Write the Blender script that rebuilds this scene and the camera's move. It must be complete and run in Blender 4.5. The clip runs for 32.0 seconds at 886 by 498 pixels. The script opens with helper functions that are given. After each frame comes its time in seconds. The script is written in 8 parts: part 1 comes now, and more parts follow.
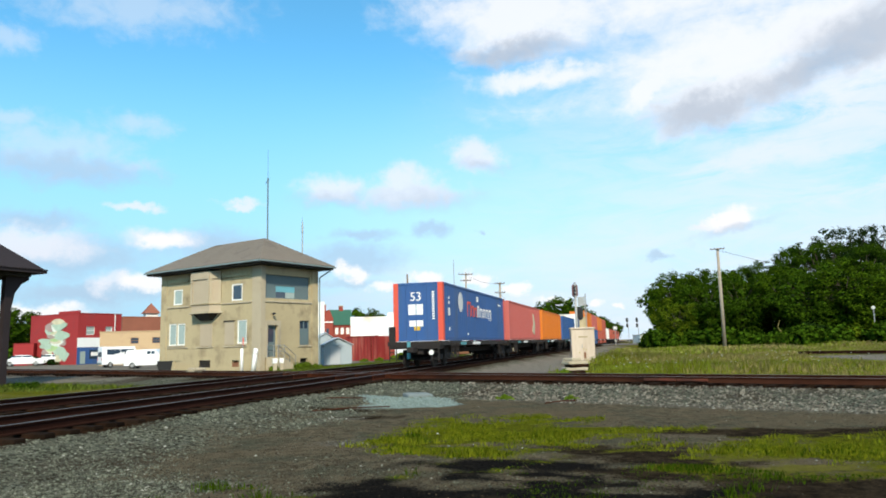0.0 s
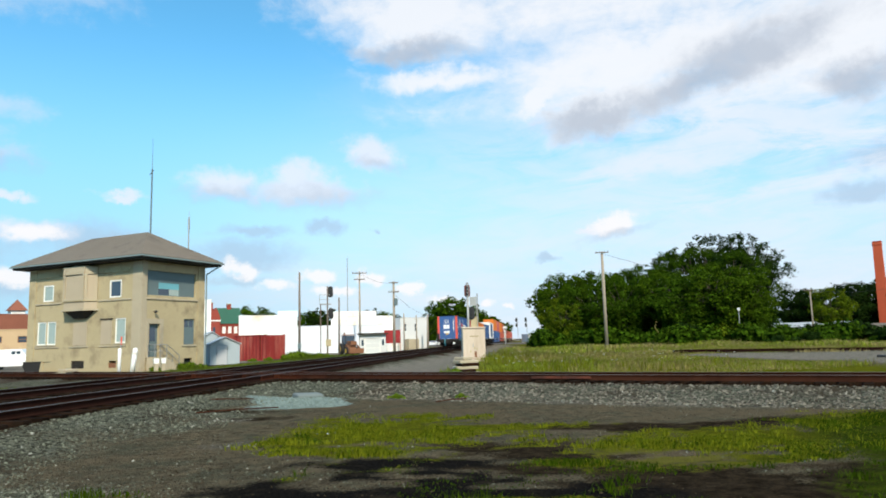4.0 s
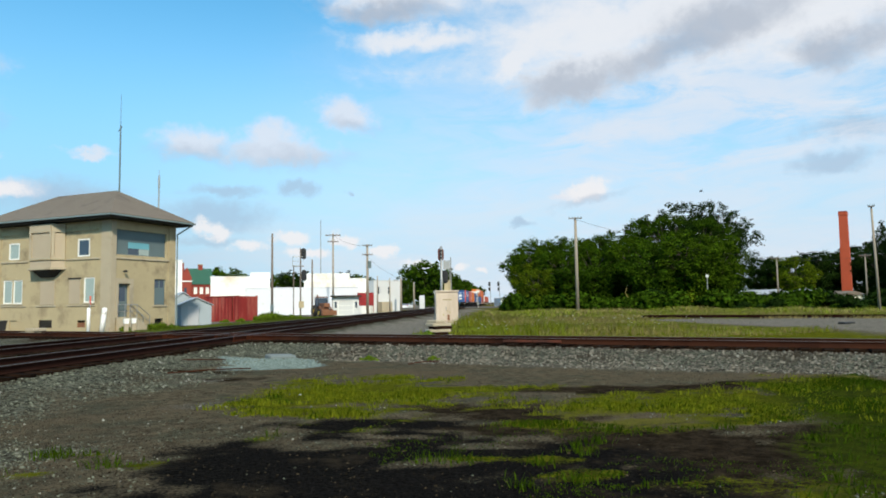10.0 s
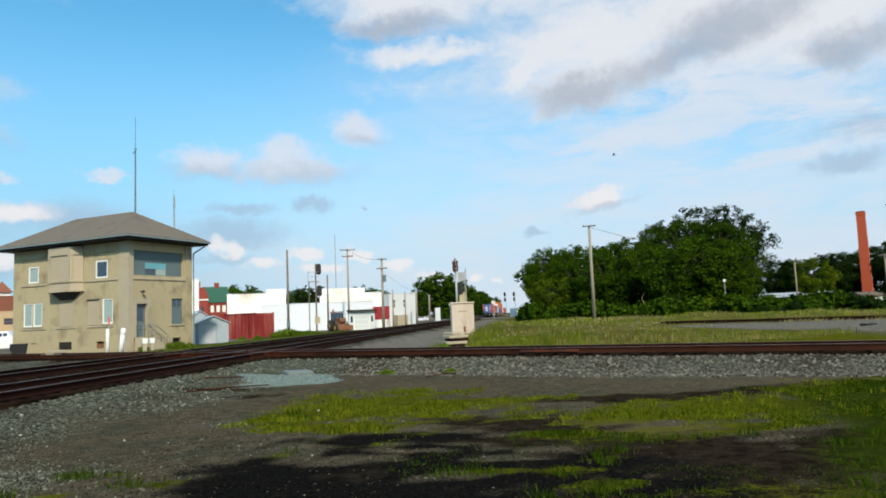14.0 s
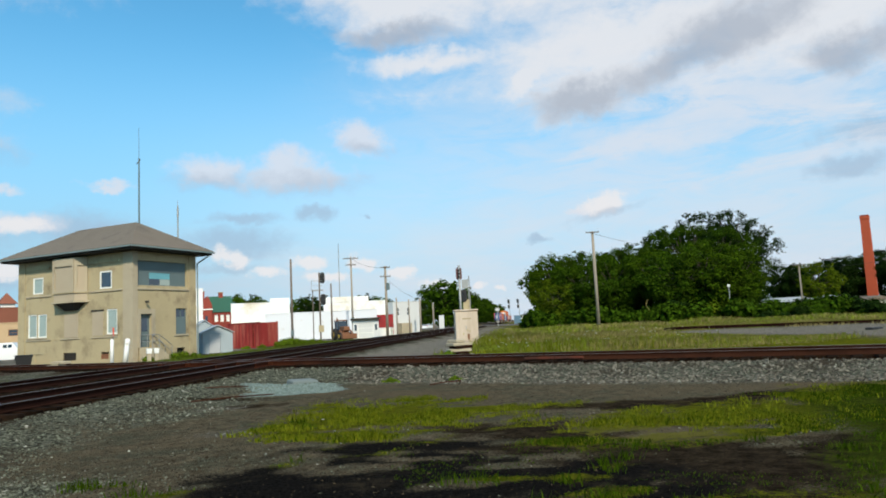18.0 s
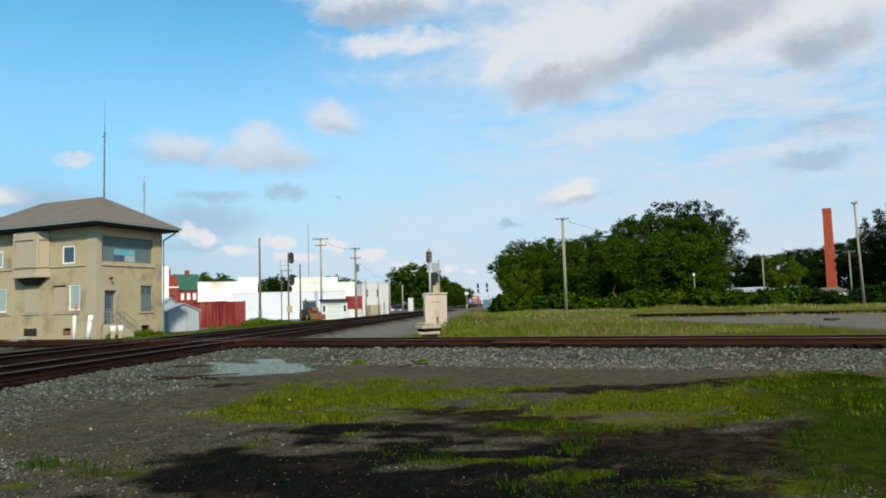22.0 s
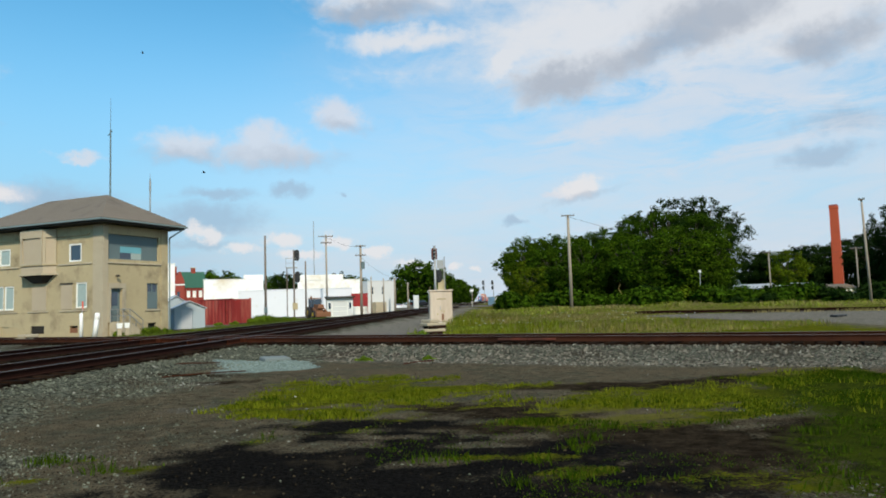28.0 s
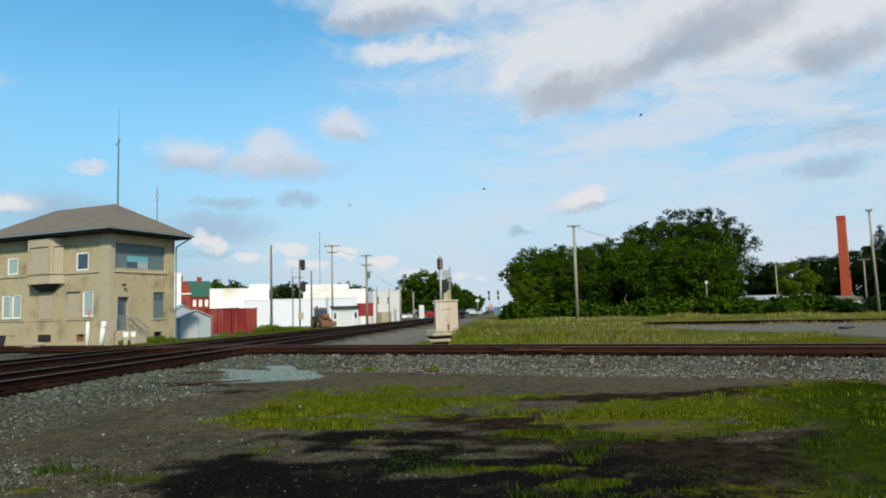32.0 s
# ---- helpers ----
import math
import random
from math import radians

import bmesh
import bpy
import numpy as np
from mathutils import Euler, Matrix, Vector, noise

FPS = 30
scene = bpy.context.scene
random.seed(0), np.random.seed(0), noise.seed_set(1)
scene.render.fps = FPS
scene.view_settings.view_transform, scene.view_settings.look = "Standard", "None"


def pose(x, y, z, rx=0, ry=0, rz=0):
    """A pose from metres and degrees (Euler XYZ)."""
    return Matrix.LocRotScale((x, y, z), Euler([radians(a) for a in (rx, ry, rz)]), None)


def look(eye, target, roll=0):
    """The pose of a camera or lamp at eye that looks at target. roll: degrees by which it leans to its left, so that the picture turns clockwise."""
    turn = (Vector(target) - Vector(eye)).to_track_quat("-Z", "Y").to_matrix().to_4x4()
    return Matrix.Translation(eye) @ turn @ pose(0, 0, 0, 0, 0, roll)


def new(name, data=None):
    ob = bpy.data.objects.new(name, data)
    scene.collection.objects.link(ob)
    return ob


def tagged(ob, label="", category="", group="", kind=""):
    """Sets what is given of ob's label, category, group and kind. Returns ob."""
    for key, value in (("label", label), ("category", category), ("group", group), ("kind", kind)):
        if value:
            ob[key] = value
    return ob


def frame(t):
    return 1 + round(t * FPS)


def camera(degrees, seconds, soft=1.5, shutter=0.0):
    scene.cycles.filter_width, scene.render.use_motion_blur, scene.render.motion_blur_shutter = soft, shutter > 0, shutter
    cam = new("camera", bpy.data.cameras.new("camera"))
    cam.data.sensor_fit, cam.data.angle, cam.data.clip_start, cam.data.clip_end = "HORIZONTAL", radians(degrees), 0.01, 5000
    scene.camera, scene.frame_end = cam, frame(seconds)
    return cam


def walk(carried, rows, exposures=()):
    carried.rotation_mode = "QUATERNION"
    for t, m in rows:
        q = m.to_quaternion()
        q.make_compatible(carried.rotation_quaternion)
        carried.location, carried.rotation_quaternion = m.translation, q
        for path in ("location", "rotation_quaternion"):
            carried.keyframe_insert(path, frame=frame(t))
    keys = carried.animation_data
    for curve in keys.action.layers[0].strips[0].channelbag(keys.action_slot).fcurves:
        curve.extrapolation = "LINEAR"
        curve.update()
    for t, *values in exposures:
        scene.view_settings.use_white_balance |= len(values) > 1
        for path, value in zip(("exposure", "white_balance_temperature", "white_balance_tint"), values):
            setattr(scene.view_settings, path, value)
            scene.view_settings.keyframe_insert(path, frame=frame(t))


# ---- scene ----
cam = camera(64.4, 32.0, soft=1.8)
EYE = (0.0, 0.0, 1.58)
# seconds, heading, tilt, lean of the hand-held camera, which stays on one spot
PATH = [
    (0, 0.24, 7.65, 1.40), (0.5, -0.74, 8.52, 0.96), (1, -2.76, 8.24, 3.05), (1.5, -4.20, 7.17, 1.72), (2, -5.97, 6.50, 1.02),
    (2.5, -7.04, 7.10, 0.98), (4.5, -9.09, 7.41, 0.97), (5, -11.26, 6.87, -1.23), (5.5, -11.39, 6.53, 0.49), (6, -9.10, 6.19, 1.16),
    (6.5, -9.45, 6.24, -0.65), (7, -9.47, 6.14, -0.40), (7.5, -8.45, 4.87, 1.83), (8, -9.59, 4.75, 1.33), (8.5, -9.05, 4.40, 0.38),
    (9, -9.22, 4.04, -0.03), (9.5, -10.02, 4.43, 0.81), (10, -10.60, 4.37, 0.81), (10.5, -10.80, 2.97, 2.43), (11, -8.90, 3.53, -3.21),
    (11.5, -9.85, 5.08, 1.64), (12, -10.04, 3.96, 0.93), (12.5, -8.58, 3.96, -0.02), (13, -7.93, 4.53, 0.50), (13.5, -8.45, 4.64, 1.59),
    (14, -9.32, 5.37, 2.31), (14.5, -10.37, 5.22, 2.13), (15, -9.90, 5.02, 2.42), (15.5, -10.08, 5.06, 2.60), (17.5, -9.48, 5.81, 2.59),
    (18, -9.00, 6.00, 2.79), (18.5, -9.63, 5.82, 2.40), (19, -9.82, 5.39, 2.18), (19.5, -11.77, 3.96, 2.46), (20, -9.75, 4.16, 3.19),
    (20.5, -9.95, 4.42, 2.73), (21, -10.06, 2.94, 0.70), (21.5, -10.24, 4.68, 1.91), (22, -11.51, 4.53, 1.66), (22.5, -11.08, 4.74, 1.81),
    (23, -11.28, 4.31, 1.69), (23.5, -10.86, 4.58, 1.82), (24, -10.42, 4.48, 2.58), (24.5, -11.17, 4.34, 1.72), (25, -12.50, 4.89, 1.30),
    (25.5, -12.37, 4.58, 1.62), (27.5, -11.33, 4.10, 1.28), (28, -11.08, 4.31, 1.74), (28.5, -10.78, 4.37, 1.53), (29, -9.97, 4.33, 1.81),
    (29.5, -10.51, 3.71, 0.95), (30, -11.44, 4.01, 1.26), (30.5, -11.27, 4.15, 1.51), (31, -10.39, 4.64, 2.02), (31.5, -9.74, 4.81, 1.66),
    (32, -10.63, 5.14, 1.51),
]
walk(cam, [(t, pose(*EYE, 90 + tilt, lean, turn)) for t, turn, tilt, lean in PATH],
     exposures=[(0.0, 0.20), (2.0, 0.19), (5.0, 0.11), (9.0, 0.0), (20.0, -0.12), (32.0, -0.19)])

# ---------------- light ----------------
SUN_TURN, SUN_UP = 185.0, 39.0   # heading of the sun (left of straight ahead) and its height, degrees


# clouds: heading to the right, height, half length, half height, tilt, in degrees
BANK = [
    (27.2, 21.7, 19.3, 3.6, 6), (9.9, 21.1, 8.3, 1.1, 2), (7.1, 25.9, 10.0, 3.6, 0), (24.1, 18.6, 9.1, 2.1, 14), (37.2, 20.3, 11.7, 4.7, 0), (17.4, 18.8, 2.8, 1.1, 25),
    (30.3, 26.3, 26.7, 4.4, 0),
]
VEIL = [
    (33.6, 15.2, 11.1, 2.6, -4), (38.8, 13.6, 8.1, 1.6, 8), (26.2, 12.9, 6.7, 1.3, 0), (35.0, 10.7, 10.9, 1.0, 5),
]
PUFF = [
    (-3.0, 13.2, 3.4, 1.9, 0), (-2.6, 12.2, 5.8, 1.5, 0), (-9.0, 12.6, 4.0, 1.5, 0), (2.8, 15.2, 2.9, 1.7, -12), (21.6, 8.6, 1.9, 0.7, 12), (20.4, 8.3, 1.5, 0.5, 0),
    (-16.2, 11.3, 2.3, 0.5, 0), (-21.9, 8.5, 3.8, 1.1, 0),
    (-30.5, 7.8, 4.8, 1.6, 0), (-24.7, 5.1, 2.4, 1.1, 0), (-23.9, 10.7, 2.1, 0.5, 0),
]
FAINT = [
    (-29.0, 14.6, 5.6, 1.9, 4), (-24.0, 16.6, 2.6, 1.0, 0), (-32.3, 16.2, 1.6, 0.7, 0), (-24.5, 25.0, 8.0, 1.9, 4), (-33.0, 21.5, 2.6, 1.0, 0), (-24.4, 13.6, 1.6, 0.6, 0),
]
GREY = [
    (-6.8, 8.9, 3.6, 0.6, 0), (-0.9, 9.2, 1.5, 0.7, 0), (3.0, 8.9, 0.6, 0.3, 0), (17.3, 6.2, 1.1, 0.4, 0), (40.1, 9.7, 3.2, 0.9, 4), (-18.0, 8.1, 5.0, 1.6, 0),
    (-7.2, 7.0, 4.9, 1.5, 0), (41.5, 11.9, 3.6, 1.0, 0), (-28.9, 13.1, 6.2, 1.2, 0), (-28.7, 7.0, 6.9, 1.9, 0), (-30.5, 9.2, 4.4, 1.0, 0),
    (-27.0, 4.3, 7.0, 0.9, 0),
]
BRIGHT = [
    (-7.4, 5.9, 1.8, 0.8, 0), (-5.0, 4.6, 1.8, 0.6, 0), (-1.4, 5.2, 2.0, 0.8, 0), (2.7, 5.2, 1.7, 0.7, 0), (6.2, 4.2, 1.6, 0.5, 0), (-0.4, 4.0, 2.4, 0.5, 0), (12.2, 2.8, 0.9, 0.4, 0), (14.3, 2.5, 0.7, 0.35, 0), (8.8, 3.2, 1.5, 0.4, 0),
    (22.6, 8.9, 2.6, 0.9, 14), (-21.8, 8.2, 1.9, 0.9, 0), (-23.0, 5.0, 2.6, 0.9, 0), (-30.5, 2.9, 4.0, 0.8, 0),
]
UNDER = [
    (29.5, 19.2, 9.7, 1.7, 14), (21.9, 17.5, 5.0, 1.3, 10), (33.8, 20.9, 7.3, 2.2, 8), (6.1, 23.2, 5.2, 1.0, 0), (41.0, 17.8, 3.6, 1.5, 0), (-2.0, 11.6, 5.4, 1.1, 0),
    (-8.8, 11.8, 3.6, 0.8, 0), (3.2, 14.4, 2.0, 0.5, -10), (22.7, 8.2, 3.0, 0.4, 12), (-8.0, 5.1, 2.7, 0.4, 0),
]


def make_world():
    w = bpy.data.worlds.new("sky")
    scene.world = w
    w.use_nodes = True
    nt = w.node_tree
    nt.nodes.clear()
    N, L = nt.nodes.new, nt.links.new

    def math_node(op, a, b=None, c=None, clamp=False):
        n = N("ShaderNodeMath")
        n.operation, n.use_clamp = op, clamp
        for i, v in enumerate((a, b, c)):
            if v is None:
                continue
            if isinstance(v, (int, float)):
                n.inputs[i].default_value = v
            else:
                L(v, n.inputs[i])
        return n.outputs[0]

    def ramp(v, lo, hi, smooth=True):
        n = N("ShaderNodeMapRange")
        n.interpolation_type = "SMOOTHSTEP" if smooth else "LINEAR"
        L(v, n.inputs[0])
        n.inputs[1].default_value, n.inputs[2].default_value = lo, hi
        return n.outputs[0]

    def mix(f, a, b):
        n = N("ShaderNodeMix")
        n.data_type = "RGBA"
        for i, v in ((0, f), (6, a), (7, b)):
            if isinstance(v, (int, float)):
                n.inputs[i].default_value = v
            elif isinstance(v, tuple):
                n.inputs[i].default_value = (*v, 1)
            else:
                L(v, n.inputs[i])
        return n.outputs[2]

    tc = N("ShaderNodeTexCoord").outputs["Generated"]
    sep = N("ShaderNodeSeparateXYZ")
    L(tc, sep.inputs[0])
    turn = math_node("MULTIPLY", math_node("ARCTAN2", sep.outputs[0], sep.outputs[1]), 57.2958)   # to the right
    up = math_node("MULTIPLY", math_node("ARCSINE", sep.outputs[2]), 57.2958)
    comb = N("ShaderNodeCombineXYZ")
    L(turn, comb.inputs[0]), L(up, comb.inputs[1])
    flat = comb.outputs[0]

    def fbm(scale, detail, rough, stretch=(1, 1, 1), off=0.0, dist=0.0):
        m = N("ShaderNodeMapping")
        L(flat, m.inputs[0])
        m.inputs["Scale"].default_value = stretch
        m.inputs["Location"].default_value = (off, off * 1.7, off)
        n = N("ShaderNodeTexNoise")
        L(m.outputs[0], n.inputs["Vector"])
        n.inputs["Scale"].default_value, n.inputs["Detail"].default_value = scale, detail
        n.inputs["Roughness"].default_value, n.inputs["Distortion"].default_value = rough, dist
        return n.outputs[0]

    def warped(amount, scale, detail, off):
        m = N("ShaderNodeMapping")
        L(flat, m.inputs[0])
        m.inputs["Location"].default_value = (off, off, off)
        n = N("ShaderNodeTexNoise")
        L(m.outputs[0], n.inputs["Vector"])
        n.inputs["Scale"].default_value, n.inputs["Detail"].default_value, n.inputs["Roughness"].default_value = scale, detail, 0.62
        s, k, a = N("ShaderNodeVectorMath"), N("ShaderNodeVectorMath"), N("ShaderNodeVectorMath")
        s.operation, k.operation, a.operation = "SUBTRACT", "MULTIPLY", "ADD"
        L(n.outputs["Color"], s.inputs[0])
        s.inputs[1].default_value = (0.5, 0.5, 0.5)
        L(s.outputs[0], k.inputs[0])
        k.inputs[1].default_value = (amount, amount * 0.6, 0.0)
        L(flat, a.inputs[0]), L(k.outputs[0], a.inputs[1])
        return a.outputs[0]

    soft_field, puff_field = warped(9.0, 0.14, 9.0, 5.0), warped(4.2, 0.42, 8.0, 9.0)

    def blob(u, v, a, b, tilt=0.0, field=None):
        m = N("ShaderNodeMapping")
        m.vector_type = "TEXTURE"
        L(field or flat, m.inputs[0])
        m.inputs["Location"].default_value = (u, v, 0)
        m.inputs["Rotation"].default_value = (0, 0, radians(tilt))
        m.inputs["Scale"].default_value = (a, b, 1)
        n = N("ShaderNodeVectorMath")
        n.operation = "LENGTH"
        L(m.outputs[0], n.inputs[0])
        return math_node("SUBTRACT", 1.0, n.outputs["Value"])

    def top(items):
        out = items[0]
        for i in items[1:]:
            out = math_node("MAXIMUM", out, i)
        return out

    sky = N("ShaderNodeTexSky")
    sky.sky_type, sky.sun_disc = "NISHITA", False
    sky.sun_elevation, sky.sun_rotation = radians(SUN_UP), radians(-SUN_TURN)
    sky.air_density, sky.dust_density, sky.ozone_density = 1.0, 0.6, 1.5
    tint = N("ShaderNodeMix")
    tint.data_type, tint.blend_type = "RGBA", "MULTIPLY"
    tint.inputs[0].default_value = 1.0
    L(sky.outputs[0], tint.inputs[6])
    tint.inputs[7].default_value = (0.100, 0.215, 0.228, 1)
    # paler air low over the land
    haze = ramp(up, 25.0, 1.0)
    east = ramp(turn, -20.0, 4.0)
    base = mix(math_node("MULTIPLY", haze, 0.93), tint.outputs[2], mix(east, (0.44, 0.68, 0.90), (0.61, 0.78, 0.97)))

    fine = fbm(0.5, 9, 0.6, (1, 1.4, 1), 3.0, 0.3)
    broad = fbm(0.15, 8, 0.6, (1, 2.0, 1), 11.0, 0.3)
    wisp = fbm(0.2, 9, 0.66, (0.6, 2.2, 1), 23.0, 0.8)
    rough = math_node("MULTIPLY", math_node("SUBTRACT", fine, 0.5), 2.4)
    ragged = math_node("MULTIPLY", math_node("SUBTRACT", broad, 0.5), 1.5)

    def group(items, edge, lo, hi, field=puff_field):
        return ramp(math_node("ADD", top([blob(*i, field) for i in items]), edge), lo, hi)

    bank_d = group(BANK, math_node("ADD", ragged, math_node("MULTIPLY", rough, 0.32)), -0.30, 0.75, soft_field)
    veil_d = math_node("MULTIPLY", group(VEIL, ragged, -0.35, 0.75, soft_field), ramp(wisp, 0.36, 0.62))
    puff_d = group(PUFF, math_node("MULTIPLY", rough, 0.4), -0.05, 0.75)
    grey_d = group(GREY, math_node("MULTIPLY", rough, 0.4), -0.25, 0.8)
    base_d = group(UNDER[5:], math_node("MULTIPLY", rough, 0.5), -0.4, 1.0)
    under_d = group(UNDER[:5], math_node("MULTIPLY", rough, 0.35), -0.3, 0.8, soft_field)
    thin = math_node("MULTIPLY", ramp(wisp, 0.22, 0.66), ramp(turn, -6.0, 24.0))
    low = math_node("MULTIPLY", ramp(fbm(0.12, 7, 0.6, (0.7, 2.6, 1), 41.0), 0.40, 0.66), ramp(up, 12.0, 2.0))
    c = mix(math_node("MULTIPLY", thin, 0.62), base, (0.80, 0.88, 0.99))
    c = mix(math_node("MULTIPLY", low, 0.6), c, mix(east, (0.50, 0.66, 0.82), (0.84, 0.89, 0.96)))
    faint_d = group(FAINT, math_node("MULTIPLY", rough, 0.8), -0.4, 0.9)
    c = mix(math_node("MULTIPLY", faint_d, 0.55), c, (0.68, 0.80, 0.93))
    c = mix(math_node("MULTIPLY", grey_d, 0.70), c, (0.44, 0.60, 0.78))
    c = mix(math_node("MULTIPLY", veil_d, 0.7), c, (0.82, 0.89, 0.99))
    c = mix(math_node("MULTIPLY", bank_d, 0.9), c, (0.93, 0.95, 0.99))
    c = mix(math_node("MULTIPLY", puff_d, 0.78), c, (0.87, 0.89, 0.96))
    bright_d = group(BRIGHT, math_node("MULTIPLY", rough, 0.45), -0.05, 0.6)
    c = mix(math_node("MULTIPLY", bright_d, 0.92), c, (0.97, 0.97, 0.99))
    c = mix(math_node("MULTIPLY", under_d, 0.72), c, (0.42, 0.49, 0.60))
    c = mix(math_node("MULTIPLY", base_d, 0.46), c, (0.46, 0.55, 0.68))
    bg = N("ShaderNodeBackground")
    L(c, bg.inputs[0])
    bg.inputs[1].default_value = 0.92
    out = N("ShaderNodeOutputWorld")
    L(bg.outputs[0], out.inputs[0])


make_world()
sun = new("sun", bpy.data.lights.new("sun", "SUN"))
sun.data.energy, sun.data.angle, sun.data.color = 4.5, radians(3.0), (1.0, 0.90, 0.74)
sun.matrix_world = look((-60 * math.sin(radians(SUN_TURN)), 60 * math.cos(radians(SUN_TURN)), 60 * math.tan(radians(SUN_UP))), (0, 0, 0))


# ---------------- materials ----------------
def material(name, base, rough=0.8, metal=0.0, vary=0.25, scale=1.5, grain=40.0, bump=0.25, dirt=None, dirt_amount=0.0, dirt_scale=0.6,
             island=0.0, obj=0.0, streak=False, translucent=0.0, spec=0.4):
    """A surface of one paint or stuff, with wear on two scales, and a second colour in stains."""
    m = bpy.data.materials.new(name)
    m.use_nodes = True
    nt = m.node_tree
    N, L = nt.nodes.new, nt.links.new
    bs = nt.nodes["Principled BSDF"]
    bs.inputs["Roughness"].default_value, bs.inputs["Metallic"].default_value = rough, metal
    bs.inputs["Specular IOR Level"].default_value = spec
    geo, tc = N("ShaderNodeNewGeometry"), N("ShaderNodeTexCoord")
    pos = geo.outputs["Position"]
    if streak or obj:
        pos = tc.outputs["Object"]
    if streak:
        mp = N("ShaderNodeMapping")
        mp.inputs["Scale"].default_value = (1, 1, 0.18)
        L(pos, mp.inputs[0])
        pos = mp.outputs[0]

    def noise_tex(s, d=6.0, r=0.6):
        n = N("ShaderNodeTexNoise")
        n.inputs["Scale"].default_value, n.inputs["Detail"].default_value, n.inputs["Roughness"].default_value = s, d, r
        L(pos, n.inputs["Vector"])
        return n.outputs[0]

    big, small = noise_tex(scale), noise_tex(grain, 4.0)
    val = N("ShaderNodeMath")
    val.operation = "MULTIPLY_ADD"
    L(big, val.inputs[0])
    val.inputs[1].default_value, val.inputs[2].default_value = 2 * vary, 1 - vary
    val2 = N("ShaderNodeMath")
    val2.operation = "MULTIPLY_ADD"
    L(small, val2.inputs[0])
    val2.inputs[1].default_value = vary
    sub = N("ShaderNodeMath")
    sub.operation = "SUBTRACT"
    L(val.outputs[0], sub.inputs[0])
    sub.inputs[1].default_value = vary / 2
    L(sub.outputs[0], val2.inputs[2])
    factor = val2.outputs[0]
    for amount, source in ((island, geo.outputs["Random Per Island"]), (obj, None)):
        if amount:
            if source is None:
                source = N("ShaderNodeObjectInfo").outputs["Random"]
            k = N("ShaderNodeMath")
            k.operation = "MULTIPLY_ADD"
            L(source, k.inputs[0])
            k.inputs[1].default_value, k.inputs[2].default_value = 2 * amount, 1 - amount
            p = N("ShaderNodeMath")
            p.operation = "MULTIPLY"
            L(factor, p.inputs[0]), L(k.outputs[0], p.inputs[1])
            factor = p.outputs[0]
    col = N("ShaderNodeVectorMath")
    col.operation = "SCALE"
    col.inputs[0].default_value = base
    L(factor, col.inputs["Scale"])
    out = col.outputs[0]
    if dirt:
        mx, mr = N("ShaderNodeMix"), N("ShaderNodeMapRange")
        mx.data_type = "RGBA"
        L(noise_tex(dirt_scale, 8.0, 0.65), mr.inputs[0])
        mr.inputs[1].default_value, mr.inputs[2].default_value = 0.62 - 0.3 * dirt_amount, 0.78 - 0.2 * dirt_amount
        L(mr.outputs[0], mx.inputs[0]), L(out, mx.inputs[6])
        mx.inputs[7].default_value = (*dirt, 1)
        out = mx.outputs[2]
    L(out, bs.inputs["Base Color"])
    if bump:
        b = N("ShaderNodeBump")
        b.inputs["Strength"].default_value, b.inputs["Distance"].default_value = bump, 0.02
        L(small, b.inputs["Height"])
        L(b.outputs[0], bs.inputs["Normal"])
    if translucent:
        tr, ad = N("ShaderNodeBsdfTranslucent"), N("ShaderNodeMixShader")
        L(out, tr.inputs[0])
        ad.inputs[0].default_value = translucent
        L(bs.outputs[0], ad.inputs[1]), L(tr.outputs[0], ad.inputs[2])
        L(ad.outputs[0], nt.nodes["Material Output"].inputs[0])
    return m


def glass_material(name, base, rough=0.08):
    m = material(name, base, rough, 0.0, 0.1, 2.0, 8.0, 0.0, spec=0.9)
    return m


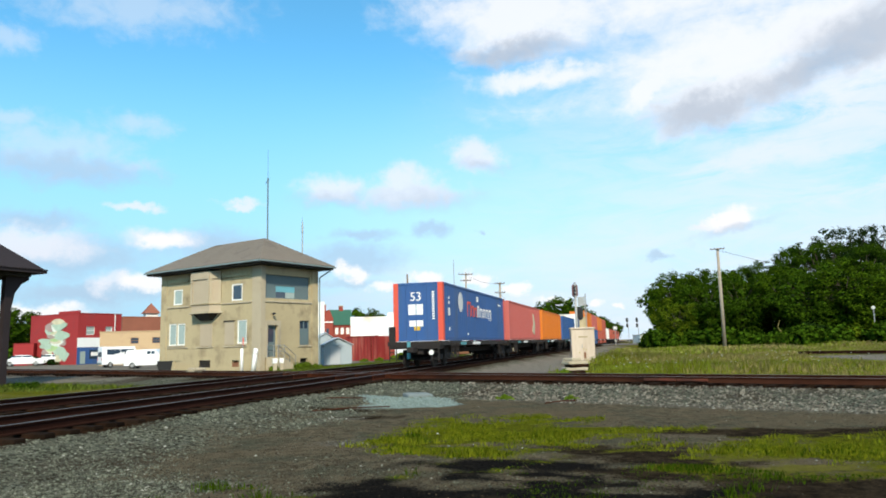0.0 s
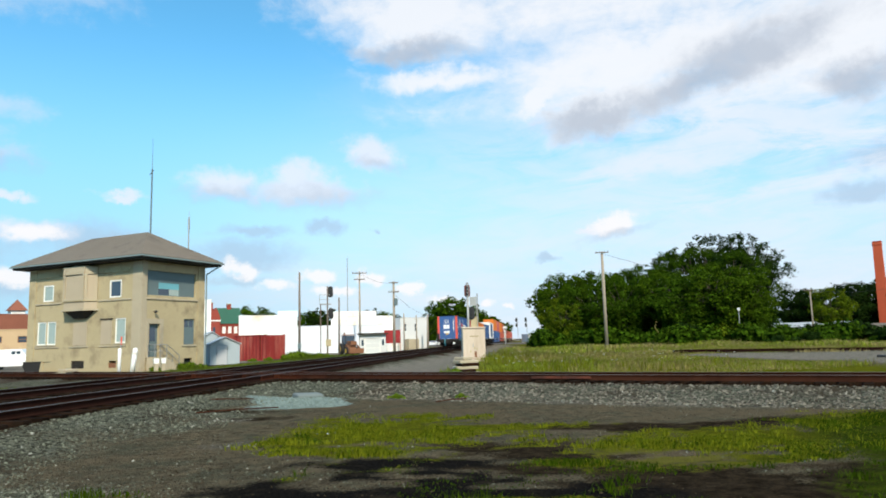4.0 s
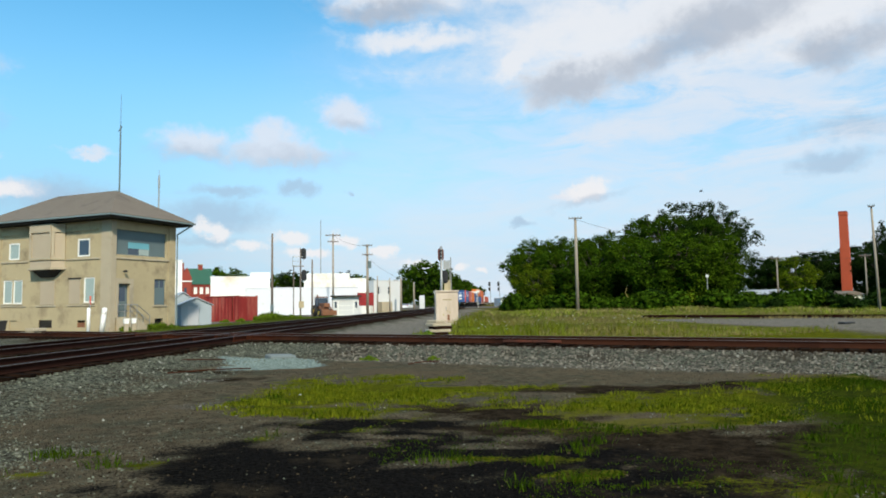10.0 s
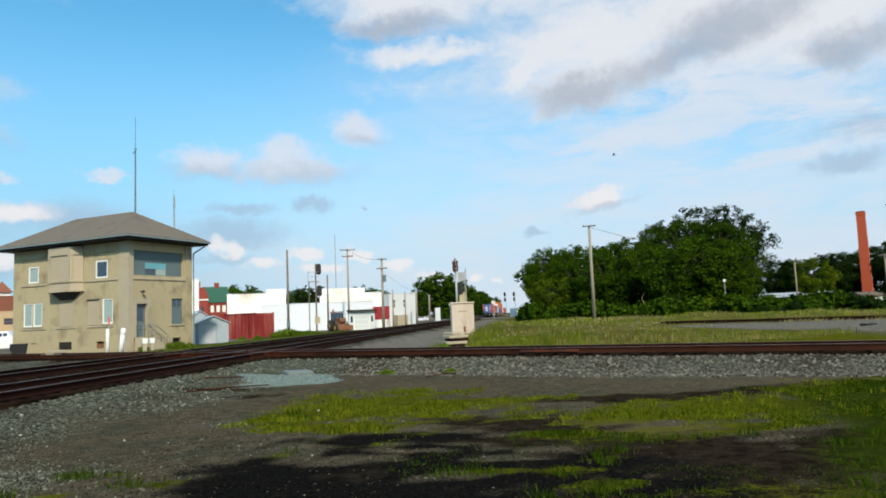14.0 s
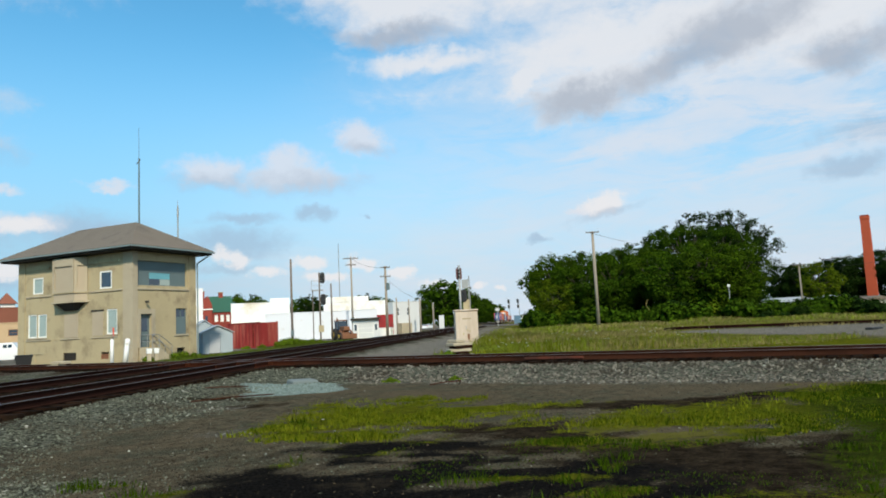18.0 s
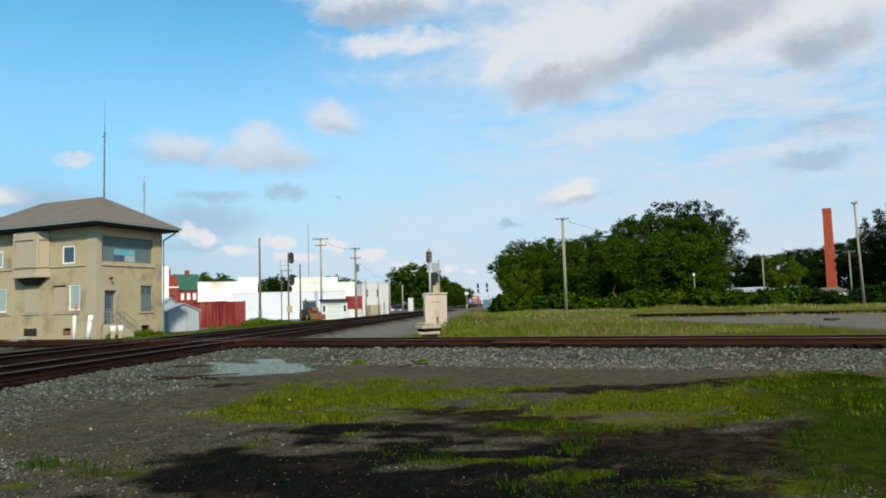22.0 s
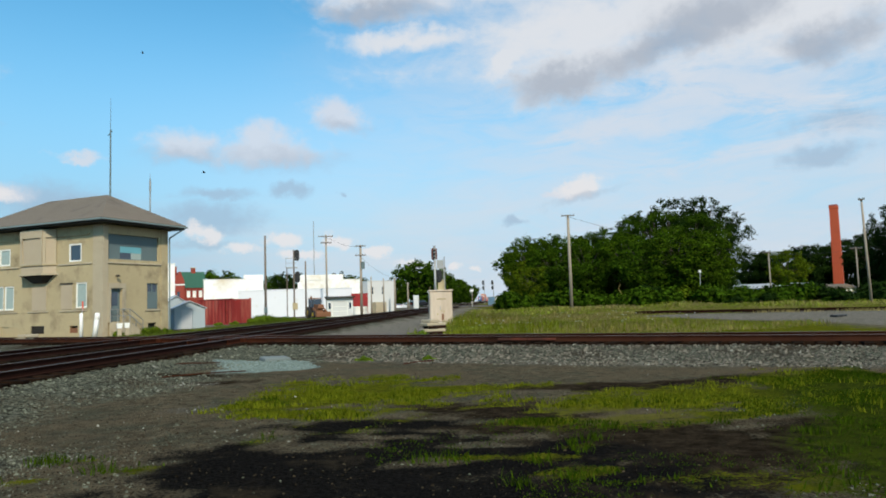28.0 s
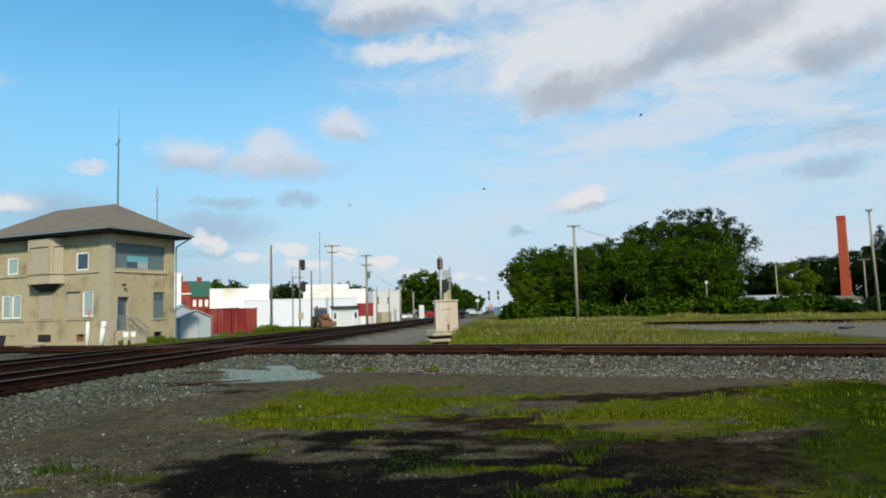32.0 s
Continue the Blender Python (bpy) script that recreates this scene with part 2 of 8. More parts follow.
MAT = {
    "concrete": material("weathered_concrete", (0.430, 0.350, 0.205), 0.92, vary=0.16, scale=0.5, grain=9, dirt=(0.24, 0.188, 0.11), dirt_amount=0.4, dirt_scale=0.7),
    "concrete_pale": material("pale_concrete", (0.420, 0.353, 0.244), 0.92, vary=0.12, scale=0.9, grain=18, dirt=(0.30, 0.25, 0.17), dirt_amount=0.3),
    "panel_tan": material("tan_painted_board", (0.420, 0.344, 0.239), 0.8, vary=0.08, scale=0.8, grain=30, bump=0.1),
    "shingle": material("brown_grey_shingle", (0.165, 0.136, 0.105), 0.95, vary=0.22, scale=0.6, grain=20, dirt=(0.10, 0.085, 0.07), dirt_amount=0.3, island=0.12),
    "gutter": material("blue_grey_gutter", (0.17, 0.22, 0.22), 0.6, vary=0.15),
    "soffit": material("dark_soffit_wood", (0.029, 0.024, 0.019), 0.9, vary=0.2),
    "white_frame": material("white_frame_paint", (0.80, 0.80, 0.74), 0.6, vary=0.06),
    "board_grey": material("grey_painted_board", (0.12, 0.165, 0.17), 0.7, vary=0.1, scale=0.8),
    "board_blue": material("blue_painted_board", (0.15, 0.40, 0.46), 0.6, vary=0.1),
    "glass_dark": glass_material("window_glass_dark", (0.03, 0.05, 0.075)),
    "glass_pale": glass_material("window_glass_pale", (0.33, 0.40, 0.36), 0.15),
    "dark": material("dark_interior", (0.02, 0.018, 0.016), 0.95),
    "steel": material("galvanised_steel", (0.353, 0.353, 0.336), 0.5, 0.6, vary=0.15),
    "white_paint": material("white_paint", (0.80, 0.79, 0.75), 0.6, vary=0.08, dirt=(0.45, 0.40, 0.32), dirt_amount=0.15),
    "rail": material("rusty_rail_steel", (0.022, 0.009, 0.006), 0.9, 0.0, vary=0.35, scale=2, grain=30, spec=0.04),
    "rail_rusty": material("red_brown_rail_steel", (0.047, 0.018, 0.010), 0.92, 0.0, vary=0.4, scale=2, grain=30, dirt=(0.02, 0.009, 0.006), dirt_amount=0.4, spec=0.03),
    "rail_top": material("worn_rail_head", (0.15, 0.13, 0.115), 0.5, 0.5, vary=0.2),
    "tie": material("creosoted_tie", (0.014, 0.009, 0.006), 0.97, vary=0.4, scale=2.5, grain=30, obj=0.4, dirt=(0.05, 0.022, 0.012), dirt_amount=0.3, spec=0.02),
    "rust": material("rust_brown_casting", (0.050, 0.015, 0.007), 0.95, 0.0, vary=0.4, scale=3, dirt=(0.018, 0.009, 0.006), dirt_amount=0.5, spec=0.05),
    "stone": material("grey_ballast_stone", (0.098, 0.102, 0.074), 0.97, vary=0.2, scale=5, grain=60, island=0.75, spec=0.02),
    "stone_grey": material("warm_grey_ballast_stone", (0.118, 0.105, 0.082), 0.97, vary=0.2, scale=5, grain=60, island=0.75, spec=0.02),
    "stone_pale": material("pale_blue_grey_stone", (0.150, 0.190, 0.172), 0.95, vary=0.2, scale=5, grain=60, island=0.35, spec=0.03),
    "field_weed": material("bright_field_weeds", (0.205, 0.240, 0.026), 0.9, vary=0.45, scale=0.5, grain=3, bump=0, island=0.35, translucent=0.35, spec=0.02),
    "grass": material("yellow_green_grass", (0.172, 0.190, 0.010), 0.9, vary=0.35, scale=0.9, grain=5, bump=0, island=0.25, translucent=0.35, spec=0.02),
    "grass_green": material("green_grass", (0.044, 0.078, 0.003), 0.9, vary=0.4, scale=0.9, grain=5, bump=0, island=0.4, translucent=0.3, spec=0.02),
    "grass_dry": material("dry_straw_grass", (0.285, 0.235, 0.085), 0.9, vary=0.4, scale=0.5, grain=6, bump=0, island=0.3, translucent=0.3, spec=0.02),
    "leaf": material("green_leaves", (0.030, 0.062, 0.003), 0.85, vary=0.55, scale=0.6, grain=3, bump=0, island=0.65, translucent=0.1, spec=0.02),
    "leaf_light": material("yellow_green_leaves", (0.075, 0.110, 0.005), 0.85, vary=0.4, scale=0.5, grain=3, bump=0, island=0.5, translucent=0.15, spec=0.02),
    "leaf_mid": material("fresh_green_leaves", (0.038, 0.072, 0.003), 0.85, vary=0.6, scale=0.7, grain=3, bump=0, island=0.65, translucent=0.1, spec=0.02),
    "leaf_dark": material("dark_grey_green_leaves", (0.012, 0.027, 0.004), 0.85, vary=0.4, scale=0.5, grain=3, bump=0, island=0.55, translucent=0.08, spec=0.02),
    "stone_chip": material("pale_stone_chip", (0.22, 0.215, 0.175), 0.95, vary=0.2, scale=5, grain=60, island=0.5, spec=0.03),
    "clod": material("dark_dirt_clod", (0.040, 0.031, 0.020), 0.98, vary=0.3, scale=5, grain=60, island=0.7, spec=0.0),
    "bark": material("grey_bark", (0.055, 0.043, 0.032), 0.95, vary=0.3, scale=3, grain=25, bump=0.6),
    "pole": material("weathered_pole_wood", (0.302, 0.252, 0.193), 0.95, vary=0.2, scale=2, grain=25, streak=True),
    "pole_dark": material("dark_pole_wood", (0.160, 0.126, 0.097), 0.95, vary=0.2, scale=2, grain=25, streak=True),
    "brick_red": material("red_brick", (0.252, 0.046, 0.029), 0.9, vary=0.2, scale=1, grain=12, obj=0.15),
    "brick_orange": material("orange_red_brick", (0.42, 0.075, 0.030), 0.9, vary=0.18, scale=0.6, grain=12, island=0.2),
    "red_wall": material("red_painted_masonry", (0.302, 0.025, 0.025), 0.85, vary=0.14, scale=0.3, grain=8, dirt=(0.24, 0.03, 0.03), dirt_amount=0.3),
    "tan_wall": material("orange_tan_render", (0.50, 0.35, 0.20), 0.9, vary=0.12, scale=0.3, grain=8, dirt=(0.42, 0.28, 0.17), dirt_amount=0.3),
    "white_wall": material("white_painted_block", (0.84, 0.83, 0.79), 0.8, vary=0.06, scale=0.3, grain=6, dirt=(0.62, 0.52, 0.36), dirt_amount=0.4, dirt_scale=0.25),
    "grey_wall": material("pale_grey_siding", (0.62, 0.62, 0.60), 0.8, vary=0.08, scale=0.4),
    "green_roof": material("green_metal_roof", (0.029, 0.101, 0.063), 0.6, vary=0.12),
    "shed_blue": material("pale_blue_grey_siding", (0.34, 0.40, 0.43), 0.8, vary=0.1, scale=0.6),
    "roof_pale": material("pale_metal_roof", (0.437, 0.462, 0.479), 0.5, 0.2, vary=0.1),
    "red_steel": material("faded_red_steel", (0.23, 0.017, 0.013), 0.75, vary=0.5, scale=1.4, dirt=(0.36, 0.10, 0.07), dirt_amount=0.5, dirt_scale=1.2, streak=True),
    "black": material("black_paint", (0.018, 0.018, 0.018), 0.5, vary=0.2),
    "rubber": material("black_rubber", (0.022, 0.021, 0.020), 0.9, vary=0.2),
    "cabinet": material("cream_cabinet_paint", (0.60, 0.49, 0.375), 0.6, vary=0.12, dirt=(0.42, 0.32, 0.23), dirt_amount=0.4, streak=True),
    "navy": material("blue_container_paint", (0.030, 0.090, 0.25), 0.55, vary=0.15, scale=0.8, dirt=(0.05, 0.085, 0.17), dirt_amount=0.35, streak=True),
    "salmon": material("faded_salmon_container_paint", (0.470, 0.109, 0.088), 0.65, vary=0.12, scale=0.8, streak=True),
    "orange": material("orange_container_paint", (0.605, 0.160, 0.013), 0.6, vary=0.12, scale=0.8, streak=True),
    "post_red": material("orange_red_corner_post", (0.630, 0.084, 0.046), 0.6, vary=0.1),
    "rust_red": material("rust_red_container_paint", (0.42, 0.085, 0.045), 0.7, vary=0.15, streak=True),
    "underframe": material("dark_brown_underframe", (0.018, 0.014, 0.012), 0.85, vary=0.25),
    "teal": material("teal_paint", (0.084, 0.277, 0.302), 0.6, vary=0.1),
    "yellow": material("yellow_paint", (0.546, 0.353, 0.025), 0.6, vary=0.1),
    "asphalt": material("worn_asphalt", (0.101, 0.097, 0.092), 0.95, vary=0.2, scale=0.5, grain=50),
    "rust_orange": material("rusty_orange_machine_paint", (0.20, 0.085, 0.040), 0.75, vary=0.35, scale=2),
}


# ---------------- building tools ----------------
class Shape:
    """Collects verts and faces of one mesh."""

    def __init__(self):
        self.v, self.f = [], []

    def add(self, verts, faces):
        n = len(self.v)
        self.v += [tuple(p) for p in verts]
        self.f += [tuple(i + n for i in q) for q in faces]
        return self

    def box(self, x0, x1, y0, y1, z0, z1, m=None):
        v = [(x, y, z) for z in (z0, z1) for x, y in ((x0, y0), (x1, y0), (x1, y1), (x0, y1))]
        if m is not None:
            v = [m @ Vector(p) for p in v]
        return self.add(v, [(3, 2, 1, 0), (4, 5, 6, 7), (0, 1, 5, 4), (1, 2, 6, 5), (2, 3, 7, 6), (3, 0, 4, 7)])

    def block(self, x0, x1, y0, y1, z0, z1, c=0.02, m=None):
        """A box with its edges taken off."""
        v = []
        for z, k in ((z0, c), (z0 + c, 0), (z1 - c, 0), (z1, c)):
            v += [(x0 + c + k, y0 + k, z), (x1 - c - k, y0 + k, z), (x1 - k, y0 + c + k, z), (x1 - k, y1 - c - k, z),
                  (x1 - c - k, y1 - k, z), (x0 + c + k, y1 - k, z), (x0 + k, y1 - c - k, z), (x0 + k, y0 + c + k, z)]
        if m is not None:
            v = [m @ Vector(p) for p in v]
        f = [tuple(range(7, -1, -1)), tuple(range(24, 32))]
        for r in range(3):
            f += [(r * 8 + i, r * 8 + (i + 1) % 8, r * 8 + 8 + (i + 1) % 8, r * 8 + 8 + i) for i in range(8)]
        return self.add(v, f)

    def tube(self, p, q, r0, r1=None, n=10):
        r1 = r0 if r1 is None else r1
        p, q = Vector(p), Vector(q)
        d = (q - p).normalized()
        a = d.orthogonal().normalized()
        b = d.cross(a)
        v = [c + (a * math.cos(2 * math.pi * i / n) + b * math.sin(2 * math.pi * i / n)) * r for c, r in ((p, r0), (q, r1)) for i in range(n)]
        return self.add(v, [(i, (i + 1) % n, n + (i + 1) % n, n + i) for i in range(n)] + [tuple(range(n - 1, -1, -1)), tuple(range(n, 2 * n))])

    def prism(self, outline, axis, a, b):
        """An outline of (p, q) pushed along an axis from a to b; axis x: (p, q) = (y, z); y: (x, z); z: (x, y)."""
        put = {"x": lambda p, q, t: (t, p, q), "y": lambda p, q, t: (p, t, q), "z": lambda p, q, t: (p, q, t)}[axis]
        n = len(outline)
        v = [put(p, q, t) for t in (a, b) for p, q in outline]
        return self.add(v, [tuple(range(n)), tuple(range(2 * n - 1, n - 1, -1))] + [(i, i + n, (i + 1) % n + n, (i + 1) % n) for i in range(n)])

    def wall(self, length, z0, z1, thick, holes):
        """One connected wall along x with openings (x0, x1, z0, z1) right through it."""
        xs = sorted({0.0, length, *[min(max(v, 0.0), length) for h in holes for v in h[:2]]})
        zs = sorted({z0, z1, *[min(max(v, z0), z1) for h in holes for v in h[2:4]]})
        nx, nz = len(xs), len(zs)

        def solid(i, j):
            if not (0 <= i < nx - 1 and 0 <= j < nz - 1):
                return False
            x, z = (xs[i] + xs[i + 1]) / 2, (zs[j] + zs[j + 1]) / 2
            return not any(h[0] < x < h[1] and h[2] < z < h[3] for h in holes)

        def at(i, j, k):
            return (i * nz + j) * 2 + k

        faces = []
        for i in range(nx - 1):
            for j in range(nz - 1):
                if not solid(i, j):
                    continue
                faces += [(at(i, j, 0), at(i + 1, j, 0), at(i + 1, j + 1, 0), at(i, j + 1, 0)), (at(i, j, 1), at(i, j + 1, 1), at(i + 1, j + 1, 1), at(i + 1, j, 1))]
                if not solid(i - 1, j):
                    faces.append((at(i, j, 1), at(i, j, 0), at(i, j + 1, 0), at(i, j + 1, 1)))
                if not solid(i + 1, j):
                    faces.append((at(i + 1, j, 0), at(i + 1, j, 1), at(i + 1, j + 1, 1), at(i + 1, j + 1, 0)))
                if not solid(i, j - 1):
                    faces.append((at(i, j, 1), at(i + 1, j, 1), at(i + 1, j, 0), at(i, j, 0)))
                if not solid(i, j + 1):
                    faces.append((at(i, j + 1, 0), at(i + 1, j + 1, 0), at(i + 1, j + 1, 1), at(i, j + 1, 1)))
        used = sorted({v for f in faces for v in f})
        where = {v: k for k, v in enumerate(used)}
        verts = [(xs[v // 2 // nz], thick * (v % 2), zs[v // 2 % nz]) for v in used]
        return self.add(verts, [tuple(where[v] for v in f) for f in faces])

    def mesh(self, name, smooth=False):
        me = bpy.data.meshes.new(name)
        me.from_pydata(self.v, [], self.f)
        bm = bmesh.new()
        bm.from_mesh(me)
        bmesh.ops.recalc_face_normals(bm, faces=bm.faces)
        bm.to_mesh(me)
        bm.free()
        if smooth:
            me.shade_smooth()
        return me


def part(name, shape, mat, parent=None, label="", m=None, smooth=False):
    """Links a shape, or a ready mesh, as one mesh object under a thing or a part."""
    me = shape.mesh(name, smooth) if isinstance(shape, Shape) else shape
    if mat is not None and not me.materials:
        me.materials.append(MAT[mat] if isinstance(mat, str) else mat)
    ob = new(name, me)
    if parent is not None:
        ob.parent = parent
    if m is not None:
        ob.matrix_basis = m
    if label:
        tagged(ob, label)
    return ob


def thing(name, m, label, category, group="", kind=""):
    ob = new(name)
    ob.empty_display_size = 0.3
    ob.matrix_basis = m
    return tagged(ob, label, category, group, kind)


def polar(turn, d, z=0.0):
    """A place by its heading (degrees left of straight ahead) and its distance from the viewer."""
    return Vector((-math.sin(radians(turn)) * d, math.cos(radians(turn)) * d, z))


def frame_at(p, q, z=0.0):
    """A pose at p whose x axis points to q, y away from the viewer's left-hand side, z up."""
    p, q = Vector(p), Vector(q)
    return pose(p.x, p.y, z, 0, 0, math.degrees(math.atan2(q.y - p.y, q.x - p.x)))


# lines of the tracks: heading, distance to the side of the viewer
TRACK_TURN = -15.5
DIR_A = Vector((math.sin(radians(15.5)), math.cos(radians(15.5)), 0))
LEFT_A = Vector((-DIR_A.y, DIR_A.x, 0))
SIDE_NEAR, SIDE_FAR = 10.7, 14.9
TURN_B = 52.0
DIR_B = Vector((-math.sin(radians(TURN_B)), math.cos(radians(TURN_B)), 0))
OUT_B = Vector((DIR_B.y, -DIR_B.x, 0))
SIDE_B = 21.5
RAIL_Z = 0.45


def on_a(s, side):
    return DIR_A * s + LEFT_A * side


def on_b(s, side=SIDE_B):
    return DIR_B * s + OUT_B * side


# ---------------- ground ----------------
def smooth(a, b, x):
    t = np.clip((x - a) / (b - a), 0, 1)
    return t * t * (3 - 2 * t)


def lumps(x, y, s, seed):
    """Soft uneven values between about -1 and 1."""
    r = np.random.RandomState(seed)
    out = np.zeros_like(x)
    for k in range(7):
        a, f, p = r.uniform(0, 2 * math.pi), r.uniform(0.6, 1.9) / s, r.uniform(0, 6.28, 2)
        out += np.sin((x * np.cos(a) + y * np.sin(a)) * f + p[0] + 1.3 * np.sin((x * np.sin(a) - y * np.cos(a)) * f * 0.7 + p[1]))
    return out / 3.2


def side_a(x, y):
    return x * LEFT_A.x + y * LEFT_A.y


def side_b(x, y):
    return x * OUT_B.x + y * OUT_B.y


# the old siding in the field
SIDING = (Vector((45.5, 34.5, 0)), Vector((26.4, 52.9, 0)))
SID_D = (SIDING[1] - SIDING[0]).normalized()


def side_c(x, y):
    return (x - SIDING[0].x) * SID_D.y - (y - SIDING[0].y) * SID_D.x


def ground_z(x, y):
    x, y = np.asarray(x, float), np.asarray(y, float)
    a, b = side_a(x, y), side_b(x, y)
    bank_a = smooth(SIDE_NEAR - 3.6, SIDE_NEAR - 1.7, a) * (1 - smooth(SIDE_FAR + 1.7, SIDE_FAR + 4.0, a))
    bank_b = smooth(SIDE_B - 3.9, SIDE_B - 1.2, b) * (1 - smooth(SIDE_B + 1.6, SIDE_B + 3.6, b))
    field = smooth(SIDE_B + 2, SIDE_B + 16, b) * (1 - smooth(2.0, 7.0, a)) * 0.16
    near = np.exp(-((x - 2) ** 2 + (y - 14) ** 2) / 900)
    z = 0.05 * lumps(x, y, 2.6, 3) * near + 0.022 * lumps(x, y, 0.9, 5) * near + 0.010 * lumps(x, y, 0.3, 7) * near + field
    return np.maximum(z, 0.21 * np.maximum(bank_a, bank_b) + z * 0.25)


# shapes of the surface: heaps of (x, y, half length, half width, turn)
# ground coloured a darker brown; the first two ellipses mark a trench
DARK_EARTH = [(-2.6, 17.6, 1.0, 0.4, -25), (-1.7, 15.4, 0.9, 0.3, 0), (4.3, 6.5, 2.3, 1.1, -15), (3.2, 6.0, 1.4, 0.8, 0), (5.6, 7.3, 1.2, 0.6, 10), (5.2, 12.0, 2.6, 0.6, -24), (8.0, 11.9, 2.4, 0.5, 5), (2.7, 10.2, 1.3, 0.7, -12), (4.4, 7.5, 1.9, 0.7, -10), (3.2, 9.3, 1.6, 0.45, -20), (2.2, 8.6, 1.2, 0.5, -10)]
GRASS = [(0.9, 12.4, 1.9, 2.7, -10), (2.9, 12.8, 1.7, 0.55, -8), (-0.5, 12.0, 0.6, 0.35, 0), (1.7, 14.2, 0.8, 0.4, 0),
         (4.5, 9.9, 1.3, 0.9, -8), (6.2, 10.1, 2.5, 1.35, 4), (8.8, 11.2, 2.4, 1.1, 30), (4.2, 8.5, 1.3, 0.6, 10), (5.6, 8.5, 0.8, 0.35, 0), (3.9, 5.45, 1.4, 0.42, -10), (2.9, 8.9, 0.5, 0.25, 0),
         (-2.2, 7.8, 0.3, 0.16, 0), (-1.6, 7.2, 0.3, 0.16, 0), (-2.45, 6.95, 0.25, 0.14, 0), (2.4, 6.2, 0.45, 0.15, 0), (1.5, 7.0, 0.4, 0.14, 0), (2.3, 6.9, 0.4, 0.14, 0), (2.9, 7.3, 0.35, 0.12, 0)]
# patches where the ground is coloured near-black
BLACK_GROUND = [(0.55, 7.3, 1.75, 2.0, -20), (1.9, 7.1, 1.5, 1.2, -15), (0.9, 9.1, 1.4, 0.55, -8), (-0.6, 6.3, 1.2, 1.3, 0), (1.2, 5.4, 2.6, 1.3, 0)]
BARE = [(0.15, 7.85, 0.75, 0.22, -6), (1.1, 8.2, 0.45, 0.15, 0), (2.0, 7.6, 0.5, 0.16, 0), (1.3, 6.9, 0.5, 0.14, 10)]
PALE = [(-1.1, 20.3, 1.35, 2.0, 20), (-1.3, 18.8, 1.1, 1.1, 0), (-0.5, 18.9, 0.9, 1.1, 0)]
CHIPS = [(-1.5, 11.7, 0.7, 0.35, 0), (-0.6, 12.6, 0.8, 0.25, 10), (6.0, 16.4, 7.0, 0.4, -38), (-2.1, 15.2, 0.7, 0.5, 0)]


def heap(items, x, y, ragged=0.35, seed=1, lo=-0.15, hi=0.3):
    out = np.full_like(x, -9.0)
    for cx, cy, a, b, turn in items:
        c, s = math.cos(radians(turn)), math.sin(radians(turn))
        u, v = ((x - cx) * c + (y - cy) * s) / a, (-(x - cx) * s + (y - cy) * c) / b
        out = np.maximum(out, 1 - np.sqrt(u * u + v * v))
    return smooth(lo, hi, out + ragged * (lumps(x, y, 0.45, seed) * 0.6 + lumps(x, y, 0.16, seed + 9) * 0.5))


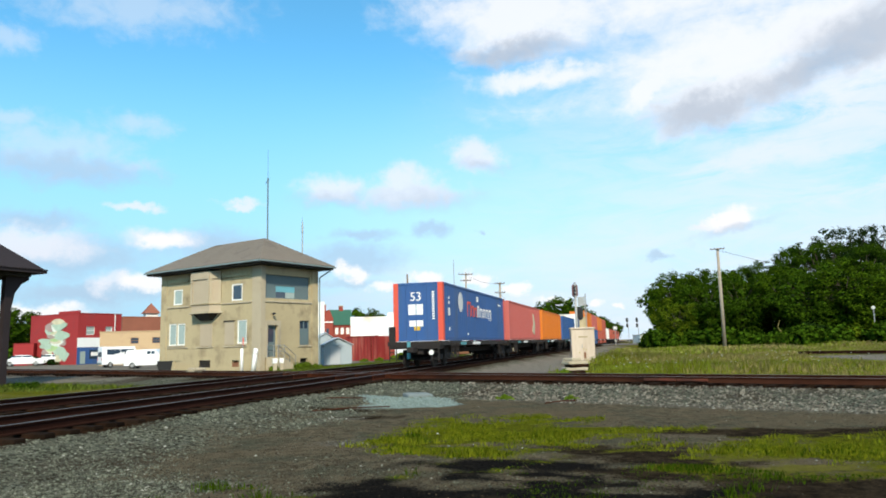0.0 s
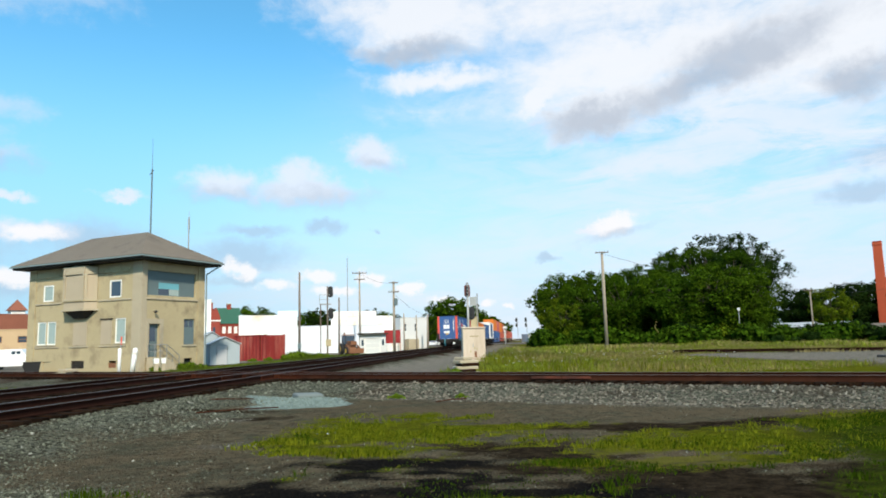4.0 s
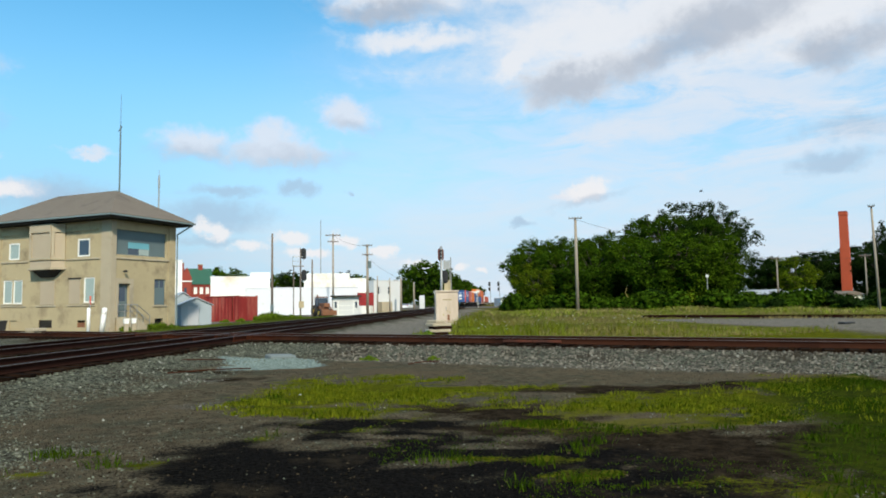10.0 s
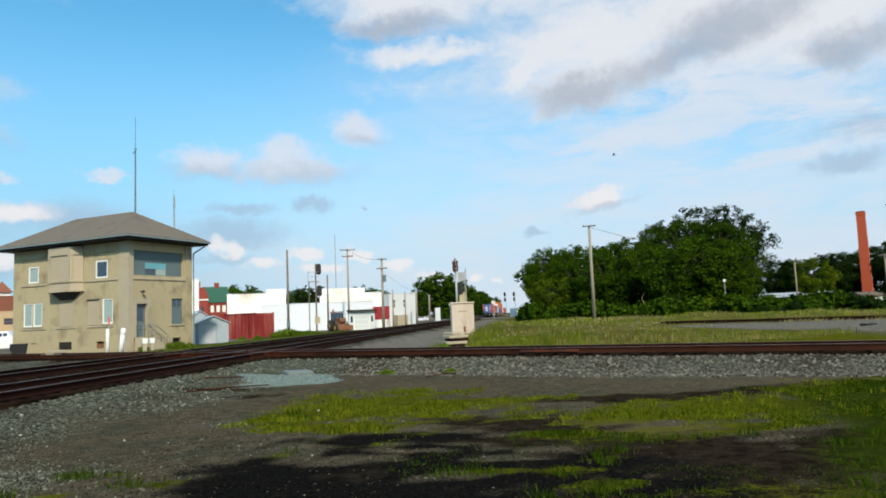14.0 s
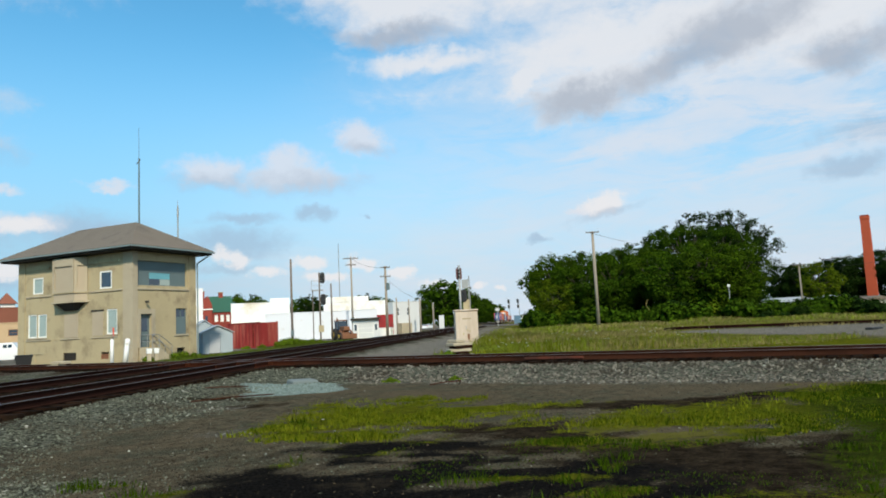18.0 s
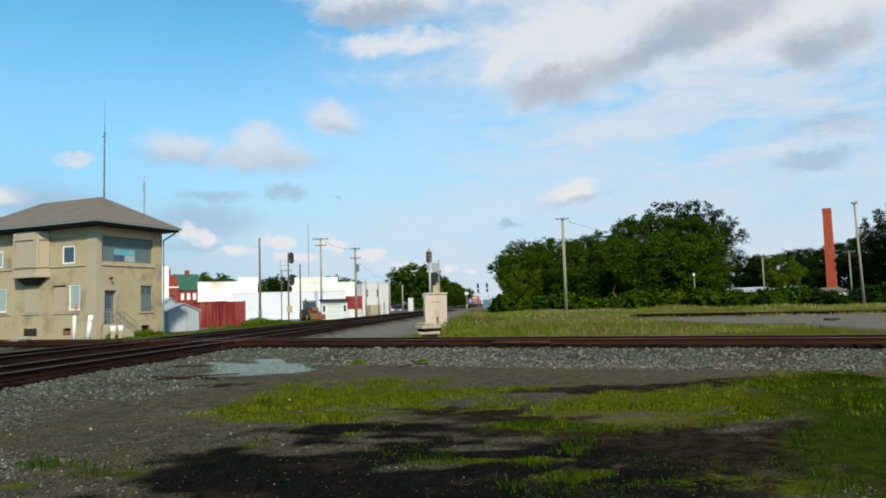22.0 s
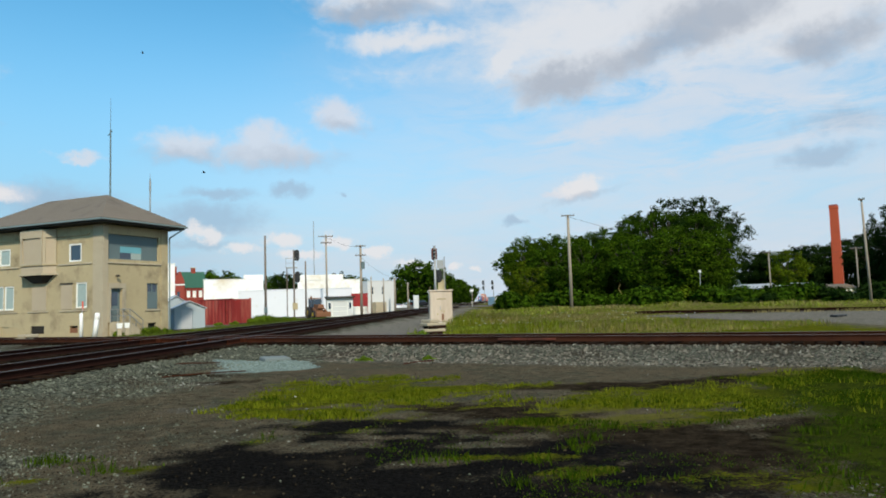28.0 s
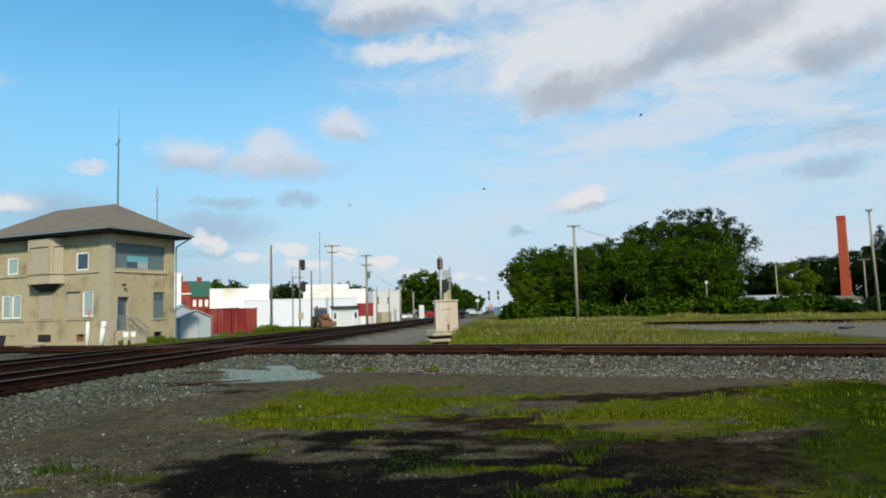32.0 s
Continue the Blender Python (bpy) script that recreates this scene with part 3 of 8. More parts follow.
def ground_layers(x, y):
    a, b, c = side_a(x, y), side_b(x, y), side_c(x, y)
    n1, n2 = lumps(x, y, 0.8, 21), lumps(x, y, 3.0, 22)
    grass = heap(GRASS, x, y, 0.5, 31, -0.4, 0.6)
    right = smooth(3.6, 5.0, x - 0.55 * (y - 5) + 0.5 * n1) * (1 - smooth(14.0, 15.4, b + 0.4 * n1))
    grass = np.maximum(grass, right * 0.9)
    past_b, past_a = smooth(3.6, 5.0, b - SIDE_B + 0.5 * n1), smooth(4.2, 5.4, a - SIDE_FAR + 0.6 * n1)
    yard = smooth(20.5, 23.5, x + 0.5 * n2) * (1 - smooth(44, 47, y + 0.45 * (x - 30) + 0.6 * n2)) * (1 - smooth(8.5, 7.0, np.abs(c)) * 0)
    field = past_b * (1 - smooth(1.5, 4.5, a + 0.8 * n1))
    grass = np.maximum(grass, field * (1 - yard))
    grass = np.maximum(grass, past_a * past_b * (1 - smooth(7.5, 10.5, a - SIDE_FAR + n1)))
    grass = np.maximum(grass, past_a * (1 - past_b) * 0.8 * (1 - smooth(35.0, 39.0, y + n1)))
    grass = grass * (1 - 0.85 * (1 - smooth(1.3, 2.2, np.abs(c)))) * smooth(0.9, 1.5, np.hypot(x - 5.57, y - 31.0))
    start = SIDE_NEAR - 4.9 - 2.2 * smooth(11.0, 7.0, y)
    near_a = smooth(start, start + 2.6, a + 0.8 * n1) * (1 - smooth(SIDE_FAR + 3.0, SIDE_FAR + 4.6, a))
    near_b = smooth(SIDE_B - 5.6, SIDE_B - 4.4, b + 0.25 * n1) * (1 - smooth(SIDE_B + 3.0, SIDE_B + 4.2, b))
    ballast = np.maximum(near_a, near_b)
    dark_earth = heap(DARK_EARTH, x, y, 0.55, 47, -0.45, 0.5)
    grass = grass * (1 - 0.6 * dark_earth * (y < 8.6))
    black_ground = heap(BLACK_GROUND, x, y, 0.45, 41, -0.25, 0.45) * (1 - 0.85 * heap(BARE, x, y, 0.5, 43, -0.4, 0.4))
    pale = heap(PALE, x, y, 0.16, 51, -0.1, 0.3)
    chips = 0.8 * heap(CHIPS, x, y, 0.7, 61, -0.4, 0.9)
    lot = past_a * past_b * smooth(9.0, 12.0, a - SIDE_FAR)
    lot = np.maximum(lot, smooth(3.0, 5.0, a + 0.8 * n1) * (1 - smooth(SIDE_NEAR - 2.6, SIDE_NEAR - 1.9, a)) * past_b)
    lot = np.maximum(lot, yard * past_b * 0.8)
    lot = np.maximum(lot, past_a * (1 - past_b) * smooth(36, 39, y + n1))
    gauge = np.minimum(np.abs(a - SIDE_NEAR), np.minimum(np.abs(a - SIDE_FAR), np.minimum(np.abs(b - SIDE_B), np.abs(c) + 0.4 + 9 * (x < 16))))
    oil = 1 - smooth(0.9, 1.9, gauge + 0.25 * n1)
    return grass * (1 - 0.9 * ballast * (b < SIDE_B + 3.2)), ballast, black_ground, pale, chips, lot, oil, dark_earth, right


def spaced(lo, hi, fine, step, far):
    mid = list(np.arange(lo, hi + 1e-6, fine))
    out, d = [], step
    v = hi
    while v < far:
        v += d
        out.append(v)
        d *= 1.22
    back, d, v = [], step, lo
    while v > -far:
        v -= d
        back.append(v)
        d *= 1.22
    return np.array(back[::-1] + mid + out)


def ground_material():
    m = bpy.data.materials.new("ground")
    m.use_nodes = True
    nt = m.node_tree
    N, L = nt.nodes.new, nt.links.new
    bs = nt.nodes["Principled BSDF"]
    bs.inputs["Roughness"].default_value = 0.97
    bs.inputs["Specular IOR Level"].default_value = 0.0
    pos = N("ShaderNodeNewGeometry").outputs["Position"]

    def tex(kind, s, **k):
        n = N(kind)
        n.inputs["Scale"].default_value = s
        for key, value in k.items():
            n.inputs[key].default_value = value
        L(pos, n.inputs["Vector"])
        return n

    n_big, n_mid = tex("ShaderNodeTexNoise", 0.35, Detail=6), tex("ShaderNodeTexNoise", 4.2, Detail=8, Roughness=0.65)
    n_fine = tex("ShaderNodeTexNoise", 28.0, Detail=5, Roughness=0.7)
    cell = tex("ShaderNodeTexVoronoi", 17.0)

    def two(a, b, fac, lo=0.35, hi=0.65):
        r, x = N("ShaderNodeMapRange"), N("ShaderNodeMix")
        x.data_type = "RGBA"
        L(fac, r.inputs[0])
        r.inputs[1].default_value, r.inputs[2].default_value = lo, hi
        L(r.outputs[0], x.inputs[0])
        for i, v in ((6, a), (7, b)):
            if isinstance(v, tuple):
                x.inputs[i].default_value = (*v, 1)
            else:
                L(v, x.inputs[i])
        return x.outputs[2]

    half = N("ShaderNodeMath")
    half.operation = "MULTIPLY_ADD"
    L(n_mid.outputs[0], half.inputs[0])
    half.inputs[1].default_value = 0.55
    part_b = N("ShaderNodeMath")
    part_b.operation = "MULTIPLY"
    L(n_fine.outputs[0], part_b.inputs[0])
    part_b.inputs[1].default_value = 0.45
    L(part_b.outputs[0], half.inputs[2])
    edge = half.outputs[0]

    n_lobe = tex("ShaderNodeTexNoise", 1.1, Detail=7, Roughness=0.7)

    def calc(op, a, b, c=None):
        n = N("ShaderNodeMath")
        n.operation = op
        for i, v in enumerate((a, b, c)):
            if isinstance(v, (int, float)):
                n.inputs[i].default_value = v
            elif v is not None:
                L(v, n.inputs[i])
        return n.outputs[0]

    n_grit = tex("ShaderNodeTexNoise", 75.0, Detail=3, Roughness=0.6)
    ragged = calc("ADD", calc("MULTIPLY", calc("SUBTRACT", n_lobe.outputs[0], 0.5), 1.1),
                  calc("ADD", calc("MULTIPLY", calc("SUBTRACT", n_mid.outputs[0], 0.5), 1.5), calc("MULTIPLY", calc("SUBTRACT", n_fine.outputs[0], 0.5), 2.6)))

    def over(under, colour, layer, crisp=0.16):
        """Lay a colour over another, with a ragged border where the layer fades out."""
        at = N("ShaderNodeAttribute")
        at.attribute_name = layer
        fac = at.outputs["Fac"]
        border = calc("MULTIPLY", fac, calc("SUBTRACT", 1.0, fac))
        return two(under, colour, calc("MULTIPLY_ADD", calc("MULTIPLY", border, ragged), 5.0, fac), 0.5 - crisp, 0.5 + crisp)

    dirt = two((0.055, 0.044, 0.028), (0.155, 0.126, 0.080), n_mid.outputs[0], 0.3, 0.7)
    dirt = two(dirt, (0.072, 0.072, 0.048), n_lobe.outputs[0], 0.46, 0.68)
    dirt = two(dirt, (0.125, 0.095, 0.058), n_big.outputs[0], 0.50, 0.7)
    dirt = two(dirt, (0.014, 0.011, 0.007), n_fine.outputs[0], 0.53, 0.68)
    dirt = two(dirt, (0.17, 0.15, 0.11), n_grit.outputs[0], 0.66, 0.74)
    stone = two((0.018, 0.018, 0.012), (0.150, 0.152, 0.112), cell.outputs["Color"], 0.1, 0.8)
    stone = two(stone, (0.050, 0.038, 0.026), n_big.outputs[0], 0.48, 0.72)
    stone = two(stone, (0.012, 0.010, 0.007), n_fine.outputs[0], 0.58, 0.70)
    black_ground = two((0.0035, 0.0035, 0.0034), (0.017, 0.0155, 0.014), n_fine.outputs[0])
    black_ground = two(black_ground, (0.045, 0.038, 0.028), n_grit.outputs[0], 0.66, 0.76)
    black_ground = two(black_ground, (0.040, 0.031, 0.020), n_lobe.outputs[0], 0.54, 0.70)
    pale = two((0.105, 0.135, 0.128), (0.180, 0.220, 0.208), cell.outputs["Color"], 0.2, 0.9)
    pale = two(pale, (0.07, 0.07, 0.055), n_mid.outputs[0], 0.56, 0.72)
    chips = two((0.06, 0.052, 0.038), (0.21, 0.19, 0.15), n_fine.outputs[0], 0.45, 0.7)
    green = two((0.040, 0.042, 0.008), (0.125, 0.132, 0.008), n_mid.outputs[0], 0.3, 0.66)
    green = two(green, (0.150, 0.128, 0.036), n_big.outputs[0], 0.54, 0.72)
    lot = two((0.130, 0.115, 0.092), (0.225, 0.205, 0.170), n_mid.outputs[0])
    lot = two(lot, (0.045, 0.040, 0.028), n_lobe.outputs[0], 0.60, 0.75)
    c = over(dirt, stone, "ballast", 0.3)
    dark_earth = two((0.012, 0.009, 0.006), (0.050, 0.036, 0.022), n_mid.outputs[0], 0.34, 0.66)
    dark_earth = two(dark_earth, (0.008, 0.007, 0.006), n_fine.outputs[0], 0.52, 0.66)
    c = over(c, dark_earth, "dark_earth", 0.3)
    c = over(c, black_ground, "black_ground", 0.34)
    c = over(c, lot, "lot", 0.3)
    c = over(c, two((0.010, 0.006, 0.004), (0.046, 0.025, 0.014), n_fine.outputs[0]), "oil", 0.3)
    c = over(c, pale, "pale")
    c = over(c, chips, "chips", 0.2)
    c = over(c, green, "grass", 0.25)
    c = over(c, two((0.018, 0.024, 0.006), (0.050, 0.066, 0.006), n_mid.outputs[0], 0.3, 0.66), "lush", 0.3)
    L(c, bs.inputs["Base Color"])
    b = N("ShaderNodeBump")
    b.inputs["Strength"].default_value, b.inputs["Distance"].default_value = 1.0, 0.05
    L(calc("ADD", n_fine.outputs[0], calc("MULTIPLY", n_mid.outputs[0], 1.5)), b.inputs["Height"])
    L(b.outputs[0], bs.inputs["Normal"])
    return m


def make_ground():
    xs, ys = spaced(-12.0, 15.0, 0.11, 0.3, 2600.0), spaced(4.0, 25.0, 0.11, 0.3, 2600.0)
    X, Y = np.meshgrid(xs, ys)
    Z = ground_z(X, Y)
    nx, ny = len(xs), len(ys)
    me = bpy.data.meshes.new("ground")
    idx = np.arange(nx * ny).reshape(ny, nx)
    quads = np.stack([idx[:-1, :-1], idx[:-1, 1:], idx[1:, 1:], idx[1:, :-1]], -1).reshape(-1, 4)
    me.from_pydata(np.stack([X, Y, Z], -1).reshape(-1, 3).tolist(), [], quads.tolist())
    for name, layer in zip(("grass", "ballast", "black_ground", "pale", "chips", "lot", "oil", "dark_earth", "lush"), ground_layers(X.ravel(), Y.ravel())):
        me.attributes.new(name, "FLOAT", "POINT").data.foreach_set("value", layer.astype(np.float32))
    me.materials.append(ground_material())
    me.shade_smooth()
    tagged(new("ground", me), "trodden dirt, near-black and gravel ground with patches of grass", "ground", kind="structure")


make_ground()


# ---------------- tracks ----------------
def rail_shape(length):
    s = Shape()
    s.prism([(-0.065, 0.0), (0.065, 0.0), (0.065, 0.018), (0.012, 0.035), (0.012, 0.125), (0.036, 0.135), (0.036, 0.160), (-0.036, 0.160), (-0.036, 0.135),
             (-0.012, 0.125), (-0.012, 0.035), (-0.065, 0.018)], "x", 0, length)
    return s


TIE = Shape().block(-1.3, 1.3, -0.115, 0.115, -0.17, 0.0, 0.012).mesh("tie")
TIE.materials.append(MAT["tie"])


def make_track(name, start, end, label, near, step=0.54, tie_from=0.0, tie_to=None, top=RAIL_Z, rust=False, steel="rail"):
    """A track on ties from start to end; the ties within near metres of its start are pieces of their own."""
    d = end - start
    length = d.length
    t = thing(name, frame_at(start, end), label, "railway track", kind="structure")
    for side in (-0.7525, 0.7525):
        r = part("rail", rail_shape(length), steel, t, m=pose(0, side, top - 0.166))
        part("rail_head", Shape().box(0, length, -0.034, 0.034, 0.1605, 0.166), "rust" if rust else "rail_top", r, "worn bright rail head")
    rest = Shape()
    rnd = random.Random(len(name) + int(length))
    x, count = tie_from, 0
    while x < (tie_to or length):
        m = pose(x + rnd.uniform(-0.03, 0.03), rnd.uniform(-0.05, 0.05), top - 0.168 + rnd.uniform(-0.015, 0.005), 0, 0, 90 + rnd.uniform(-1.5, 1.5))
        if near[0] <= x <= near[1] and count < 290:
            part("tie", TIE, None, t, m=m)
            count += 1
        else:
            rest.box(-1.3, 1.3, -0.115, 0.115, -0.17, 0.0, m)
        x += step * rnd.uniform(0.93, 1.07)
    if rest.v:
        tagged(part("distant_ties", rest, "tie", t), kind="stuff")
    return t


make_track("railway_track", on_a(-30, SIDE_NEAR), on_a(1150, SIDE_NEAR), "main line track with worn rails on dark wooden ties", (30, 150), tie_to=330)
make_track("railway_track", on_a(-30, SIDE_FAR), on_a(1150, SIDE_FAR), "second main line track with worn rails on dark wooden ties", (35, 130), tie_to=330)
make_track("railway_track", on_b(-45), on_b(160), "crossing track with rusty rails on dark wooden ties", (5, 115), steel="rail_rusty")
make_track("railway_track", SIDING[0] - SID_D * 25, SIDING[1], "overgrown rusty siding half hidden in dry grass", (0, 60), top=0.36, rust=True)


def rusty_stretch():
    """Heavily rusted joint bars along the crossing track beside the diamond."""
    t = thing("rail_joint", frame_at(on_b(5.0, SIDE_B - 0.83), on_b(19.0, SIDE_B - 0.83)), "red-brown rusted joint bars bolted along the rail", "rail joint", kind="structure")
    for x0, x1, mat in ((1.7, 2.6, "rust_red_steel"), (2.64, 3.6, "rust_red_steel")):
        bar = part("joint_bar", Shape().block(x0, x1, -0.02, 0.03, RAIL_Z - 0.135, RAIL_Z - 0.055, 0.012), mat, t)
        for k in range(4):
            at = x0 + 0.12 + k * 0.22
            part("bolt", Shape().tube((at, -0.045, RAIL_Z - 0.1), (at, -0.02, RAIL_Z - 0.1), 0.022, n=6), "rust", bar)


MAT["rust_red_steel"] = material("red_brown_rust", (0.115, 0.028, 0.012), 0.9, vary=0.35, scale=2.5, dirt=(0.025, 0.012, 0.008), dirt_amount=0.5)
rusty_stretch()


def make_diamond():
    """Guard rails and rusty castings where the tracks cross."""
    for side in (SIDE_NEAR, SIDE_FAR):
        k = (SIDE_B - OUT_B.dot(LEFT_A) * side) / OUT_B.dot(DIR_A)
        c = on_a(k, side)
        t = thing("rail_crossing", pose(c.x, c.y, 0), "rusty cast steel rail crossing between the tracks", "rail crossing", "rail crossings", "structure")
        for d, offs in ((DIR_A, (-0.66, -0.86, 0.66, 0.86)), (DIR_B, (-0.66, -0.86, 0.66, 0.86))):
            n = Vector((-d.y, d.x, 0))
            turn = math.degrees(math.atan2(d.y, d.x))
            for o in offs:
                p = n * o - d * 2.6
                part("guard_rail", rail_shape(5.2), "rust", t, m=pose(p.x, p.y, RAIL_Z - 0.176, 0, 0, turn))
        for i in (-0.7525, 0.7525):
            for j in (-0.7525, 0.7525):
                na, nb = LEFT_A, OUT_B
                det = na.x * nb.y - na.y * nb.x
                p = Vector(((i * nb.y - na.y * j) / det, (na.x * j - i * nb.x) / det, 0))
                part("frog_casting", Shape().block(-0.45, 0.45, -0.2, 0.2, 0.2, RAIL_Z - 0.012, 0.02), "rust", t,
                     m=pose(p.x, p.y, 0, 0, 0, math.degrees(math.atan2(DIR_B.y, DIR_B.x))))


make_diamond()


# ---------------- buildings: shared pieces ----------------
def window(parent, m, x0, x1, z0, z1, frame="white_frame", pane="glass_dark", deep=0.1, bars=(), width=0.07, sill=None, label="", name="window"):
    """A window in a hole of a wall along x (outside at y = 0): frame with rails across it, panes between them, and a sill."""
    s = Shape()
    s.box(x0, x0 + width, deep - 0.05, deep + 0.03, z0, z1).box(x1 - width, x1, deep - 0.05, deep + 0.03, z0, z1)
    s.box(x0 + width, x1 - width, deep - 0.05, deep + 0.03, z0, z0 + width).box(x0 + width, x1 - width, deep - 0.05, deep + 0.03, z1 - width, z1)
    for kind, at in bars:
        if kind == "z":
            s.box(x0 + width, x1 - width, deep - 0.045, deep + 0.025, at - width / 2, at + width / 2)
        else:
            s.box(at - width / 2, at + width / 2, deep - 0.045, deep + 0.025, z0 + width, z1 - width)
    w = part(name, s, frame, parent, label, m)
    xs = [x0 + width, *[a for k, a in bars if k == "x"], x1 - width]
    zs = [z0 + width, *[a for k, a in bars if k == "z"], z1 - width]
    for xa, xb in zip(xs, xs[1:]):
        for za, zb in zip(zs, zs[1:]):
            part("pane", Shape().box(xa, xb, deep - 0.01, deep + 0.005, za, zb), pane, w)
    if sill:
        part("sill", Shape().box(x0 - 0.08, x1 + 0.08, -0.07, deep - 0.05, z0 - 0.09, z0 - 0.002), sill, w)
    return w


def signal_tower():
    LONG, DEEP, TOP = 11.5, 5.6, 7.36
    near = Vector((-12.85, 49.15, 0))
    left = near + Vector((-math.sin(radians(56)), math.cos(radians(56)), 0)) * LONG
    t = thing("signal_tower", frame_at(left, near), "two-storey weathered tan concrete railway signal tower with hipped roof", "building")
    F, S = pose(0, 0, 0), pose(LONG, 0, 0, 0, 0, 90)

    def u(a):
        return LONG - a

    front = [(u(9.95), u(8.85), 5.02, 6.2), (u(3.1), u(1.95), 5.0, 6.2), (u(10.45), u(9.5), 1.92, 3.58), (u(9.4), u(8.45), 1.92, 3.58), (u(2.45), u(1.45), 1.92, 3.6),
             (u(9.7), u(8.9), 0.2, 0.75), (u(6.7), u(5.4), 0.25, 0.78), (u(3.0), u(2.25), 0.28, 0.75)]
    side = [(0.4, 4.75, 5.08, 6.76), (0.6, 1.5, 0.95, 3.15), (3.7, 4.7, 1.72, 3.52), (3.78, 4.54, 0.22, 0.76)]
    part("wall", Shape().wall(LONG, -0.3, TOP, 0.32, front), "concrete", t, m=F)
    part("wall", Shape().wall(DEEP - 0.32, -0.3, TOP, 0.32, [(a - 0.32, b - 0.32, c, d) for a, b, c, d in side]), "concrete", t, m=S @ pose(0.32, 0, 0))
    part("wall", Shape().wall(LONG - 0.32, -0.3, TOP, 0.32, [(2, 3, 2, 3.5), (6, 7, 2, 3.5), (2, 3, 5, 6.2), (6, 7, 5, 6.2)]), "concrete", t, m=pose(LONG - 0.32, DEEP, 0, 0, 0, 180))
    part("wall", Shape().wall(DEEP - 0.64, -0.3, TOP, 0.32, [(1.5, 3.0, 2, 3.5)]), "concrete", t, m=pose(0, DEEP - 0.32, 0, 0, 0, -90))
    part("floor_slab", Shape().box(0.33, LONG - 0.33, 0.33, DEEP - 0.33, 4.2, 4.45), "dark", t)
    part("floor_slab", Shape().box(0.33, LONG - 0.33, 0.33, DEEP - 0.33, 0.8, 0.92), "dark", t)
    # corner piers, string courses and the frames of the blind panels
    part("corner_pier", Shape().box(LONG - 0.85, LONG + 0.06, -0.06, -0.003, -0.2, TOP).box(LONG + 0.003, LONG + 0.06, -0.003, 0.36, -0.2, TOP), "concrete_pale", t)
    part("corner_pier", Shape().box(0, 0.75, -0.05, -0.003, -0.2, TOP), "concrete", t)
    part("corner_pier", Shape().box(4.95, DEEP, -0.05, -0.003, -0.2, TOP), "concrete", t, m=S)
    for a, b, m in ((u(10.7), u(7.9), F), (u(4.1), u(0.95), F), (0.3, 5.0, S)):
        part("string_course", Shape().block(a, b, -0.07, -0.003, 4.78, 4.9, 0.015), "concrete_pale", t, m=m)
    for a, b in ((u(10.6), u(8.0)), (u(7.0), u(5.0)), (u(3.9), u(1.35))):
        part("string_course", Shape().block(a, b, -0.06, -0.003, 1.68, 1.78, 0.015), "concrete_pale", t)
    part("string_course", Shape().block(3.5, 4.9, -0.06, -0.003, 1.58, 1.68, 0.015), "concrete_pale", t, m=S)
    for a, b in ((u(10.6), u(8.1)), (u(4.05), u(1.2))):
        part("panel_head", Shape().box(a, b, -0.10, -0.003, 6.74, 6.9), "concrete", t)
    part("blind_panel", Shape().box(u(3.8), u(2.75), -0.03, -0.003, 1.85, 3.52), "panel_tan", t, "boarded-up window panel painted tan")
    part("panel_head", Shape().box(u(3.85), u(2.7), -0.08, -0.003, 3.52, 3.6), "soffit", t)
    part("blind_panel", Shape().box(u(6.6), u(5.2), -0.03, -0.003, 1.82, 3.42), "panel_tan", t, "boarded-up window panel painted tan")
    # windows
    for x0, x1, z0, z1, p in ((*front[0], "glass_pale"), (*front[1], "glass_dark")):
        window(t, F, x0, x1, z0, z1, pane=p, deep=0.06, width=0.10, label="white-framed upper window")
    # these panes take the paler grey-green glass colour
    for h in front[2:5]:
        window(t, F, *h, pane="glass_pale", deep=0.08, width=0.09, sill="concrete_pale", label="tall white-framed window with pale panes")
    part("basement_vent", Shape().box(*front[5][:2], 0.06, 0.12, *front[5][2:]), "concrete", t, "filled-in basement opening")
    v = part("basement_vent", Shape().box(*front[6][:2], 0.1, 0.16, *front[6][2:]), "shingle", t, "slatted basement vent")
    for k in range(6):
        part("slat", Shape().box(front[6][0], front[6][1], 0.02, 0.09, front[6][2] + 0.02 + k * 0.088, front[6][2] + 0.05 + k * 0.088), "bark", v)
    part("basement_vent", Shape().box(*front[7][:2], 0.05, 0.1, 0.28, 0.6), "rust_orange", t, "rusty board in basement opening")
    # the boarded great window of the short side
    a, b, c, d = side[0]
    w = part("boarded_window", Shape().wall(b - a, c, d, 0.06, [(1.08, 2.92, c + 0.06, c + 0.9)]), "board_grey", t, "large window boarded in grey-blue with a small sash", S @ pose(a, 0.14, 0))
    part("glazed_strip", Shape().box(1.08, 2.92, 0.02, 0.05, c + 0.48, c + 0.9), "board_blue", w)
    part("pane", Shape().box(1.08, 2.02, 0.03, 0.05, c + 0.06, c + 0.48), "glass_dark", w)
    part("pane", Shape().box(2.02, 2.92, 0.03, 0.05, c + 0.06, c + 0.48), "glass_pale", w)
    h = side[2]
    window(t, S, *h, frame="board_grey", pane="glass_dark", deep=0.12, bars=(("x", (h[0] + h[1]) / 2), ("z", 2.9)), width=0.08, sill="concrete_pale", label="tall window, its lower part boarded grey")
    part("lower_board", Shape().box(h[0] + 0.05, h[1] - 0.05, 0.05, 0.09, h[2] + 0.04, 2.86), "board_grey", t, m=S)
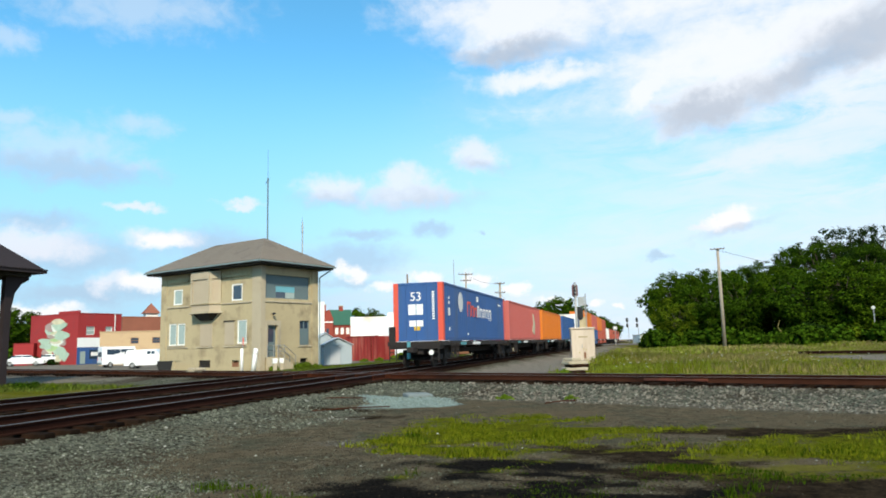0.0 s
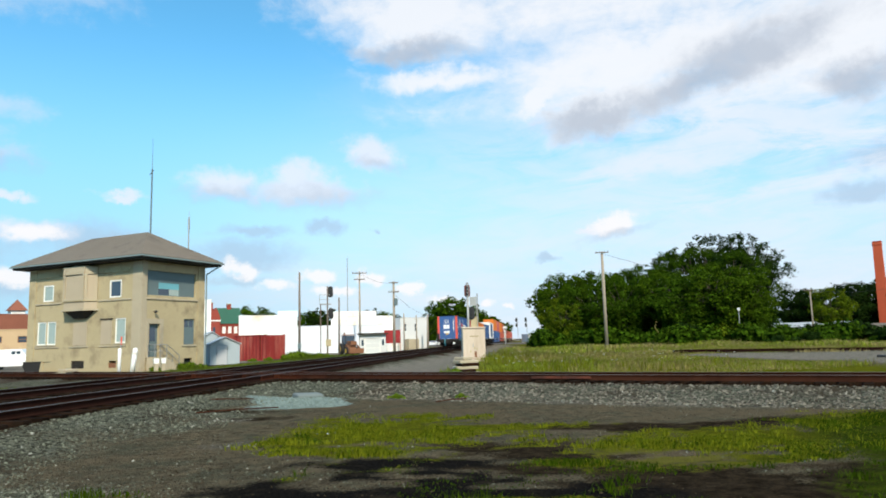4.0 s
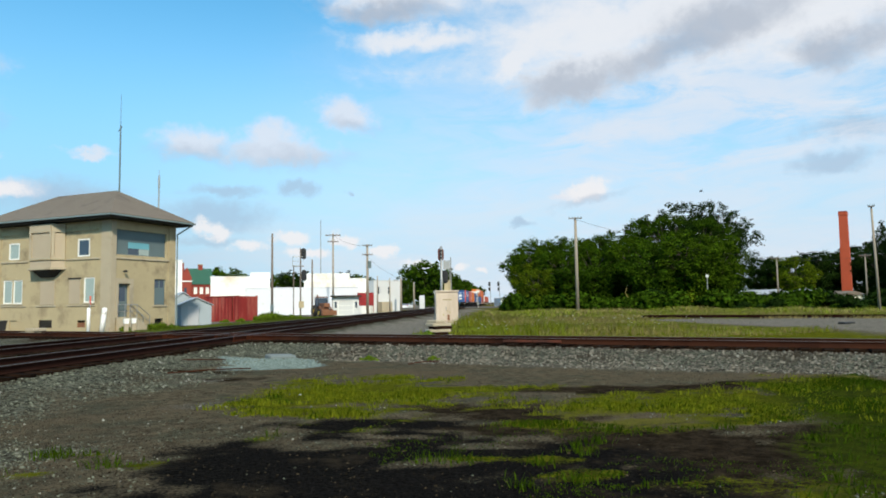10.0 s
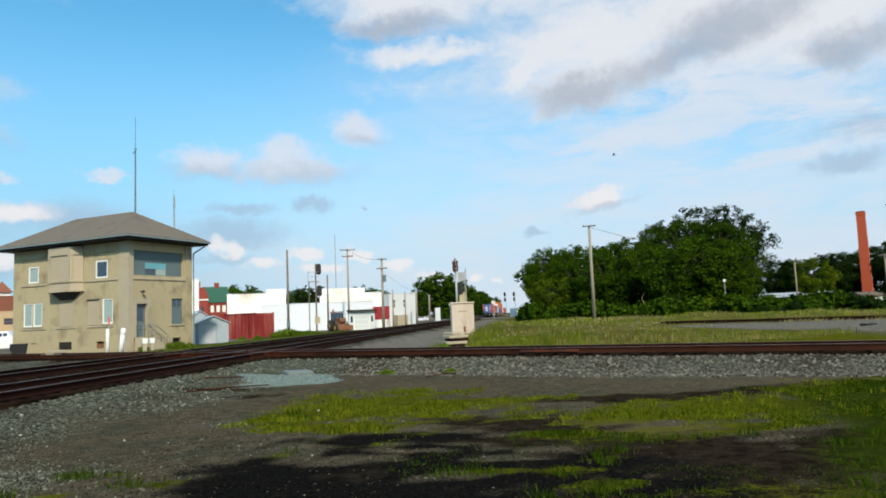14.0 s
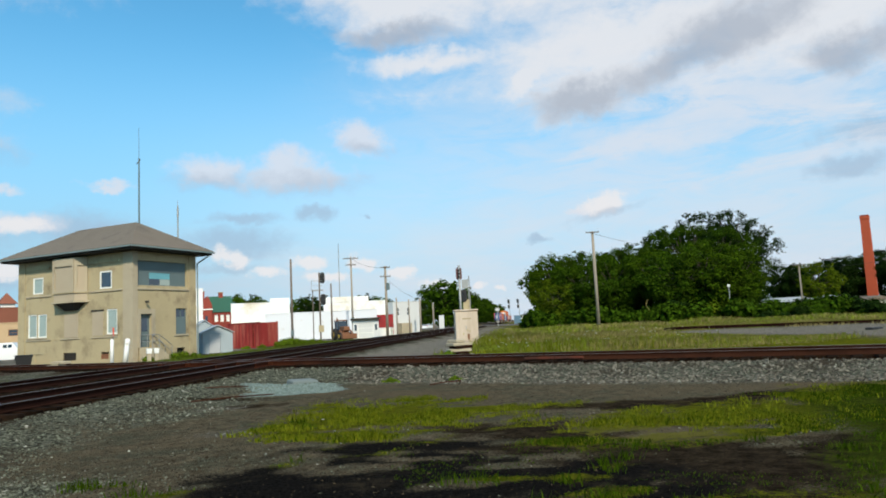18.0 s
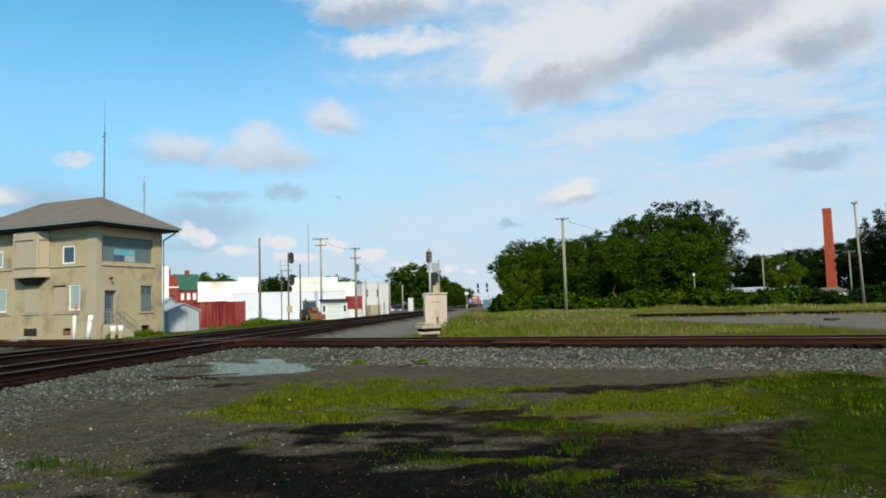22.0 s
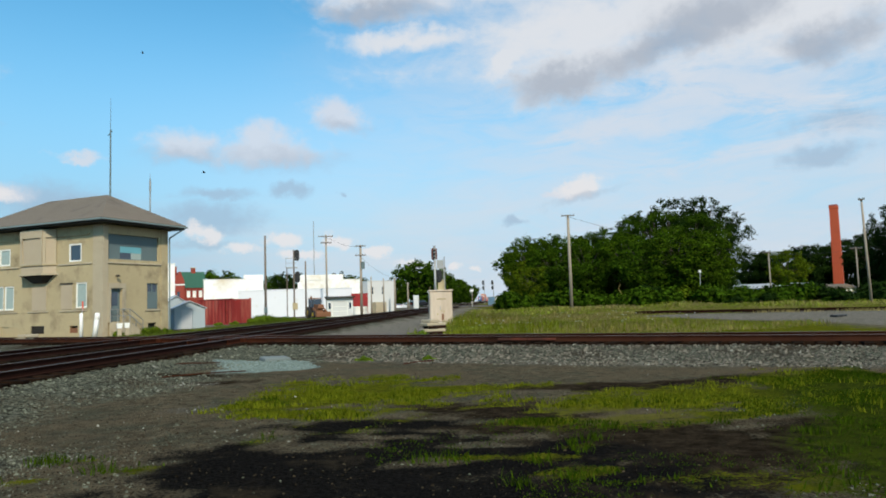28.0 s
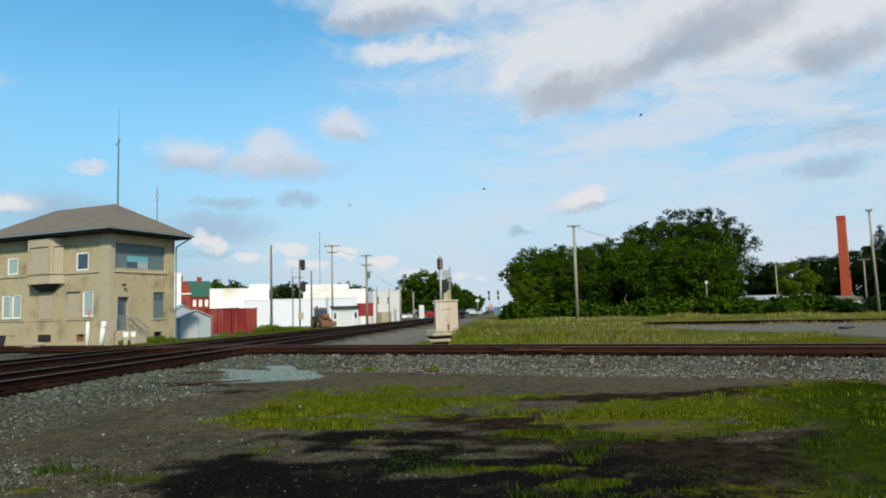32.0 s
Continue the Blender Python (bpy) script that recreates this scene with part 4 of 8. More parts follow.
    # black sheet in the hole paints the darkness of the basement behind
    part("basement_opening", Shape().box(*side[3][:2], 0.2, 0.24, *side[3][2:]), "dark", t, "near-black sheet standing for the unlit basement", m=S)
    # door
    e = side[1]
    dr = part("door", Shape().block(e[0], e[1], 0.16, 0.21, e[2], e[3], 0.01), "board_grey", t, "grey wooden door", S)
    part("pane", Shape().box(e[0] + 0.2, e[1] - 0.2, 0.145, 0.158, 2.0, 2.9), "glass_dark", dr)
    part("door_surround", Shape().box(0.34, 0.58, -0.09, -0.003, 0.9, 3.5).box(1.52, 1.8, -0.09, -0.003, 0.9, 3.5).box(0.58, 1.52, -0.09, -0.003, 3.16, 3.5), "concrete_pale", t, m=S)
    part("wall_lamp", Shape().tube((1.0, 0, 3.98), (1.0, -0.22, 4.02), 0.025).tube((1.0, -0.22, 4.02), (1.0, -0.25, 3.92), 0.09, 0.13), "black", t, "black gooseneck wall lamp", S)
    # bay with its corbel
    z0, z1 = 4.22, 7.2
    plan = [(u(7.5), 0.0), (u(6.95), -0.58), (u(4.85), -0.58), (u(4.3), 0.0)]
    bay = part("bay_window", Shape().prism([(p, q - 0.003) for p, q in plan], "z", z0 + 0.1, z1 + 0.1), "panel_tan", t, "boarded-up projecting bay painted tan")
    for i in range(3):
        (xa, ya), (xb, yb) = plan[i], plan[i + 1]
        n = math.hypot(xb - xa, yb - ya)
        m = pose(xa, ya - 0.003, 0, 0, 0, math.degrees(math.atan2(yb - ya, xb - xa)))
        f = Shape().box(0.0, 0.16, -0.09, 0, 4.9, 7.25).box(n - 0.16, n, -0.09, 0, 4.9, 7.25).box(0.16, n - 0.16, -0.09, 0, 6.72, 7.25).box(0.16, n - 0.16, -0.09, 0, 4.9, 5.02)
        part("panel_frame", f, "concrete_pale", bay, m=m)
    part("ledge", Shape().prism([(u(7.7), -0.003), (u(7.0), -0.74), (u(4.8), -0.74), (u(4.1), -0.003)], "z", z0 - 0.03, z0 + 0.1), "concrete_pale", bay)
    part("ledge", Shape().prism([(u(7.6), -0.003), (u(7.0), -0.66), (u(4.8), -0.66), (u(4.2), -0.003)], "z", z0 + 0.62, z0 + 0.7), "concrete", bay)
    cb = Shape()
    lo, hi = [(u(6.6), -0.003), (u(6.4), -0.16), (u(5.4), -0.16), (u(5.2), -0.003)], [(u(7.3), -0.003), (u(6.8), -0.58), (u(5.0), -0.58), (u(4.5), -0.003)]
    cb.add([(p, q, 3.68) for p, q in lo] + [(p, q, z0 - 0.03) for p, q in hi], [(0, 1, 2, 3), (7, 6, 5, 4)] + [(i, i + 4, (i + 1) % 4 + 4, (i + 1) % 4) for i in range(4)])
    part("corbel", cb, "soffit", bay, "dark underside of the bay")
    # roof
    o, ez, rz = 0.92, 7.70, 9.88
    x0, x1, y0, y1 = -o, LONG + o, -o, DEEP + o
    mid, hip = DEEP / 2, DEEP / 2 + o
    r = Shape()
    v = [(x0, y0, ez), (x1, y0, ez), (x1, y1, ez), (x0, y1, ez), (x0 + hip, mid, rz), (x1 - hip, mid, rz)]
    v += [(a, b, c - 0.06) for a, b, c in v[:4]]
    r.add(v, [(0, 1, 5, 4), (1, 2, 5), (2, 3, 4, 5), (3, 0, 4), (0, 6, 7, 1), (1, 7, 8, 2), (2, 8, 9, 3), (3, 9, 6, 0), (9, 8, 7, 6)])
    roof = part("roof", r, "shingle", t, "hipped roof of brown-grey shingles")
    # courses of shingles as thin strips over the slopes
    for k in range(1, 15):
        f = k / 15
        a, b = x0 + hip * f, x1 - hip * f
        c, d, z = y0 + hip * f, y1 - hip * f, ez + (rz - ez) * f + 0.004
        w, zz = 0.09, (rz - ez) / hip * 0.09
        s = Shape()
        s.add([(a, c, z), (b, c, z), (b - w, c + w, z + zz), (a + w, c + w, z + zz), (a, c, z + 0.008), (b, c, z + 0.008)], [(4, 5, 2, 3), (0, 1, 5, 4), (3, 0, 4), (1, 2, 5)])
        s.add([(b, c, z), (b, d, z), (b - w, d - w, z + zz), (b - w, c + w, z + zz), (b, c, z + 0.008), (b, d, z + 0.008)], [(4, 5, 2, 3), (0, 1, 5, 4), (3, 0, 4), (1, 2, 5)])
        part("shingle_course", s, "shingle", roof)
    part("soffit", Shape().box(x0 + 0.08, x1 - 0.08, y0 + 0.08, y1 - 0.08, ez - 0.30, ez - 0.175), "soffit", t)
    g = Shape()
    for a, b, c, d in ((x0 - 0.07, x1 + 0.07, y0 - 0.07, y0 + 0.06), (x0 - 0.07, x1 + 0.07, y1 - 0.06, y1 + 0.07), (x0 - 0.07, x0 + 0.06, y0 + 0.06, y1 - 0.06), (x1 - 0.06, x1 + 0.07, y0 + 0.06, y1 - 0.06)):
        g.box(a, b, c, d, ez - 0.17, ez - 0.065)
    part("gutter", g, "gutter", t, "blue-grey gutter and fascia")
    part("downpipe", Shape().tube((LONG + o - 0.05, DEEP + 0.6, ez - 0.3), (LONG + 0.15, DEEP + 0.05, ez - 0.9), 0.05).tube((LONG + 0.15, DEEP + 0.05, ez - 0.9), (LONG + 0.15, DEEP + 0.05, 0.2), 0.05), "gutter", t)
    # steps
    p = part("steps", Shape().block(0.42, 1.6, -0.8, -0.1, -0.1, 0.9, 0.015), "concrete_pale", t, "concrete steps with pipe railings", S)
    for k in range(4):
        part("step", Shape().block(1.61 + 0.27 * k, 1.88 + 0.27 * k, -0.8, -0.1, -0.1, 0.72 - 0.18 * k, 0.015), "concrete_pale", p)
    for y in (-0.76, -0.14):
        rl = Shape().tube((0.5, y, 1.75), (1.5, y, 1.75), 0.025).tube((1.5, y, 1.75), (2.6, y, 1.0), 0.025).tube((0.5, y, 1.32), (1.5, y, 1.32), 0.02).tube((1.5, y, 1.32), (2.6, y, 0.57), 0.02)
        for x, a, b in ((0.5, 0.85, 1.75), (1.5, 0.85, 1.75), (2.6, 0.05, 1.0)):
            rl.tube((x, y, a), (x, y, b), 0.025)
        part("railing", rl, "steel", p, "grey pipe handrail")
    # masts on the roof
    part("antenna_mast", Shape().tube((LONG - 2.75, DEEP / 2 + 0.2, 9.6), (LONG - 2.75, DEEP / 2 + 0.2, 14.6), 0.06, 0.05).tube((LONG - 2.75, DEEP / 2 + 0.2, 14.6), (LONG - 2.75, DEEP / 2 + 0.2, 16.9), 0.02, 0.012)
         .tube((LONG - 3.0, DEEP / 2 + 0.2, 14.2), (LONG - 2.6, DEEP / 2 + 0.2, 14.5), 0.03), "board_grey", t, "tall grey antenna mast")
    part("antenna_mast", Shape().tube((LONG - 1.15, DEEP - 0.5, 7.7), (LONG - 1.15, DEEP - 0.5, 11.2), 0.05).tube((LONG - 1.15, DEEP - 0.5, 10.3), (LONG - 1.15, DEEP - 0.5, 11.0), 0.07).tube((LONG - 1.15, DEEP - 0.5, 11.0), (LONG - 1.15, DEEP - 0.5, 11.6), 0.015), "steel", t, "short antenna mast")


signal_tower()


def building(name, p, q, deep, height, wall, roof, label, holes=(), doors=(), pitch=0.0, parapet=0.35, base=-0.3, pane="glass_dark", frame="white_frame", category="building", roof_over=0.25, group=""):
    """A house whose front runs from p to q, with windows (x0, x1, z0, z1) and doors in it; pitch: height of a ridge along its length."""
    p, q = Vector(p), Vector(q)
    n = (q - p).length
    t = thing(name, frame_at(p, q), label, category, group)
    part("wall", Shape().wall(n, base, height, 0.3, [*holes, *[d[:4] for d in doors]]), wall, t)
    part("wall", Shape().box(0.3, n, deep - 0.3, deep, base, height), wall, t)
    part("wall", Shape().box(0, 0.3, 0.3, deep, base, height), wall, t)
    part("wall", Shape().box(n - 0.3, n, 0.3, deep - 0.3, base, height), wall, t)
    part("dark_floor", Shape().box(0.3, n - 0.3, 0.3, deep - 0.3, base, 0.05), "dark", t)
    if pitch:
        s, o = Shape(), roof_over
        s.add([(-o, -o, height), (n + o, -o, height), (n + o, deep + o, height), (-o, deep + o, height), (-o, deep / 2, height + pitch), (n + o, deep / 2, height + pitch)],
              [(0, 1, 5, 4), (2, 3, 4, 5), (1, 2, 5), (3, 0, 4), (3, 2, 1, 0)])
        part("roof", s, roof, t)
    else:
        part("roof", Shape().box(0.3, n - 0.3, 0.3, deep - 0.3, height - parapet - 0.15, height - parapet), roof, t)
        c = Shape().box(-0.06, n + 0.06, -0.06, 0.34, height, height + 0.09).box(-0.06, n + 0.06, deep - 0.34, deep + 0.06, height, height + 0.09)
        c.box(-0.06, 0.34, 0.34, deep - 0.34, height, height + 0.09).box(n - 0.34, n + 0.06, 0.34, deep - 0.34, height, height + 0.09)
        part("coping", c, wall, t)
    for h in holes:
        window(t, pose(0, 0, 0), *h, frame=frame, pane=pane, deep=0.12, bars=(("z", (h[2] + h[3]) / 2),))
    for d in doors:
        part("door", Shape().block(d[0], d[1], 0.1, 0.16, d[2], d[3], 0.01), d[4], t)
    return t


# ---------------- the town behind the tracks ----------------
def town():
    # red corner building with a mural
    c, r = polar(27.5, 105), polar(24.66, 108.5)
    t = building("corner_store", c, r, 11.0, 6.7, "red_wall", "shingle", "two-storey red-painted corner building with a mural", [(1.2, 2.4, 3.9, 5.0), (4.0, 5.0, 3.9, 5.0)], [], pane="glass_pale")
    # white panel of the shop front and the blue front under it
    part("shop_sign", Shape().box(0.0, 3.5, -0.12, -0.005, 2.25, 3.5), "white_paint", t, "blank white shop sign board")
    part("shop_front", Shape().box(0.0, 3.5, -0.1, -0.005, -0.1, 2.25), "navy", t, "dark blue shop front")
    part("shop_window", Shape().box(0.4, 1.1, -0.14, -0.102, 0.1, 1.7), "glass_pale", t)
    part("shop_window", Shape().box(1.7, 3.2, -0.14, -0.102, 0.7, 1.9), "glass_dark", t)
    part("shop_poster", Shape().box(1.9, 3.0, -0.16, -0.142, 1.1, 1.6), "white_paint", t)
    part("corner_pipe", Shape().tube((5.3, -0.1, 3.1), (5.3, -0.1, 6.65), 0.06), "white_paint", t)
    # the mural on the long side: plain pale shapes, and the stepped top
    part("parapet", Shape().box(0, 0.3, 0.0, 4.5, 6.79, 7.1), "red_wall", t)
    rnd = random.Random(12)
    for i in range(26):
        up = (i + 0.5) / 26
        half = 4.2 - 3.2 * up ** 1.8
        cy, cz = 4.9 + rnd.uniform(-half, half) * 0.85, 0.7 + 5.0 * up + rnd.uniform(-0.3, 0.3)
        ry, rz, k = rnd.uniform(0.7, 1.7), rnd.uniform(0.35, 0.75), 11
        ring = [(cy + ry * math.cos(a) * rnd.uniform(0.75, 1.2), cz + rz * math.sin(a) * rnd.uniform(0.75, 1.2)) for a in [j / k * 2 * math.pi for j in range(k)]]
        part("mural_shape", Shape().prism(ring, "x", -0.012 - 0.004 * i, -0.004), ("mural_b", "mural_a", "mural_c", "mural_b", "mural_d", "mural_f")[i % 6], t)
    building("annex", polar(31.4, 113), polar(30.2, 112), 6, 2.9, "red_wall", "shingle", "low red-painted side building", [])
    # tan building
    building("tan_shop", polar(26.05, 92), polar(21.0, 90), 9, 3.85, "tan_wall", "shingle", "low orange-tan rendered commercial building", [(3.4, 4.3, 2.45, 3.15), (5.8, 6.7, 2.45, 3.15)], parapet=0.3, frame="rust_orange")
    # brown brick building with a turret
    t = building("brick_house", polar(24.6, 128), polar(20.8, 130), 12, 7.2, "brick_brown", "shingle", "brown brick building with a small pointed turret", [])
    part("turret", Shape().box(3.9, 5.9, 1.0, 3.0, 7.2, 7.9), "white_wall", t)
    part("turret_roof", Shape().add([(3.6, 0.7, 7.9), (6.2, 0.7, 7.9), (6.2, 3.3, 7.9), (3.6, 3.3, 7.9), (4.9, 2.0, 9.7)], [(0, 1, 4), (1, 2, 4), (2, 3, 4), (3, 0, 4), (3, 2, 1, 0)]), "brick_brown", t, "pointed brown turret roof")
    # depot at the edge
    depot()
    # beside the tower: tall white block, brick house with green roof, sheds, steel container
    building("white_block", polar(10.6, 100), polar(9.72, 100), 9, 7.7, "white_wall", "roof_pale", "narrow tall white-painted building", [])
    green_house()
    sheds()
    steel_container()
    # white walled buildings
    building("white_warehouse", polar(7.65, 118), polar(3.19, 118), 16, 6.2, "white_wall", "roof_pale", "long white-painted warehouse with stepped parapet", [])
    part("raised_parapet", Shape().box(6.1, 9.2, -0.05, 0.3, 6.3, 6.9), "white_wall", bpy.data.objects["white_warehouse"])
    t = building("white_warehouse", polar(5.1, 112), polar(-3.75, 112), 9, 4.2, "white_wall_low", "roof_pale", "long low white-painted building along the tracks", [])
    t = building("white_store", polar(0.54, 124), polar(-4.48, 124), 14, 6.0, "white_wall", "roof_pale", "tall white-painted store building", [(8.2, 8.9, 3.6, 4.6)], parapet=0.4)
    part("raised_parapet", Shape().box(0.0, 7.8, -0.04, 0.36, 6.1, 6.95), "white_wall", t)
    t = building("garage", polar(-1.72, 100), polar(-3.8, 100), 6, 2.6, "grey_wall", "shingle", "small white garage with low roof", [], [(0.7, 2.9, 0.0, 2.1, "white_frame")], parapet=0.1)
    part("eaves", Shape().box(-0.3, 4.0, -0.5, 6.2, 2.62, 2.8), "soffit", t)
    for x in (0.2, 3.05):
        w = part("window", Shape().box(x, x + 0.42, -0.04, -0.004, 1.0, 2.0), "white_frame", t)
        part("pane", Shape().box(x + 0.05, x + 0.37, -0.052, -0.042, 1.06, 1.94), "glass_dark", w)
    for k in range(3):
        part("door_panel", Shape().box(0.8, 2.8, 0.075, 0.096, 0.1 + k * 0.66, 0.7 + k * 0.66), "grey_wall", t)
    t = building("red_white_shop", polar(-3.7, 109), polar(-5.0, 109), 6, 3.2, "red_wall", "shingle", "small shop painted red over white", [])
    part("white_front", Shape().box(0.0, 2.4, -0.1, -0.005, -0.1, 1.3), "white_wall", t)
    t = building("white_house", polar(-5.0, 122), polar(-7.15, 125), 9, 5.55, "grey_wall", "roof_pale", "two-storey pale house with grey lean-to", [(0.7, 1.3, 3.2, 4.6), (2.9, 3.5, 3.2, 4.6), (2.9, 3.5, 0.8, 2.0)], parapet=0.2)
    part("porch", Shape().box(0.9, 3.0, -1.2, -0.005, -0.1, 1.9), "concrete_pale", t, "grey lean-to")


MAT["brick_brown"] = material("brown_brick", (0.24, 0.085, 0.05), 0.9, vary=0.2, scale=0.6, grain=10)
# cooler, darker white: grazing light on the low wall put into its colour
MAT["white_wall_low"] = material("grazing_lit_white_block", (0.70, 0.71, 0.73), 0.8, vary=0.06, scale=0.3, grain=6, dirt=(0.55, 0.52, 0.46), dirt_amount=0.15)
for key, c in (("mural_a", (0.55, 0.50, 0.34)), ("mural_b", (0.36, 0.47, 0.36)), ("mural_c", (0.34, 0.48, 0.22)), ("mural_d", (0.34, 0.25, 0.22)), ("mural_f", (0.62, 0.64, 0.56))):
    MAT[key] = material(key + "_paint", c, 0.8, vary=0.3, scale=1.2, grain=5)


def depot():
    """The corner of an old station roof on a curved bracket."""
    n = 8.0
    tip = polar(29.6, 41)
    ax = Vector((math.cos(radians(64)), math.sin(radians(64)), 0))
    t = thing("station_building", frame_at(tip - ax * n, tip), "dark old station with deep tiled eaves on curved brackets", "building")
    a = Shape()
    a.add([(0, 0, 5.74), (n, 0, 5.74), (n, 8.8, 5.74), (0, 8.8, 5.74), (0, 4.4, 9.6), (n - 4.4, 4.4, 9.6), (0, 0, 5.6), (n, 0, 5.6), (n, 8.8, 5.6), (0, 8.8, 5.6)],
          [(0, 1, 5, 4), (1, 2, 5), (2, 3, 4, 5), (3, 0, 4), (0, 6, 7, 1), (1, 7, 8, 2), (2, 8, 9, 3), (3, 9, 6, 0), (9, 8, 7, 6)])
    part("roof", a, "station_shaded", t, "dark tiled roof")
    part("soffit_board", Shape().box(0.1, n - 0.5, 0.5, 8.3, 5.42, 5.59), "soffit", t)
    part("wall", Shape().box(0, n - 1.7, 1.4, 7.4, -0.2, 5.42), "station_shaded", t, "station wall coloured dark as its shadow side")
    for y in (0.95, 4.4, 7.6):
        b = Shape().prism([(n - 1.6, 0.0), (n - 1.3, 0.0), (n - 1.25, 3.8), (n - 1.1, 4.6), (n - 0.8, 5.05), (n - 0.4, 5.3), (n - 0.4, 5.42), (n - 1.6, 5.42)], "y", y - 0.16, y + 0.16)
        part("bracket", b, "station_shaded", t, "curved dark timber bracket")
    r = random.Random(3)
    for k in range(26):
        x = n - 0.12 - k * 0.3
        part("edge_tile", Shape().block(x - 0.13, x + 0.13, -0.05, 0.25, 5.742, 5.79 + r.uniform(0, 0.04), 0.01), "station_shaded", t)


# dark brown taken near black: the station's shadow side is in this colour
MAT["station_shaded"] = material("shaded_brown_tile", (0.019, 0.012, 0.013), 0.8, vary=0.3, scale=1.5)


def green_house():
    t = building("brick_house", polar(9.1, 124), polar(7.46, 124.5), 6.4, 5.2, "brick_red", "green_roof", "red brick house with green roof and two chimneys", [(0.5, 1.05, 3.6, 4.75), (1.45, 2.0, 3.6, 4.75), (2.4, 2.95, 3.6, 4.75)],
                 pitch=2.8, parapet=0.1, roof_over=0.15, pane="white_frame")
    g = part("gable_front", Shape().prism([(-1.6, -0.3), (0.05, -0.3), (0.05, 6.3), (-0.6, 7.9), (-1.6, 6.7)], "y", -0.8, 4.2), "brick_red", t)
    part("pane", Shape().box(-1.1, -0.7, -0.83, -0.805, 3.4, 4.6), "glass_dark", g)
    part("trim", Shape().box(-1.65, 0.1, -0.9, -0.805, 5.6, 5.8), "white_frame", g)
    for x, y, z in ((-1.55, -0.7, 8.6), (1.9, 2.9, 8.6)):
        c = part("chimney", Shape().block(x - 0.3, x + 0.4, y, y + 0.7, 5.5, z, 0.03), "brick_red", t)
        part("chimney_cap", Shape().block(x - 0.36, x + 0.46, y - 0.06, y + 0.76, z, z + 0.14, 0.02), "concrete_pale", c)


def sheds():
    for az, d, w, h, g, turn, lab in ((9.75, 62, 2.4, 1.75, 0.5, 16, "small pale blue-grey shed with metal gable roof"), (10.75, 66, 2.6, 1.9, 0.9, 16, "pale blue-grey storage shed behind the tower")):
        p = polar(az, d)
        t = thing("shed", pose(p.x, p.y, 0, 0, 0, turn), lab, "shed", "sheds")
        part("wall", Shape().wall(w, -0.2, h, 0.08, [(0.5, 1.4, 0.0, 1.6)] if az < 10 else []), "shed_blue", t)
        part("gable", Shape().prism([(0, h), (w, h), (w / 2, h + g)], "y", 0, 0.08), "shed_blue", t)
        part("wall", Shape().box(0, 0.08, 0.08, 3.2, -0.2, h), "shed_blue", t)
        part("wall", Shape().box(w - 0.08, w, 0.08, 3.2, -0.2, h), "shed_blue", t)
        part("wall", Shape().box(0.08, w - 0.08, 3.12, 3.2, -0.2, h), "shed_blue", t)
        if az < 10:
            part("door", Shape().block(0.52, 1.38, 0.02, 0.06, 0.0, 1.58, 0.01), "roof_pale", t)
        for a, b in ((-0.15, w / 2), (w + 0.15, w / 2)):
            za, zb = h - 0.1, h + g + 0.03
            part("roof_slope", Shape().add([(a, -0.15, za), (b, -0.15, zb), (b, 3.35, zb), (a, 3.35, za), (a, -0.15, za + 0.06), (b, -0.15, zb + 0.06), (b, 3.35, zb + 0.06), (a, 3.35, za + 0.06)],
                                            [(0, 1, 2, 3), (7, 6, 5, 4), (0, 4, 5, 1), (1, 5, 6, 2), (2, 6, 7, 3), (3, 7, 4, 0)]), "roof_pale", t)


def ribbed(x0, x1, z0, z1, pitch=0.5, deep=0.06):
    """A ribbed steel side along x, its outside near y = 0."""
    s = Shape()
    pts, x = [], x0
    while x < x1 - 0.01:
        b = min(x + pitch, x1)
        w = b - x
        pts += [(x, 0.0), (x + w * 0.38, 0.0), (x + w * 0.5, deep), (x + w * 0.88, deep)]
        x = b
    pts.append((x1, 0.0))
    n = len(pts)
    s.add([(p, q, z) for z in (z0, z1) for p, q in pts], [(i, i + 1, n + i + 1, n + i) for i in range(n - 1)])
    return s


def steel_container():
    a, b = polar(8.1, 76), polar(5.55, 72)
    t = thing("shipping_container", frame_at(a, b), "faded red ribbed steel container standing in grass", "container")
    n = min((b - a).length, 6.06)
    part("side_panel", ribbed(0.12, n - 0.12, 0.15, 2.42), "red_steel", t, m=pose(0, 0.02, 0))
    part("body", Shape().box(0.05, n - 0.05, 0.1, 2.4, 0.1, 2.5), "red_steel", t)
    for x in (0, n - 0.14):
        for y in (0, 2.3):
            part("corner_post", Shape().block(x, x + 0.14, y, y + 0.14, 0.0, 2.58, 0.01), "red_steel", t)
    part("top_rail", Shape().box(0.14, n - 0.14, 0, 0.1, 2.46, 2.56), "red_steel", t)
    part("bottom_rail", Shape().box(0.14, n - 0.14, 0, 0.1, 0.0, 0.15), "red_steel", t)
    part("door_seam", Shape().box(n - 0.95, n - 0.88, -0.015, 0.01, 0.2, 2.4), "rust", t, "dark rusty seam")


town()


